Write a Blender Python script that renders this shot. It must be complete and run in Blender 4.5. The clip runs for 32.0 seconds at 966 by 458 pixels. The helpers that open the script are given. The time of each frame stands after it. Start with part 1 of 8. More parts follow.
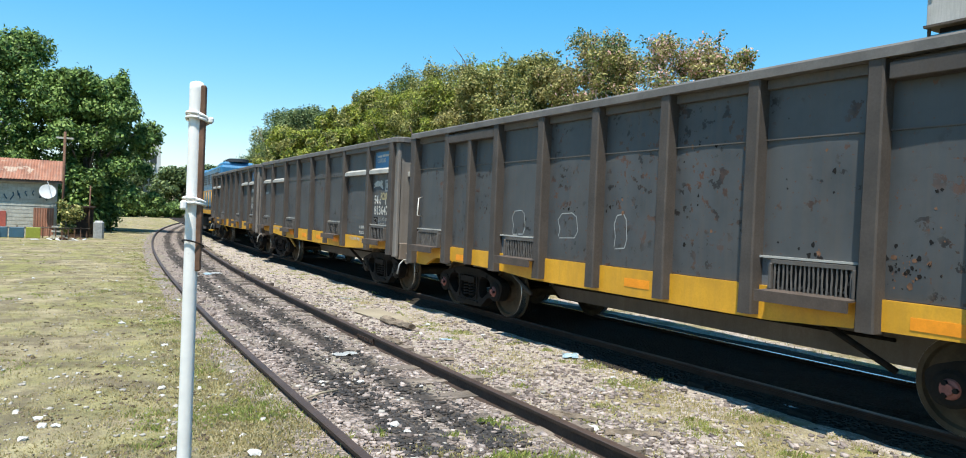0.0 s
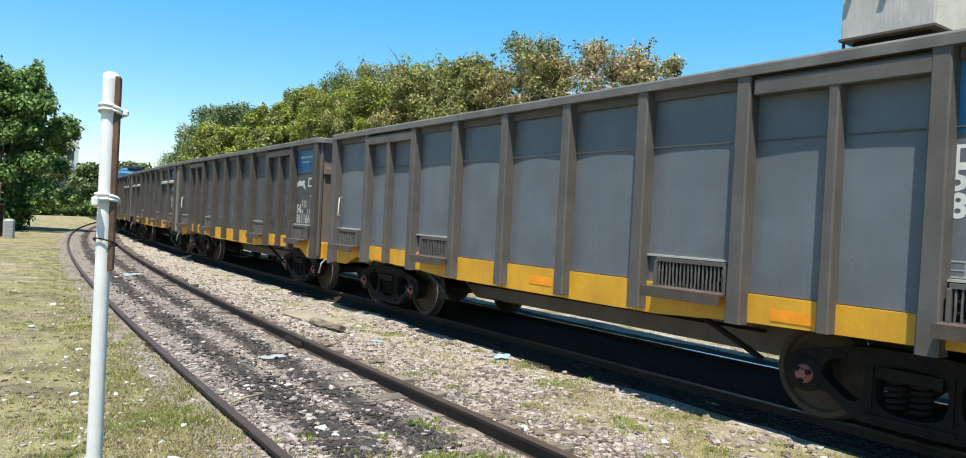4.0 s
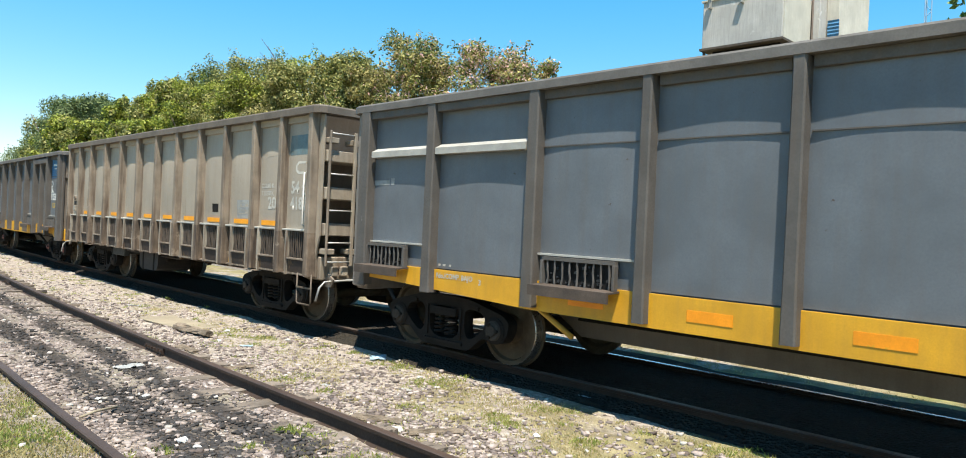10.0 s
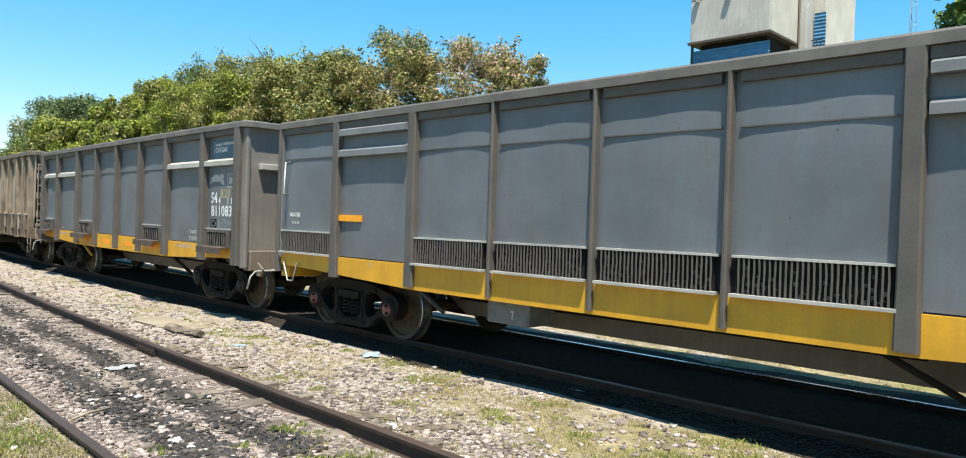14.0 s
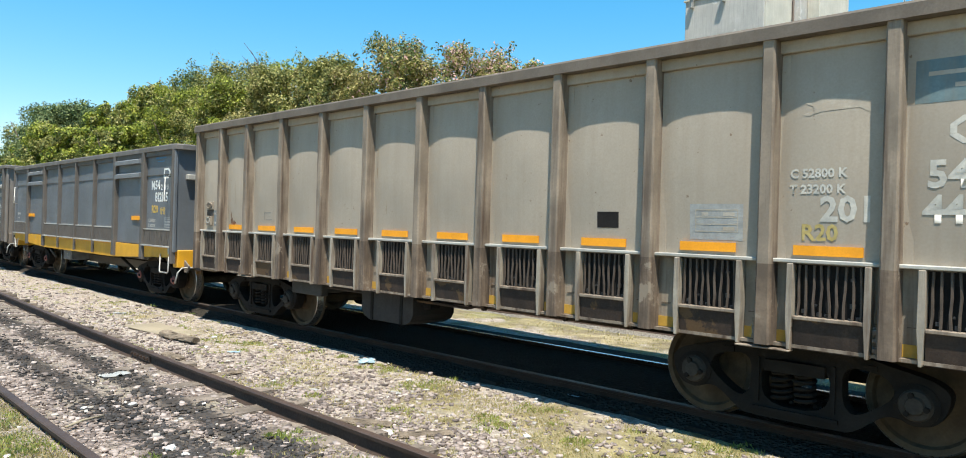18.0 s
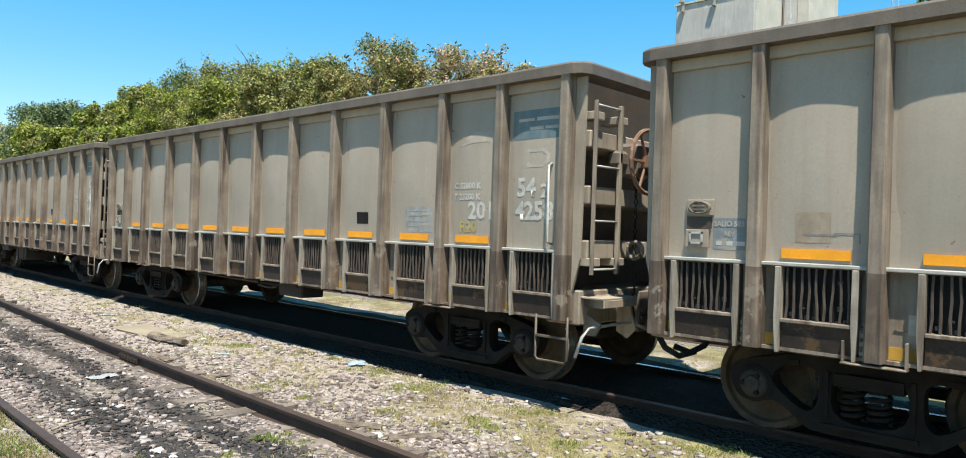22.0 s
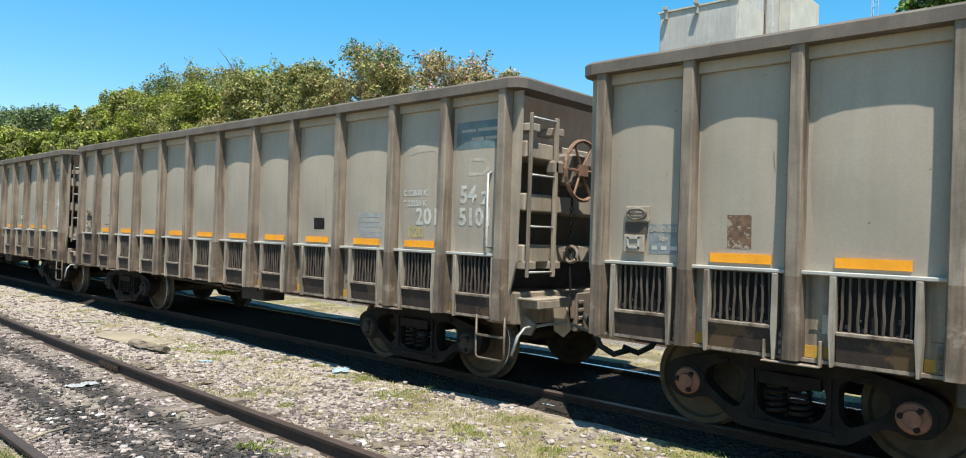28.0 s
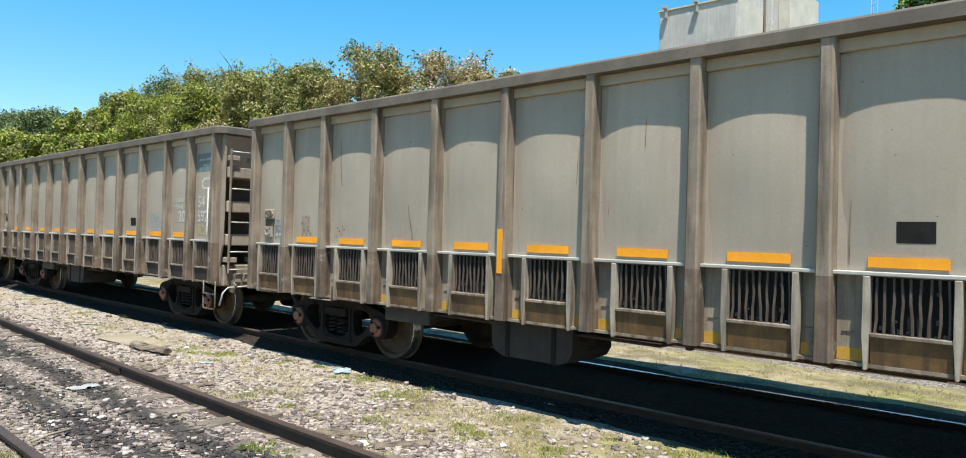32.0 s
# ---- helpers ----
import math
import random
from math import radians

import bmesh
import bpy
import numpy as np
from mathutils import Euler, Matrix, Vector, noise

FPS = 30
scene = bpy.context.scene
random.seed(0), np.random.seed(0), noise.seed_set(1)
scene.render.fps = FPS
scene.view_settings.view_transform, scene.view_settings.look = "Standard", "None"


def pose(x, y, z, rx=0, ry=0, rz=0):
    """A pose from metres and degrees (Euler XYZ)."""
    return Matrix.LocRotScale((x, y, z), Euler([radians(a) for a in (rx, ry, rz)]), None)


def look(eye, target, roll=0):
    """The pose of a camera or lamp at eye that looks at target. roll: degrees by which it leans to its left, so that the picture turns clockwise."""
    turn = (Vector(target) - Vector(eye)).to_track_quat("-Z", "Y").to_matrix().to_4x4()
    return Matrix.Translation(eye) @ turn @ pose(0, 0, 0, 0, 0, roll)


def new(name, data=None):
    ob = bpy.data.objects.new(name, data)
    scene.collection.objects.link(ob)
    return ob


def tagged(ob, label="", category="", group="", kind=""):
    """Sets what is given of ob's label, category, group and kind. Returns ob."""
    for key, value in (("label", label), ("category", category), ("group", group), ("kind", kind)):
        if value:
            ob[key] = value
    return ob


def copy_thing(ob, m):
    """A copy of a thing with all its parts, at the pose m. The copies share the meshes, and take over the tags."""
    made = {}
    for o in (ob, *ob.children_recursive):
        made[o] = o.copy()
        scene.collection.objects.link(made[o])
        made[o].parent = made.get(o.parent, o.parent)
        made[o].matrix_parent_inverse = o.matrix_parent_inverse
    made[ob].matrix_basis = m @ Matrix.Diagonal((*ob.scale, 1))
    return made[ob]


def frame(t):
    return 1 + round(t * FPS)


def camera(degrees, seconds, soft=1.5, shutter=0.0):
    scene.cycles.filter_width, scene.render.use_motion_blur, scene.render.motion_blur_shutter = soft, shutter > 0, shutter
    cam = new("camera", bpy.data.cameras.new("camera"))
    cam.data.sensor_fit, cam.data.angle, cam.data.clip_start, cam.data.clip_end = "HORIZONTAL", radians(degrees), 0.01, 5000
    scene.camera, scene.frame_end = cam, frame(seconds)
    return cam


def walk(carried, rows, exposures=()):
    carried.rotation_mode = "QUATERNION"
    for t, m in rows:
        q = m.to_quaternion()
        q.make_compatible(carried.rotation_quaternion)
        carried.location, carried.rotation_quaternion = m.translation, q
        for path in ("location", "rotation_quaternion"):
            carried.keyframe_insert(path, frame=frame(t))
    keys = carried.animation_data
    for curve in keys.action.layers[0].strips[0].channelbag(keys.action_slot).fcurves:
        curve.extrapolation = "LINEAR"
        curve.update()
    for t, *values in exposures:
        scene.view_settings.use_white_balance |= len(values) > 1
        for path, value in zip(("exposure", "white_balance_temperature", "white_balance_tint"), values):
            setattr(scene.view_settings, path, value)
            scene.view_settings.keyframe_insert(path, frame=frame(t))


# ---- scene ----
cam = camera(67.41, 32.0, 1.0)
PATH = [
    (0, pose(-0.006, -0.101, 1.616, 89.06, -2.39, 59.87)),
    (0.5, pose(-0.007, -0.098, 1.614, 89.22, -2.43, 59.49)),
    (1, pose(-0.022, -0.102, 1.616, 89.34, -2.42, 59.69)),
    (1.5, pose(-0.018, -0.115, 1.619, 89.53, -2.42, 60.81)),
    (2, pose(-0.006, -0.121, 1.619, 89.49, -2.49, 61.89)),
    (2.5, pose(-0.020, -0.111, 1.616, 89.29, -2.70, 60.15)),
    (4.5, pose(-0.007, -0.055, 1.608, 89.24, -2.66, 52.78)),
    (5, pose(-0.009, -0.036, 1.605, 88.85, -2.51, 50.73)),
    (5.5, pose(-0.013, -0.034, 1.605, 88.76, -2.47, 49.38)),
    (6, pose(-0.004, -0.009, 1.605, 88.58, -2.34, 48.14)),
    (6.5, pose(-0.005, -0.005, 1.606, 88.87, -2.45, 47.41)),
    (7, pose(0.000, -0.005, 1.606, 88.95, -2.68, 46.54)),
    (7.5, pose(-0.001, -0.004, 1.607, 88.81, -2.41, 46.19)),
    (8, pose(-0.001, -0.005, 1.609, 89.26, -2.64, 46.06)),
    (8.5, pose(-0.000, -0.006, 1.606, 89.54, -2.62, 45.65)),
    (9, pose(-0.001, -0.004, 1.607, 89.52, -2.68, 45.59)),
    (9.5, pose(-0.004, -0.005, 1.608, 89.78, -2.73, 45.39)),
    (10, pose(-0.000, -0.001, 1.611, 89.79, -2.60, 45.24)),
    (10.5, pose(-0.002, -0.001, 1.613, 89.83, -2.17, 44.61)),
    (11, pose(0.002, 0.000, 1.608, 90.09, -2.22, 43.99)),
    (11.5, pose(-0.000, -0.004, 1.605, 89.81, -2.12, 44.35)),
    (12, pose(0.000, -0.005, 1.608, 89.87, -2.36, 44.43)),
    (12.5, pose(-0.001, -0.007, 1.606, 89.73, -2.39, 44.49)),
    (13, pose(-0.001, -0.005, 1.609, 89.61, -2.12, 44.38)),
    (13.5, pose(-0.001, -0.005, 1.606, 89.51, -1.87, 44.57)),
    (15.5, pose(0.002, -0.004, 1.604, 89.74, -1.70, 44.27)),
    (16, pose(0.001, 0.000, 1.610, 89.75, -1.74, 44.00)),
    (16.5, pose(0.002, 0.000, 1.609, 89.83, -1.58, 43.94)),
    (17, pose(0.003, 0.000, 1.606, 89.95, -1.54, 44.07)),
    (17.5, pose(0.000, 0.001, 1.609, 90.06, -1.75, 44.01)),
    (18, pose(0.000, -0.004, 1.609, 89.95, -1.69, 44.19)),
    (18.5, pose(-0.001, 0.004, 1.617, 89.77, -1.85, 43.37)),
    (19, pose(0.001, -0.001, 1.610, 90.12, -1.85, 43.94)),
    (19.5, pose(0.003, 0.002, 1.609, 89.89, -1.82, 43.87)),
    (20, pose(0.002, -0.001, 1.608, 89.94, -1.88, 43.85)),
    (20.5, pose(0.001, 0.002, 1.610, 90.05, -1.75, 43.82)),
    (21, pose(-0.000, -0.000, 1.611, 90.02, -1.68, 43.77)),
    (21.5, pose(0.003, 0.001, 1.607, 90.09, -1.53, 43.59)),
    (22, pose(0.002, 0.002, 1.609, 90.15, -1.88, 43.49)),
    (22.5, pose(0.002, 0.000, 1.608, 90.28, -1.92, 43.31)),
    (23, pose(0.001, 0.001, 1.611, 90.32, -1.86, 43.07)),
    (23.5, pose(0.001, -0.000, 1.611, 90.26, -1.99, 42.99)),
    (24, pose(-0.001, -0.000, 1.610, 90.58, -2.11, 43.05)),
    (24.5, pose(-0.001, 0.001, 1.613, 90.44, -2.04, 42.85)),
    (25, pose(0.001, 0.007, 1.616, 90.67, -2.08, 42.68)),
    (25.5, pose(0.001, 0.003, 1.611, 90.69, -1.86, 42.60)),
    (27.5, pose(-0.001, 0.006, 1.615, 90.71, -1.72, 42.38)),
    (28, pose(0.000, 0.005, 1.614, 90.65, -1.90, 42.30)),
    (28.5, pose(-0.001, 0.003, 1.615, 90.43, -1.71, 42.39)),
    (29, pose(0.001, 0.007, 1.616, 90.42, -1.55, 42.45)),
    (29.5, pose(-0.001, 0.007, 1.615, 90.28, -1.54, 42.40)),
    (30, pose(0.001, 0.008, 1.614, 90.26, -1.79, 42.29)),
    (30.5, pose(-0.002, 0.002, 1.612, 90.32, -1.82, 42.40)),
    (31, pose(-0.001, 0.004, 1.613, 90.43, -1.71, 42.45)),
    (31.5, pose(0.001, 0.007, 1.615, 90.37, -1.72, 42.34)),
    (32, pose(0.000, 0.009, 1.615, 90.63, -1.56, 42.36)),
]
# the film opens a little darker and bluer, then settles
walk(cam, PATH, exposures=[(0, 0.80, 6150, 10), (1.2, 0.80, 6180, 10), (2.5, 0.785, 6220, 10), (6, 0.86, 6400, 10), (9, 0.92, 6480, 10), (11, 1.0, 6560, 10), (13, 0.97, 6560, 10), (16, 0.94, 6500, 10), (19, 0.89, 6420, 10), (24, 0.86, 6380, 10), (28, 0.83, 6330, 10), (29.5, 0.83, 6330, 10), (31, 0.865, 6350, 10), (32, 0.865, 6350, 10)])

# world, sun, exposure
world = bpy.data.worlds.new("sky")
scene.world = world
world.use_nodes = True
wn = world.node_tree.nodes
sky = wn.new("ShaderNodeTexSky")
sky.sky_type = "NISHITA"
sky.sun_disc = False
SUN_WAY = Vector((-0.28, 0.25, -1.0)).normalized()
sky.sun_elevation = math.asin(-SUN_WAY.z)
sky.sun_rotation = math.atan2(-SUN_WAY.x, -SUN_WAY.y)
sky.air_density, sky.dust_density, sky.ozone_density = 1.0, 0.25, 1.5
wn["Background"].inputs["Strength"].default_value = 0.15
soften = wn.new("ShaderNodeGamma")
soften.inputs["Gamma"].default_value = 0.6
vivid = wn.new("ShaderNodeHueSaturation")
vivid.inputs["Value"].default_value = 1.42
vivid.inputs["Hue"].default_value, vivid.inputs["Saturation"].default_value = 0.49, 2.0
world.node_tree.links.new(sky.outputs[0], soften.inputs["Color"])
world.node_tree.links.new(soften.outputs[0], vivid.inputs["Color"])
world.node_tree.links.new(vivid.outputs[0], wn["Background"].inputs["Color"])
sun = new("sun", bpy.data.lights.new("sun", "SUN"))
sun.data.energy, sun.data.angle, sun.data.color = 5.0, radians(0.53), (1.0, 0.95, 0.83)
sun.matrix_world = look((0, 0, 60), Vector((0, 0, 60)) + SUN_WAY)


# ---- materials ----
def nodes_of(name):
    m = bpy.data.materials.new(name)
    m.use_nodes = True
    return m, m.node_tree.nodes, m.node_tree.links, m.node_tree.nodes["Principled BSDF"]


def mapped(n, l, stretch=(1, 1, 1), shift=True):
    """Object coordinates, moved at random from piece to piece."""
    tc = n.new("ShaderNodeTexCoord")
    mp = n.new("ShaderNodeMapping")
    mp.inputs["Scale"].default_value = stretch
    l.new(tc.outputs["Object"], mp.inputs["Vector"])
    if shift:
        oi = n.new("ShaderNodeObjectInfo")
        mul = n.new("ShaderNodeMath")
        mul.operation = "MULTIPLY"
        mul.inputs[1].default_value = 37.0
        l.new(oi.outputs["Random"], mul.inputs[0])
        l.new(mul.outputs[0], mp.inputs["Location"])
    return mp.outputs[0]


def grain(n, l, vec, scale, lo=0.35, hi=0.65, detail=6.0, rough=0.6):
    tx = n.new("ShaderNodeTexNoise")
    tx.inputs["Scale"].default_value, tx.inputs["Detail"].default_value, tx.inputs["Roughness"].default_value = scale, detail, rough
    l.new(vec, tx.inputs["Vector"])
    mr = n.new("ShaderNodeMapRange")
    mr.inputs["From Min"].default_value, mr.inputs["From Max"].default_value = lo, hi
    l.new(tx.outputs[0], mr.inputs["Value"])
    return mr.outputs[0]


def blend(n, l, fac, a, b):
    """Mix of two colours (values or sockets)."""
    mx = n.new("ShaderNodeMix")
    mx.data_type = "RGBA"
    for key, v in ((6, a), (7, b)):
        if isinstance(v, tuple):
            mx.inputs[key].default_value = (*v, 1)
        else:
            l.new(v, mx.inputs[key])
    if isinstance(fac, float):
        mx.inputs[0].default_value = fac
    else:
        l.new(fac, mx.inputs[0])
    return mx.outputs[2]


def times_(n, l, a, b):
    m = n.new("ShaderNodeMath")
    m.operation = "MULTIPLY"
    for i, v in enumerate((a, b)):
        if isinstance(v, float):
            m.inputs[i].default_value = v
        else:
            l.new(v, m.inputs[i])
    return m.outputs[0]


def shade(c, k):
    return tuple(min(1.0, x * k) for x in c)


def mat(name, col, rough=0.6, metal=0.0, var=0.18, scale=2.0, fine=45.0, bump=0.12, depth=0.004,
        streak=None, patch=None, shift=True, spec=0.5, specks=None):
    """A surface with variation at two scales, bump and, where given, run-down streaks (colour, strength) and worn patches
    (colour, threshold, size)."""
    m, n, l, b = nodes_of(name)
    vec = mapped(n, l, shift=shift)
    c = blend(n, l, grain(n, l, vec, scale), shade(col, 1 - var), shade(col, 1 + var))
    fine_ = grain(n, l, vec, fine, 0.3, 0.7, 4.0)
    c = blend(n, l, times_(n, l, fine_, 0.35), c, shade(col, 0.72))
    rr = None
    if streak:
        sv = mapped(n, l, (5.0, 5.0, 0.35), shift)
        sf = times_(n, l, grain(n, l, sv, 2.2, 0.45, 0.75, 5.0), streak[1])
        c = blend(n, l, sf, c, streak[0])
    if patch:
        pf = grain(n, l, vec, patch[2], patch[1], patch[1] + 0.025, 9.0, 0.65)
        c = blend(n, l, pf, c, patch[0])
    if specks:
        c = blend(n, l, grain(n, l, vec, specks[2], specks[1], specks[1] + 0.03, 4.0), c, specks[0])
    l.new(c, b.inputs["Base Color"])
    ro = n.new("ShaderNodeMapRange")
    ro.inputs["To Min"].default_value, ro.inputs["To Max"].default_value = max(0.03, rough - 0.1), min(1, rough + 0.12)
    l.new(fine_, ro.inputs["Value"])
    l.new(ro.outputs[0], b.inputs["Roughness"])
    b.inputs["Metallic"].default_value = metal
    b.inputs["Specular IOR Level"].default_value = spec
    if bump:
        bp = n.new("ShaderNodeBump")
        bp.inputs["Strength"].default_value, bp.inputs["Distance"].default_value = bump, depth
        l.new(fine_, bp.inputs["Height"])
        l.new(bp.outputs[0], b.inputs["Normal"])
    return m


RUST = (0.16, 0.07, 0.035)
DIRT = (0.115, 0.085, 0.06)
M = {
    "grey": mat("slate_grey_paint", (0.117, 0.130, 0.145), 0.5, 0, 0.17, 1.4, 60, bump=0.03, streak=(DIRT, 0.25), specks=((0.07, 0.055, 0.045), 0.71, 12)),
    "grey_post": mat("dusty_grey_paint", (0.088, 0.079, 0.071), 0.65, 0, 0.2, 3, 50, streak=((0.10, 0.075, 0.055), 0.7)),
    "post_dirty": mat("sooty_brown_post_paint", (0.058, 0.047, 0.039), 0.7, 0, 0.25, 3, 50, streak=((0.05, 0.036, 0.026), 0.7)),
    "brown": mat("dusty_brown_paint", (0.165, 0.132, 0.104), 0.7, 0, 0.2, 1.5, 50, streak=(DIRT, 0.6)),
    "beige": mat("dusty_beige_paint", (0.356, 0.301, 0.236), 0.6, 0, 0.10, 0.9, 55, bump=0.04, streak=((0.21, 0.15, 0.10), 0.2), specks=((0.19, 0.125, 0.08), 0.70, 14)),
    "beige_post": mat("rust_streaked_beige_paint", (0.23, 0.183, 0.137), 0.7, 0, 0.28, 2.5, 50, streak=((0.07, 0.044, 0.029), 1.25)),
    "post_foot": mat("rusty_post_foot", (0.155, 0.112, 0.078), 0.8, 0, 0.4, 4, 50, streak=((0.045, 0.03, 0.021), 1.5), patch=((0.22, 0.175, 0.13), 0.6, 4)),
    "beige_low": mat("soiled_beige_paint", (0.265, 0.217, 0.162), 0.7, 0, 0.25, 2.5, 50, streak=((0.10, 0.062, 0.038), 1.0)),
    "rim": mat("grimy_rim_paint", (0.125, 0.102, 0.08), 0.75, 0, 0.25, 3, 60, streak=((0.10, 0.075, 0.055), 0.5)),
    "rim_dark": mat("grimy_dark_rim_paint", (0.12, 0.11, 0.10), 0.75, 0, 0.25, 3, 60, patch=((0.2, 0.17, 0.14), 0.68, 5)),
    "ledge": mat("pale_dusty_ledge", (0.36, 0.345, 0.31), 0.7, 0, 0.2, 3, 60),
    "chute": mat("rusty_brown_steel", (0.04, 0.025, 0.017), 0.85, 0.1, 0.4, 5, 60, streak=((0.02, 0.016, 0.013), 0.8), patch=((0.10, 0.056, 0.024), 0.56, 1.6)),
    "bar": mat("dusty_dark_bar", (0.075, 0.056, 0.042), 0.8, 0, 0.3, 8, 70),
    # black for grease and paint; also stands for shade behind bars and overhangs
    "black": mat("black_grime_and_shade", (0.02, 0.018, 0.017), 0.9, 0, 0.3, 6, 70, spec=0.12),
    "yellow": mat("weathered_yellow_paint", (0.62, 0.31, 0.014), 0.5, 0, 0.15, 2, 60, bump=0.05, streak=((0.23, 0.15, 0.05), 0.22)),
    "orange": mat("orange_reflective_strip", (0.84, 0.33, 0.008), 0.45, 0, 0.1, 4, 60),
    "blue": mat("faded_blue_paint", (0.026, 0.155, 0.32), 0.45, 0, 0.1, 3, 60, streak=((0.03, 0.11, 0.2), 0.3)),
    "blue_worn": mat("chipped_blue_paint", (0.022, 0.135, 0.29), 0.45, 0, 0.1, 3, 60, patch=((0.03, 0.025, 0.025), 0.67, 7)),
    "navy": mat("dull_blue_panel", (0.045, 0.105, 0.15), 0.5, 0, 0.12, 3, 60),
    "teal": mat("faded_teal_patch", (0.11, 0.165, 0.175), 0.6, 0, 0.25, 5, 50, streak=((0.2, 0.19, 0.16), 0.5)),
    "white": mat("stencilled_white_paint", (0.66, 0.66, 0.63), 0.6, 0, 0.1, 6, 60),
    "white_faded": mat("faded_white_paint", (0.46, 0.435, 0.385), 0.7, 0, 0.2, 12, 60),
    "yellow_mark": mat("yellow_stencil_paint", (0.55, 0.36, 0.06), 0.6, 0, 0.2, 8, 60),
    "placard": mat("grey_placard", (0.31, 0.31, 0.295), 0.7, 0, 0.2, 10, 60),
    "iron": mat("oily_cast_iron", (0.017, 0.0145, 0.0125), 0.75, 0.1, 0.3, 6, 60, bump=0.3, spec=0.12),
    "wheel": mat("dusty_wheel_steel", (0.085, 0.062, 0.04), 0.75, 0.1, 0.35, 5, 50, bump=0.2, spec=0.12),
    "tread": mat("polished_tread_steel", (0.45, 0.43, 0.40), 0.3, 0.9, 0.1, 5, 60, 0.05),
    "cap_red": mat("faded_red_cap", (0.25, 0.085, 0.065), 0.7, 0, 0.3, 12, 60),
    "cap": mat("brown_axle_cap", (0.115, 0.09, 0.068), 0.6, 0.3, 0.3, 12, 60),
    "pipe": mat("pale_steel_pipe", (0.42, 0.41, 0.38), 0.55, 0.2, 0.2, 9, 60),
    "rubber": mat("black_rubber_hose", (0.022, 0.022, 0.023), 0.75, 0, 0.2, 9, 60),
    "rail": mat("rusty_rail_steel", (0.05, 0.031, 0.022), 0.75, 0.3, 0.25, 4, 60, bump=0.25),
    # main rails: rust made darker and duller for the shade under the train
    "rail_shaded": mat("dark_rusty_rail_steel", (0.045, 0.028, 0.021), 0.75, 0.2, 0.25, 4, 60, bump=0.25, spec=0.12),
    "rail_top": mat("worn_rail_head", (0.085, 0.055, 0.04), 0.55, 0.4, 0.25, 3, 50, 0.05),
    # duller, darker copy of the polished head, for the rail in shade
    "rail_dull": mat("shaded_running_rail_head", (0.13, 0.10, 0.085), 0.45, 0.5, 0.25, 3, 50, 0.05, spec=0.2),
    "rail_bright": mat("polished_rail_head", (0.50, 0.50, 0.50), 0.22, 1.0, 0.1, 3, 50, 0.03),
    # main-track sleepers near black: the train's shade is put into the wood
    "wood_shaded": mat("shade_darkened_sleeper_wood", (0.03, 0.025, 0.02), 0.9, 0, 0.3, 4, 40, 0.5, 0.01, spec=0.12),
    "pole_white": mat("chalky_white_paint", (0.74, 0.72, 0.68), 0.7, 0, 0.08, 5, 40, patch=((0.28, 0.25, 0.21), 0.69, 9)),
    "pole_rust": mat("rust_brown_steel", (0.14, 0.075, 0.045), 0.85, 0.2, 0.3, 8, 50, 0.3),
    "loco": mat("locomotive_blue_paint", (0.03, 0.15, 0.29), 0.4, 0, 0.12, 2, 50, streak=((0.05, 0.09, 0.13), 0.4)),
    "loco_dark": mat("locomotive_dark_grey", (0.04, 0.042, 0.045), 0.6, 0.1, 0.2, 3, 50),
    "glass": mat("dark_window_glass", (0.02, 0.025, 0.03), 0.08, 0, 0.1, 3, 50, 0.0),
    "amber": mat("amber_beacon", (0.8, 0.35, 0.02), 0.3, 0, 0.1, 3, 50, 0.0),
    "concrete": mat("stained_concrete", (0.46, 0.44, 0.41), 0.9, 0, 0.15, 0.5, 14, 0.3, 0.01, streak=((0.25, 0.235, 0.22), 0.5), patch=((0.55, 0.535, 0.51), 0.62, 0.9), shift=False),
    # lighter copy of the concrete, with sunlight in it; cream on the stair tower
    "concrete_lit": mat("pale_and_sunlit_concrete", (0.52, 0.49, 0.42), 0.9, 0, 0.12, 0.6, 14, 0.3, 0.01, streak=((0.36, 0.32, 0.26), 0.4), shift=False),
    "clad": mat("corrugated_blue_sheet", (0.045, 0.19, 0.36), 0.6, 0.1, 0.2, 1.5, 30, streak=((0.1, 0.1, 0.1), 0.4)),
    "tin": mat("rusty_corrugated_roof", (0.28, 0.12, 0.07), 0.8, 0.1, 0.35, 0.9, 30, streak=((0.36, 0.29, 0.23), 0.4), patch=((0.38, 0.28, 0.21), 0.6, 0.6)),
    "plank": mat("weathered_white_boards", (0.46, 0.44, 0.37), 0.85, 0, 0.2, 2, 40, streak=((0.25, 0.23, 0.2), 0.5)),
    "wall_white": mat("painted_white_wall", (0.62, 0.615, 0.60), 0.8, 0, 0.08, 0.8, 30, shift=False),
    "wall_blue": mat("painted_blue_wall", (0.03, 0.30, 0.58), 0.7, 0, 0.12, 0.8, 30, shift=False),
    "maroon": mat("maroon_sign_paint", (0.23, 0.018, 0.03), 0.6, 0, 0.1, 3, 40),
    "sign_green": mat("green_sign_paint", (0.02, 0.27, 0.13), 0.6, 0, 0.1, 3, 40),
    "lattice": mat("pale_blue_lattice_steel", (0.22, 0.34, 0.46), 0.5, 0.3, 0.1, 3, 40),
    "bark": mat("grey_brown_bark", (0.12, 0.09, 0.065), 0.95, 0, 0.3, 5, 25, 0.6, 0.02),
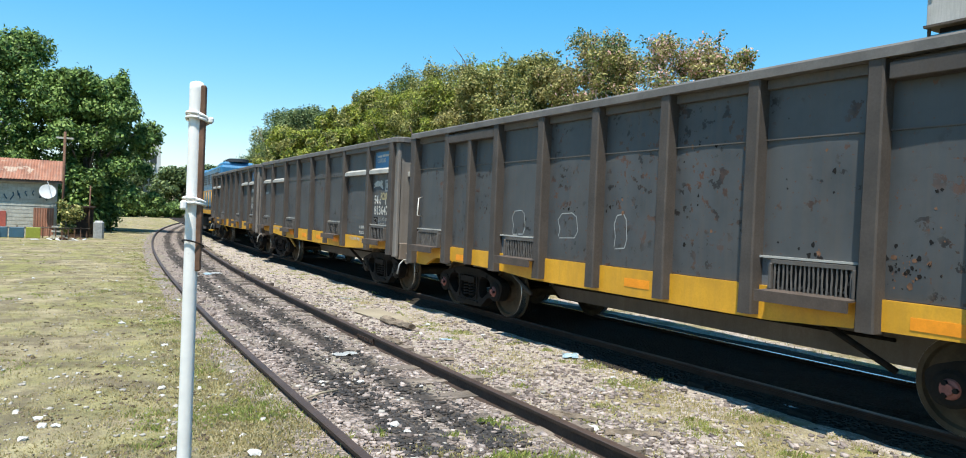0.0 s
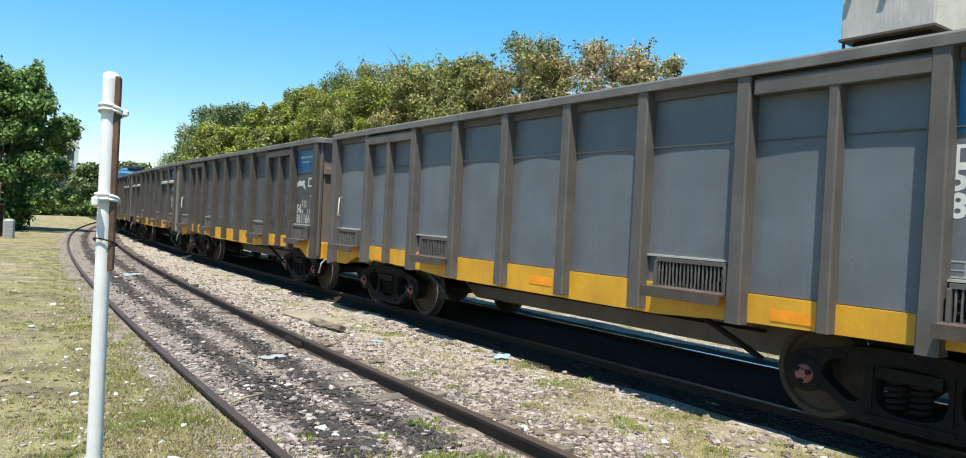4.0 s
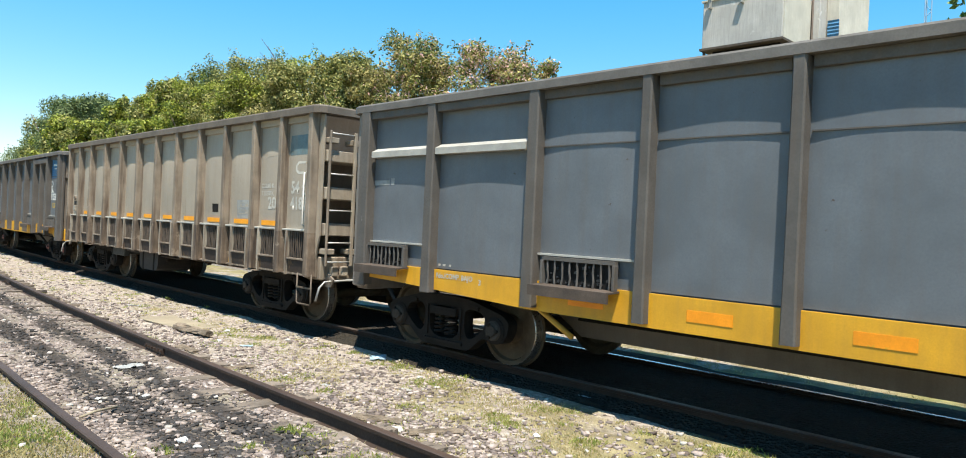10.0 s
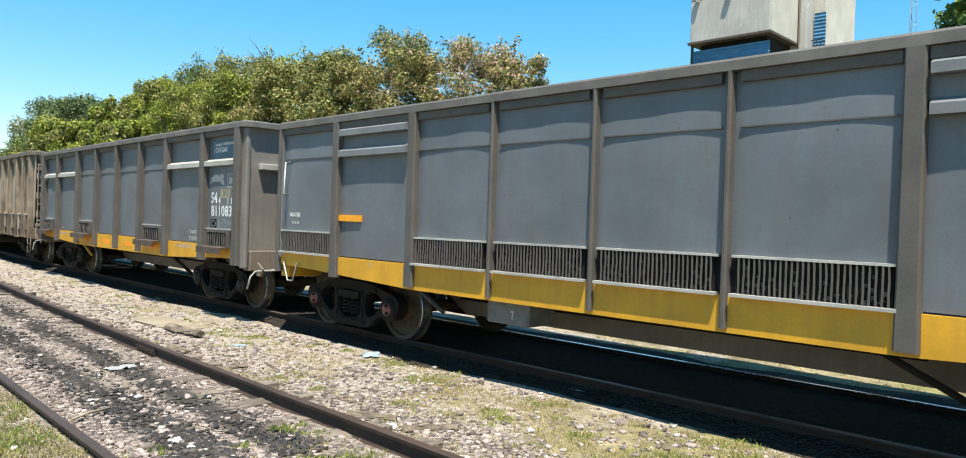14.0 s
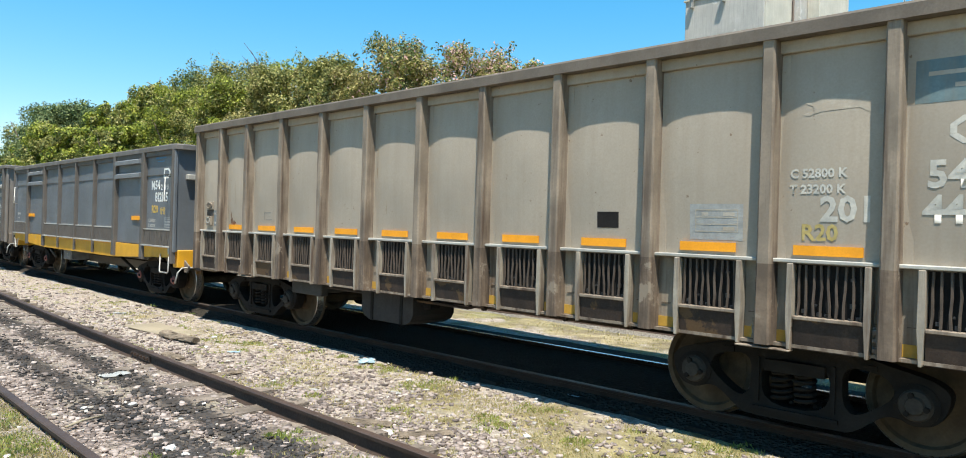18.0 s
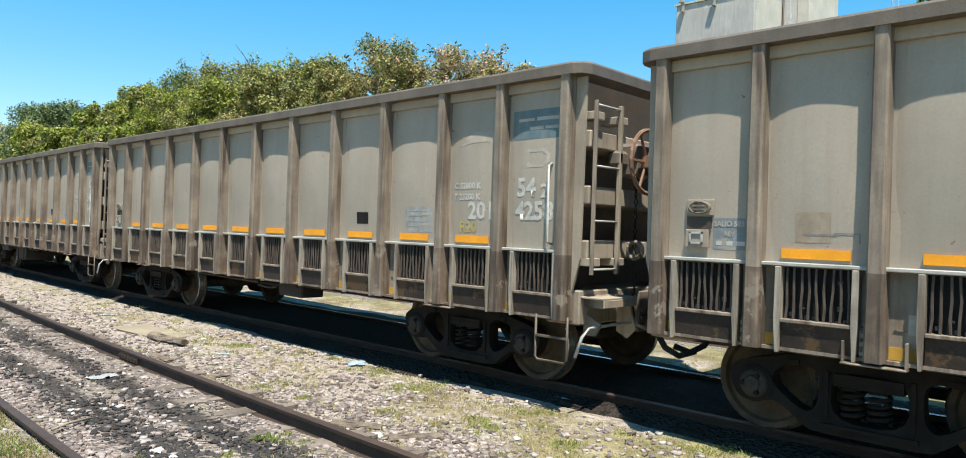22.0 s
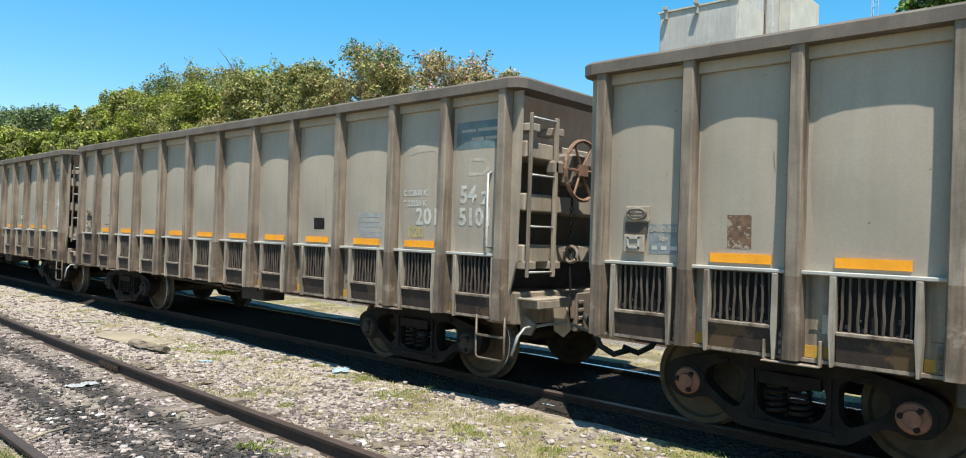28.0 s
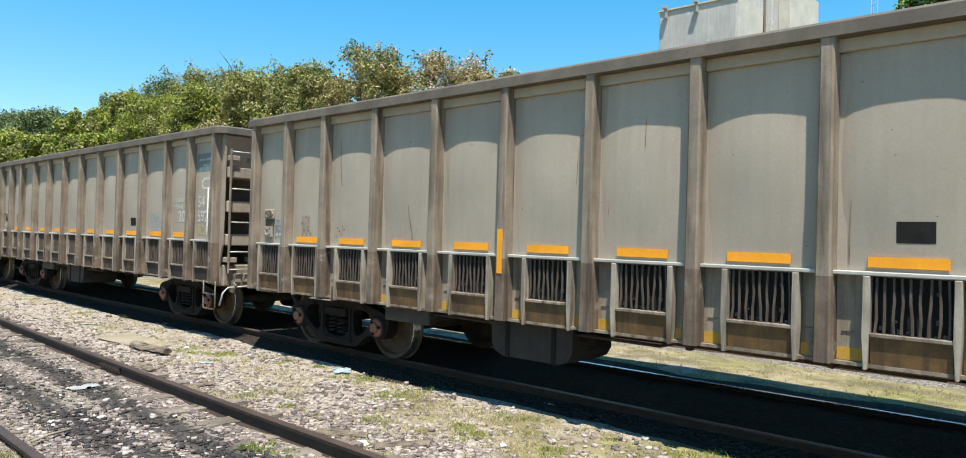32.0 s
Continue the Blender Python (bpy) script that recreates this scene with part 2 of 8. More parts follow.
    "plastic": mat("dirty_white_plastic", (0.34, 0.335, 0.315), 0.4, 0, 0.1, 9, 50),
    "plastic_blue": mat("pale_blue_plastic", (0.30, 0.40, 0.46), 0.4, 0, 0.15, 9, 50),
    "roof_red": mat("red_roof_paint", (0.42, 0.1, 0.07), 0.7, 0, 0.15, 2, 40),
    "shop": mat("pale_plaster", (0.62, 0.61, 0.585), 0.9, 0, 0.08, 0.7, 20, shift=False),
    "rubble": mat("rusty_scrap", (0.13, 0.065, 0.045), 0.9, 0.1, 0.4, 3, 30, 0.4),
}


def flaking_mat():
    """Grey paint with flakes gone in clusters, down to black primer and rust."""
    m, n, l, b = nodes_of("flaking_grey_paint")
    vec = mapped(n, l)
    c = blend(n, l, grain(n, l, vec, 1.5), (0.046, 0.049, 0.051), (0.068, 0.071, 0.073))
    sv = mapped(n, l, (5.0, 5.0, 0.35))
    c = blend(n, l, times_(n, l, grain(n, l, sv, 2.2, 0.45, 0.75, 5.0), 0.28), c, DIRT)
    flakes = times_(n, l, grain(n, l, vec, 9.0, 0.575, 0.59, 9.0, 0.62), grain(n, l, vec, 1.1, 0.47, 0.56, 3.0))
    specks = grain(n, l, vec, 22.0, 0.66, 0.68, 3.0)
    base = blend(n, l, grain(n, l, vec, 3.0, 0.45, 0.6), (0.014, 0.012, 0.011), (0.085, 0.04, 0.024))
    c = blend(n, l, flakes, c, base)
    c = blend(n, l, specks, c, (0.09, 0.042, 0.026))
    l.new(c, b.inputs["Base Color"])
    b.inputs["Roughness"].default_value = 0.55
    bp = n.new("ShaderNodeBump")
    bp.inputs["Strength"].default_value, bp.inputs["Distance"].default_value = 0.4, -0.004
    l.new(flakes, bp.inputs["Height"])
    l.new(bp.outputs[0], b.inputs["Normal"])
    return m


M["worn"] = flaking_mat()


def sleeper_mat():
    """Weathered wood with the siding's two oily bands crossing it; the sleeper lies along its y."""
    m = mat("weathered_sleeper_wood", (0.185, 0.15, 0.12), 0.95, 0, 0.4, 3, 28, 0.7, 0.015, patch=((0.075, 0.062, 0.052), 0.56, 2.5), spec=0.2)
    n, l = m.node_tree.nodes, m.node_tree.links
    b = n["Principled BSDF"]
    c = b.inputs["Base Color"].links[0].from_socket
    tc = n.new("ShaderNodeTexCoord")
    sp = n.new("ShaderNodeSeparateXYZ")
    l.new(tc.outputs["Object"], sp.inputs[0])
    wob = grain(n, l, mapped(n, l), 5.0, 0.0, 1.0, 6.0)
    for centre, width in ((-0.25, 0.36), (0.32, 0.33)):
        d = n.new("ShaderNodeMath")
        d.operation = "SUBTRACT"
        l.new(sp.outputs["Y"], d.inputs[0])
        d.inputs[1].default_value = centre
        ab = n.new("ShaderNodeMath")
        ab.operation = "ABSOLUTE"
        l.new(d.outputs[0], ab.inputs[0])
        band = n.new("ShaderNodeMapRange")
        band.inputs["From Max"].default_value = width
        band.inputs["To Min"].default_value, band.inputs["To Max"].default_value = 0.7, -0.4
        l.new(ab.outputs[0], band.inputs["Value"])
        su = n.new("ShaderNodeMath")
        l.new(band.outputs[0], su.inputs[0])
        l.new(wob, su.inputs[1])
        k = n.new("ShaderNodeMapRange")
        k.inputs["From Min"].default_value, k.inputs["From Max"].default_value = 0.6, 0.95
        l.new(su.outputs[0], k.inputs["Value"])
        c = blend(n, l, times_(n, l, k.outputs[0], 0.85), c, (0.04, 0.034, 0.03))
    l.new(c, b.inputs["Base Color"])
    return m


M["wood"] = sleeper_mat()


def island_mat(name, a, b, c, rough=0.9, translucent=0.0, spec=0.3):
    """Pieces of one mesh, each with a colour of its own between a, b and c."""
    m, n, l, bs = nodes_of(name)
    g = n.new("ShaderNodeNewGeometry")
    r = n.new("ShaderNodeValToRGB")
    r.color_ramp.elements[0].color, r.color_ramp.elements[1].color = (*a, 1), (*c, 1)
    e = r.color_ramp.elements.new(0.55)
    e.color = (*b, 1)
    l.new(g.outputs["Random Per Island"], r.inputs[0])
    vec = mapped(n, l, shift=False)
    fine_ = grain(n, l, vec, 30.0, 0.3, 0.7)
    col = blend(n, l, times_(n, l, fine_, 0.4), r.outputs[0], shade(a, 0.8))
    l.new(col, bs.inputs["Base Color"])
    bs.inputs["Roughness"].default_value = rough
    bs.inputs["Specular IOR Level"].default_value = spec
    if translucent:
        tr = n.new("ShaderNodeBsdfTranslucent")
        l.new(col, tr.inputs["Color"])
        mx = n.new("ShaderNodeMixShader")
        mx.inputs[0].default_value = translucent
        l.new(bs.outputs[0], mx.inputs[1])
        l.new(tr.outputs[0], mx.inputs[2])
        l.new(mx.outputs[0], n["Material Output"].inputs["Surface"])
    return m


M["stone"] = island_mat("ballast_stone", (0.09, 0.07, 0.061), (0.29, 0.235, 0.208), (0.53, 0.445, 0.395))
M["pale_stone"] = island_mat("pale_rubble_stone", (0.30, 0.27, 0.235), (0.42, 0.39, 0.345), (0.58, 0.545, 0.49))
M["coal"] = island_mat("dark_spilled_clinker", (0.03, 0.028, 0.027), (0.05, 0.045, 0.042), (0.08, 0.07, 0.065))
M["grass"] = island_mat("dry_and_green_grass", (0.31, 0.27, 0.10), (0.54, 0.46, 0.21), (0.72, 0.62, 0.37), 0.8, 0.5)
M["lawn"] = island_mat("worn_lawn_grass", (0.24, 0.20, 0.08), (0.43, 0.36, 0.165), (0.62, 0.53, 0.31), 0.8, 0.4)
M["green_grass"] = island_mat("green_grass_blades", (0.20, 0.25, 0.05), (0.36, 0.40, 0.10), (0.52, 0.51, 0.18), 0.8, 0.5)
M["leaf_dark"] = island_mat("dark_green_leaves", (0.035, 0.06, 0.022), (0.13, 0.185, 0.065), (0.31, 0.36, 0.14), 0.6, 0.25)
M["leaf_mid"] = island_mat("olive_green_leaves", (0.05, 0.07, 0.018), (0.24, 0.25, 0.06), (0.58, 0.51, 0.20), 0.7, 0.25)
M["leaf_lime"] = island_mat("lime_green_leaves", (0.06, 0.09, 0.012), (0.27, 0.32, 0.035), (0.56, 0.56, 0.11), 0.6, 0.3)
M["leaf_oak"] = island_mat("fresh_green_leaves", (0.025, 0.055, 0.012), (0.13, 0.22, 0.045), (0.34, 0.45, 0.12), 0.6, 0.2)
M["blossom"] = island_mat("pink_blossom", (0.56, 0.30, 0.26), (0.72, 0.45, 0.40), (0.80, 0.60, 0.54), 0.7, 0.3)
M["leaf_dry"] = island_mat("yellowing_brown_leaves", (0.08, 0.075, 0.025), (0.32, 0.285, 0.085), (0.62, 0.53, 0.24), 0.7, 0.25)


def ground_mat():
    m, n, l, b = nodes_of("dry_grass_and_gravel")
    g = n.new("ShaderNodeNewGeometry")
    pos = g.outputs["Position"]
    dry = blend(n, l, grain(n, l, pos, 3.0), (0.27, 0.222, 0.125), (0.51, 0.425, 0.25))
    green = blend(n, l, grain(n, l, pos, 5.0), (0.20, 0.20, 0.06), (0.38, 0.34, 0.13))
    turf = blend(n, l, grain(n, l, pos, 0.55, 0.42, 0.6, 8.0), dry, green)
    turf = blend(n, l, times_(n, l, grain(n, l, pos, 1.7, 0.46, 0.60, 9.0, 0.7), 0.75), turf, (0.15, 0.115, 0.075))
    vor = n.new("ShaderNodeTexVoronoi")
    vor.inputs["Scale"].default_value = 22.0
    l.new(pos, vor.inputs["Vector"])
    bw = n.new("ShaderNodeSeparateColor")
    l.new(vor.outputs["Color"], bw.inputs[0])
    pebbles = blend(n, l, bw.outputs[0], (0.29, 0.238, 0.195), (0.62, 0.53, 0.45))
    # bare gravel near the tracks, turf towards the house and beyond
    sep = n.new("ShaderNodeSeparateXYZ")
    l.new(pos, sep.inputs[0])
    mr = n.new("ShaderNodeMapRange")
    mr.inputs["From Min"].default_value, mr.inputs["From Max"].default_value = 1.7, 3.9
    mr.inputs["To Min"].default_value, mr.inputs["To Max"].default_value = -0.22, 0.21
    l.new(sep.outputs["Y"], mr.inputs["Value"])
    far = n.new("ShaderNodeMapRange")
    far.inputs["From Min"].default_value, far.inputs["From Max"].default_value = 9.0, 10.5
    far.inputs["To Min"].default_value, far.inputs["To Max"].default_value = 0.0, -0.3
    l.new(sep.outputs["Y"], far.inputs["Value"])
    east = n.new("ShaderNodeMapRange")
    east.inputs["From Min"].default_value, east.inputs["From Max"].default_value = -7.0, -3.5
    east.inputs["To Min"].default_value, east.inputs["To Max"].default_value = 0.0, -0.19
    l.new(sep.outputs["X"], east.inputs["Value"])
    tx = n.new("ShaderNodeTexNoise")
    tx.inputs["Scale"].default_value, tx.inputs["Detail"].default_value = 1.1, 8.0
    l.new(pos, tx.inputs["Vector"])
    s1 = n.new("ShaderNodeMath")
    l.new(tx.outputs[0], s1.inputs[0])
    l.new(mr.outputs[0], s1.inputs[1])
    s2 = n.new("ShaderNodeMath")
    l.new(s1.outputs[0], s2.inputs[0])
    l.new(far.outputs[0], s2.inputs[1])
    west = n.new("ShaderNodeMapRange")
    west.inputs["From Min"].default_value, west.inputs["From Max"].default_value = -48.0, -34.0
    west.inputs["To Min"].default_value, west.inputs["To Max"].default_value = -0.3, 0.0
    l.new(sep.outputs["X"], west.inputs["Value"])
    s4 = n.new("ShaderNodeMath")
    l.new(s2.outputs[0], s4.inputs[0])
    l.new(west.outputs[0], s4.inputs[1])
    s3 = n.new("ShaderNodeMath")
    l.new(s4.outputs[0], s3.inputs[0])
    l.new(east.outputs[0], s3.inputs[1])
    k = n.new("ShaderNodeMapRange")
    k.inputs["From Min"].default_value, k.inputs["From Max"].default_value = 0.5, 0.62
    l.new(s3.outputs[0], k.inputs["Value"])
    c = blend(n, l, k.outputs[0], turf, pebbles)
    fine_ = grain(n, l, pos, 60.0, 0.3, 0.7)
    c = blend(n, l, times_(n, l, fine_, 0.45), c, (0.12, 0.10, 0.07))
    l.new(c, b.inputs["Base Color"])
    b.inputs["Roughness"].default_value = 0.95
    b.inputs["Specular IOR Level"].default_value = 0.2
    bp = n.new("ShaderNodeBump")
    bp.inputs["Strength"].default_value, bp.inputs["Distance"].default_value = 0.7, 0.03
    l.new(fine_, bp.inputs["Height"])
    l.new(bp.outputs[0], b.inputs["Normal"])
    return m


def ballast_mat(name, dark, base, streaks):
    """Gravel; the bed's UV runs along (u) and across (v) the track, for soot, oil and painted shade that lie along it.
    """
    m, n, l, b = nodes_of(name)
    g = n.new("ShaderNodeNewGeometry")
    pos = g.outputs["Position"]
    vor = n.new("ShaderNodeTexVoronoi")
    vor.inputs["Scale"].default_value = 27.0
    l.new(pos, vor.inputs["Vector"])
    bw = n.new("ShaderNodeSeparateColor")
    l.new(vor.outputs["Color"], bw.inputs[0])
    c = blend(n, l, bw.outputs[0], shade(base, 0.55), shade(base, 1.5))
    c = blend(n, l, grain(n, l, pos, 1.3, 0.45, 0.65, 8.0), c, shade((0.25, 0.215, 0.165), base[0] / 0.24))
    uv = n.new("ShaderNodeTexCoord")
    sp = n.new("ShaderNodeSeparateXYZ")
    l.new(uv.outputs["UV"], sp.inputs[0])
    for centre, width in streaks:
        sh = n.new("ShaderNodeMapping")
        sh.inputs["Scale"].default_value = (3.0, 1.6, 1.0)
        sh.inputs["Location"].default_value = (centre * 9, 0, 0)
        l.new(uv.outputs["UV"], sh.inputs["Vector"])
        wob = grain(n, l, sh.outputs[0], 1.2, 0.0, 1.0, 7.0)
        d = n.new("ShaderNodeMath")
        d.operation = "SUBTRACT"
        l.new(sp.outputs["Y"], d.inputs[0])
        d.inputs[1].default_value = centre
        ab = n.new("ShaderNodeMath")
        ab.operation = "ABSOLUTE"
        l.new(d.outputs[0], ab.inputs[0])
        band = n.new("ShaderNodeMapRange")
        band.inputs["From Min"].default_value, band.inputs["From Max"].default_value = 0.0, width
        band.inputs["To Min"].default_value, band.inputs["To Max"].default_value = 0.75, -0.35
        l.new(ab.outputs[0], band.inputs["Value"])
        s = n.new("ShaderNodeMath")
        l.new(band.outputs[0], s.inputs[0])
        l.new(wob, s.inputs[1])
        k = n.new("ShaderNodeMapRange")
        k.inputs["From Min"].default_value, k.inputs["From Max"].default_value = 0.60, 0.95
        l.new(s.outputs[0], k.inputs["Value"])
        c = blend(n, l, times_(n, l, k.outputs[0], dark), c, (0.04, 0.034, 0.03))
    l.new(c, b.inputs["Base Color"])
    b.inputs["Roughness"].default_value = 0.95
    b.inputs["Specular IOR Level"].default_value = 0.12
    bp = n.new("ShaderNodeBump")
    bp.inputs["Strength"].default_value, bp.inputs["Distance"].default_value = 1.0, 0.05
    l.new(vor.outputs["Distance"], bp.inputs["Height"])
    l.new(bp.outputs[0], b.inputs["Normal"])
    return m


M["ground"] = ground_mat()
M["ballast"] = ballast_mat("sooty_ballast", 0.85, (0.265, 0.213, 0.183), ((-0.25, 0.36), (0.32, 0.33)))
# under the train: gravel near black, its shade put into the colour
M["ballast_far"] = ballast_mat("shade_dark_ballast", 0.6, (0.038, 0.031, 0.025), ((0.0, 0.7),))
M["ballast_back"] = ballast_mat("grey_ballast", 0.5, (0.22, 0.20, 0.175), ((0.0, 0.4),))


# ---- building helpers ----
def solid(name, boxes, material, bevel=0.0):
    """One mesh of boxes (x0, x1, y0, y1, z0, z1), with chamfered edges if wanted."""
    bm = bmesh.new()
    for x0, x1, y0, y1, z0, z1 in boxes:
        add_box(bm, x0, x1, y0, y1, z0, z1)
    if bevel:
        bmesh.ops.bevel(bm, geom=list(bm.edges), offset=bevel, segments=1, affect="EDGES")
    return mesh_of(name, bm, material)


def add_box(bm, x0, x1, y0, y1, z0, z1):
    v = [bm.verts.new(p) for p in ((x0, y0, z0), (x1, y0, z0), (x1, y1, z0), (x0, y1, z0), (x0, y0, z1), (x1, y0, z1), (x1, y1, z1), (x0, y1, z1))]
    for q in ((0, 3, 2, 1), (4, 5, 6, 7), (0, 1, 5, 4), (1, 2, 6, 5), (2, 3, 7, 6), (3, 0, 4, 7)):
        bm.faces.new([v[i] for i in q])
    return v


def mesh_of(name, bm, *materials, smooth=False):
    me = bpy.data.meshes.new(name)
    bmesh.ops.recalc_face_normals(bm, faces=bm.faces)
    if smooth:
        for fc in bm.faces:
            fc.smooth = True
    bm.to_mesh(me)
    bm.free()
    for m in materials:
        me.materials.append(m)
    return me


def extruded(name, outline, y0, y1, material, bevel=0.0):
    """A plate: an outline in x and z, from y0 to y1."""
    bm = bmesh.new()
    a = [bm.verts.new((x, y0, z)) for x, z in outline]
    b = [bm.verts.new((x, y1, z)) for x, z in outline]
    bm.faces.new(a)
    bm.faces.new(b[::-1])
    k = len(a)
    for i in range(k):
        bm.faces.new((a[i], b[i], b[(i + 1) % k], a[(i + 1) % k]))
    if bevel:
        bmesh.ops.bevel(bm, geom=list(bm.edges), offset=bevel, segments=1, affect="EDGES")
    return mesh_of(name, bm, material)


def add_tube(bm, pts, r, sides=8, taper=None):
    """A round bar along points, into bm."""
    pts = [Vector(p) for p in pts]
    rings = []
    for i, p in enumerate(pts):
        d = (pts[min(i + 1, len(pts) - 1)] - pts[max(i - 1, 0)]).normalized()
        side = d.cross(Vector((0, 0, 1)) if abs(d.z) < 0.9 else Vector((1, 0, 0))).normalized()
        up = side.cross(d)
        rad = r if taper is None else r + (taper - r) * i / (len(pts) - 1)
        rings.append([bm.verts.new(p + rad * (math.cos(a) * side + math.sin(a) * up)) for a in (2 * math.pi * k / sides for k in range(sides))])
    for a, b in zip(rings, rings[1:]):
        for k in range(sides):
            bm.faces.new((a[k], a[(k + 1) % sides], b[(k + 1) % sides], b[k]))
    bm.faces.new(rings[0][::-1])
    bm.faces.new(rings[-1])


def tube(name, pts, r, material, sides=8, taper=None):
    bm = bmesh.new()
    add_tube(bm, pts, r, sides, taper)
    return mesh_of(name, bm, material, smooth=True)


def add_turned(bm, profile, sides=28, centre=(0, 0, 0), sign=1, mats=None):
    """A body turned round the y axis: profile of (y, radius)."""
    rings = []
    for y, r in profile:
        rings.append([bm.verts.new((centre[0] + r * math.cos(a), centre[1] + sign * y, centre[2] + r * math.sin(a))) for a in (2 * math.pi * k / sides for k in range(sides))])
    for i, (a, b) in enumerate(zip(rings, rings[1:])):
        for k in range(sides):
            fc = bm.faces.new((a[k], a[(k + 1) % sides], b[(k + 1) % sides], b[k]))
            if mats:
                fc.material_index = mats[i]
    for ring, mi in ((rings[0], 0), (rings[-1], -1)):
        fc = bm.faces.new(ring)
        if mats:
            fc.material_index = mats[mi]


def part(name, me, parent, label="", at=None):
    """Links a mesh as one part of a thing or of a part."""
    ob = new(name, me)
    ob.parent = parent
    if at is not None:
        ob.matrix_basis = at if isinstance(at, Matrix) else Matrix.Translation(at)
    if label:
        ob["label"] = label
    return ob


def thing(name, label, category, group="", kind="", me=None, at=None):
    ob = tagged(new(name, me), label, category, group, kind)
    if at is not None:
        ob.matrix_basis = at
    return ob


LETTERS = {}


def lettering(text, size, material, spread=1.0):
    """A mesh of letters, built once for each text."""
    key = (text, size, material.name, spread)
    if key not in LETTERS:
        cu = bpy.data.curves.new("letters", "FONT")
        cu.body, cu.size, cu.align_x, cu.align_y, cu.space_character, cu.extrude = text, size, "LEFT", "BOTTOM", spread, 0.0
        cu.resolution_u, cu.offset = 2, 0.03 * size
        ob = bpy.data.objects.new("letters", cu)
        me = bpy.data.meshes.new_from_object(ob)
        bpy.data.objects.remove(ob)
        me.materials.clear()
        me.materials.append(material)
        LETTERS[key] = me
    return LETTERS[key]


BAYS = {}                # for each kind of wagon: its near side's panels (left, right, mesh)


def skin(style, x, z):
    """How far out (y) the bellied near side lies at x, z."""
    for a, b, me in BAYS[style]:
        if a <= x <= b:
            z0, z1 = me.vertices[0].co.z, me.vertices[10].co.z
            u, v = min(6.999, max(0, (x - a) / (b - a) * 7)), min(9.999, max(0, (z - z0) / (z1 - z0) * 10))
            i, j = int(u), int(v)
            f, g = u - i, v - j
            y = [me.vertices[(i + p) * 11 + j + q].co.y for p, q in ((0, 0), (1, 0), (0, 1), (1, 1))]
            return -1.44 + (y[0] * (1 - f) + y[1] * f) * (1 - g) + (y[2] * (1 - f) + y[3] * f) * g
    return -1.478


def laid(me, style, off):
    """Bends a flat mesh (x, z) onto the side."""
    for v in me.vertices:
        v.co.y = skin(style, v.co.x, v.co.z) - off
    return me


def write(parent, text, x, z, size, material, style, spread=1.0, off=0.0012):
    """Letters on the near side of a wagon."""
    me = lettering(text, size, material, spread).copy()
    for v in me.vertices:
        v.co = Vector((x + v.co.x, 0, z + v.co.y))
    return part("marking", laid(me, style, off + (0.0024 if style == 4 else 0.0006)), parent)


def sheet(x0, x1, z0, z1, material, n=9, m=5):
    me = bpy.data.meshes.new("painted_panel")
    me.from_pydata([(x0 + (x1 - x0) * i / n, 0, z0 + (z1 - z0) * j / m) for i in range(n + 1) for j in range(m + 1)], [],
                   [(i * (m + 1) + j, (i + 1) * (m + 1) + j, (i + 1) * (m + 1) + j + 1, i * (m + 1) + j + 1) for i in range(n) for j in range(m)])
    me.materials.append(material)
    return me


def bars(parent, rows, material, style, name="marking", off=0.003):
    """Plain bars in place of writing: (x0, x1, z0, z1), each a painted mark."""
    for a, b, c, d in rows:
        part(name, laid(sheet(a, b, c, d, material, 4, 2), style, off), parent)


# ---- plan ----
GAUGE = 1.676
TRAIN_Y = 7.15           # centre line of the train's track, straight for x > -16
BEND_X, BEND_R, BEND_END = -16.0, 357.0, -42.0
NEAR_Y = 2.56            # centre line of the near siding at x = -3
SPEEDS = [3.203, 3.272, 3.341, 3.402, 3.451, 3.485, 3.499, 3.491, 3.492, 3.514, 3.557, 3.602, 3.643, 3.682, 3.719, 3.758, 3.801,
          3.857, 3.939, 4.034, 4.106, 4.147, 4.179, 4.234, 4.309, 4.394, 4.468, 4.537, 4.609, 4.69, 4.765, 4.829, 4.891]


def run(t):
    """Metres the train has gone at t seconds; its speed is given second by second."""
    i = min(int(t), 31)
    d = sum((a + b) / 2 for a, b in zip(SPEEDS[:i], SPEEDS[1:i + 1]))
    f = t - i
    return d + SPEEDS[i] * f + (SPEEDS[i + 1] - SPEEDS[i]) * f * f / 2


def train_line(s):
    """The point of the train's track at the length s, and its heading."""
    if s > BEND_X:
        return Vector((s, TRAIN_Y, 0)), 0.0
    a = (BEND_X - max(s, BEND_END)) / BEND_R
    more = min(0.0, s - BEND_END)
    return Vector((BEND_X - BEND_R * math.sin(a) + more * math.cos(a), TRAIN_Y + BEND_R * (1 - math.cos(a)) - more * math.sin(a), 0)), -a


def near_line(s):
    d = min(0.0, s + 3.0)
    return Vector((s, NEAR_Y + 0.00165 * d * d, 0)), math.atan(0.0033 * d)


def back_line(s):
    p, a = train_line(s)
    return p + 5.0 * Vector((-math.sin(a), math.cos(a), 0)), a


# ---- ground and tracks ----
def near_bank(w):
    """Height of the siding's bed at w metres across it: earth has silted up to the near rail's head, the far rail stands free."""
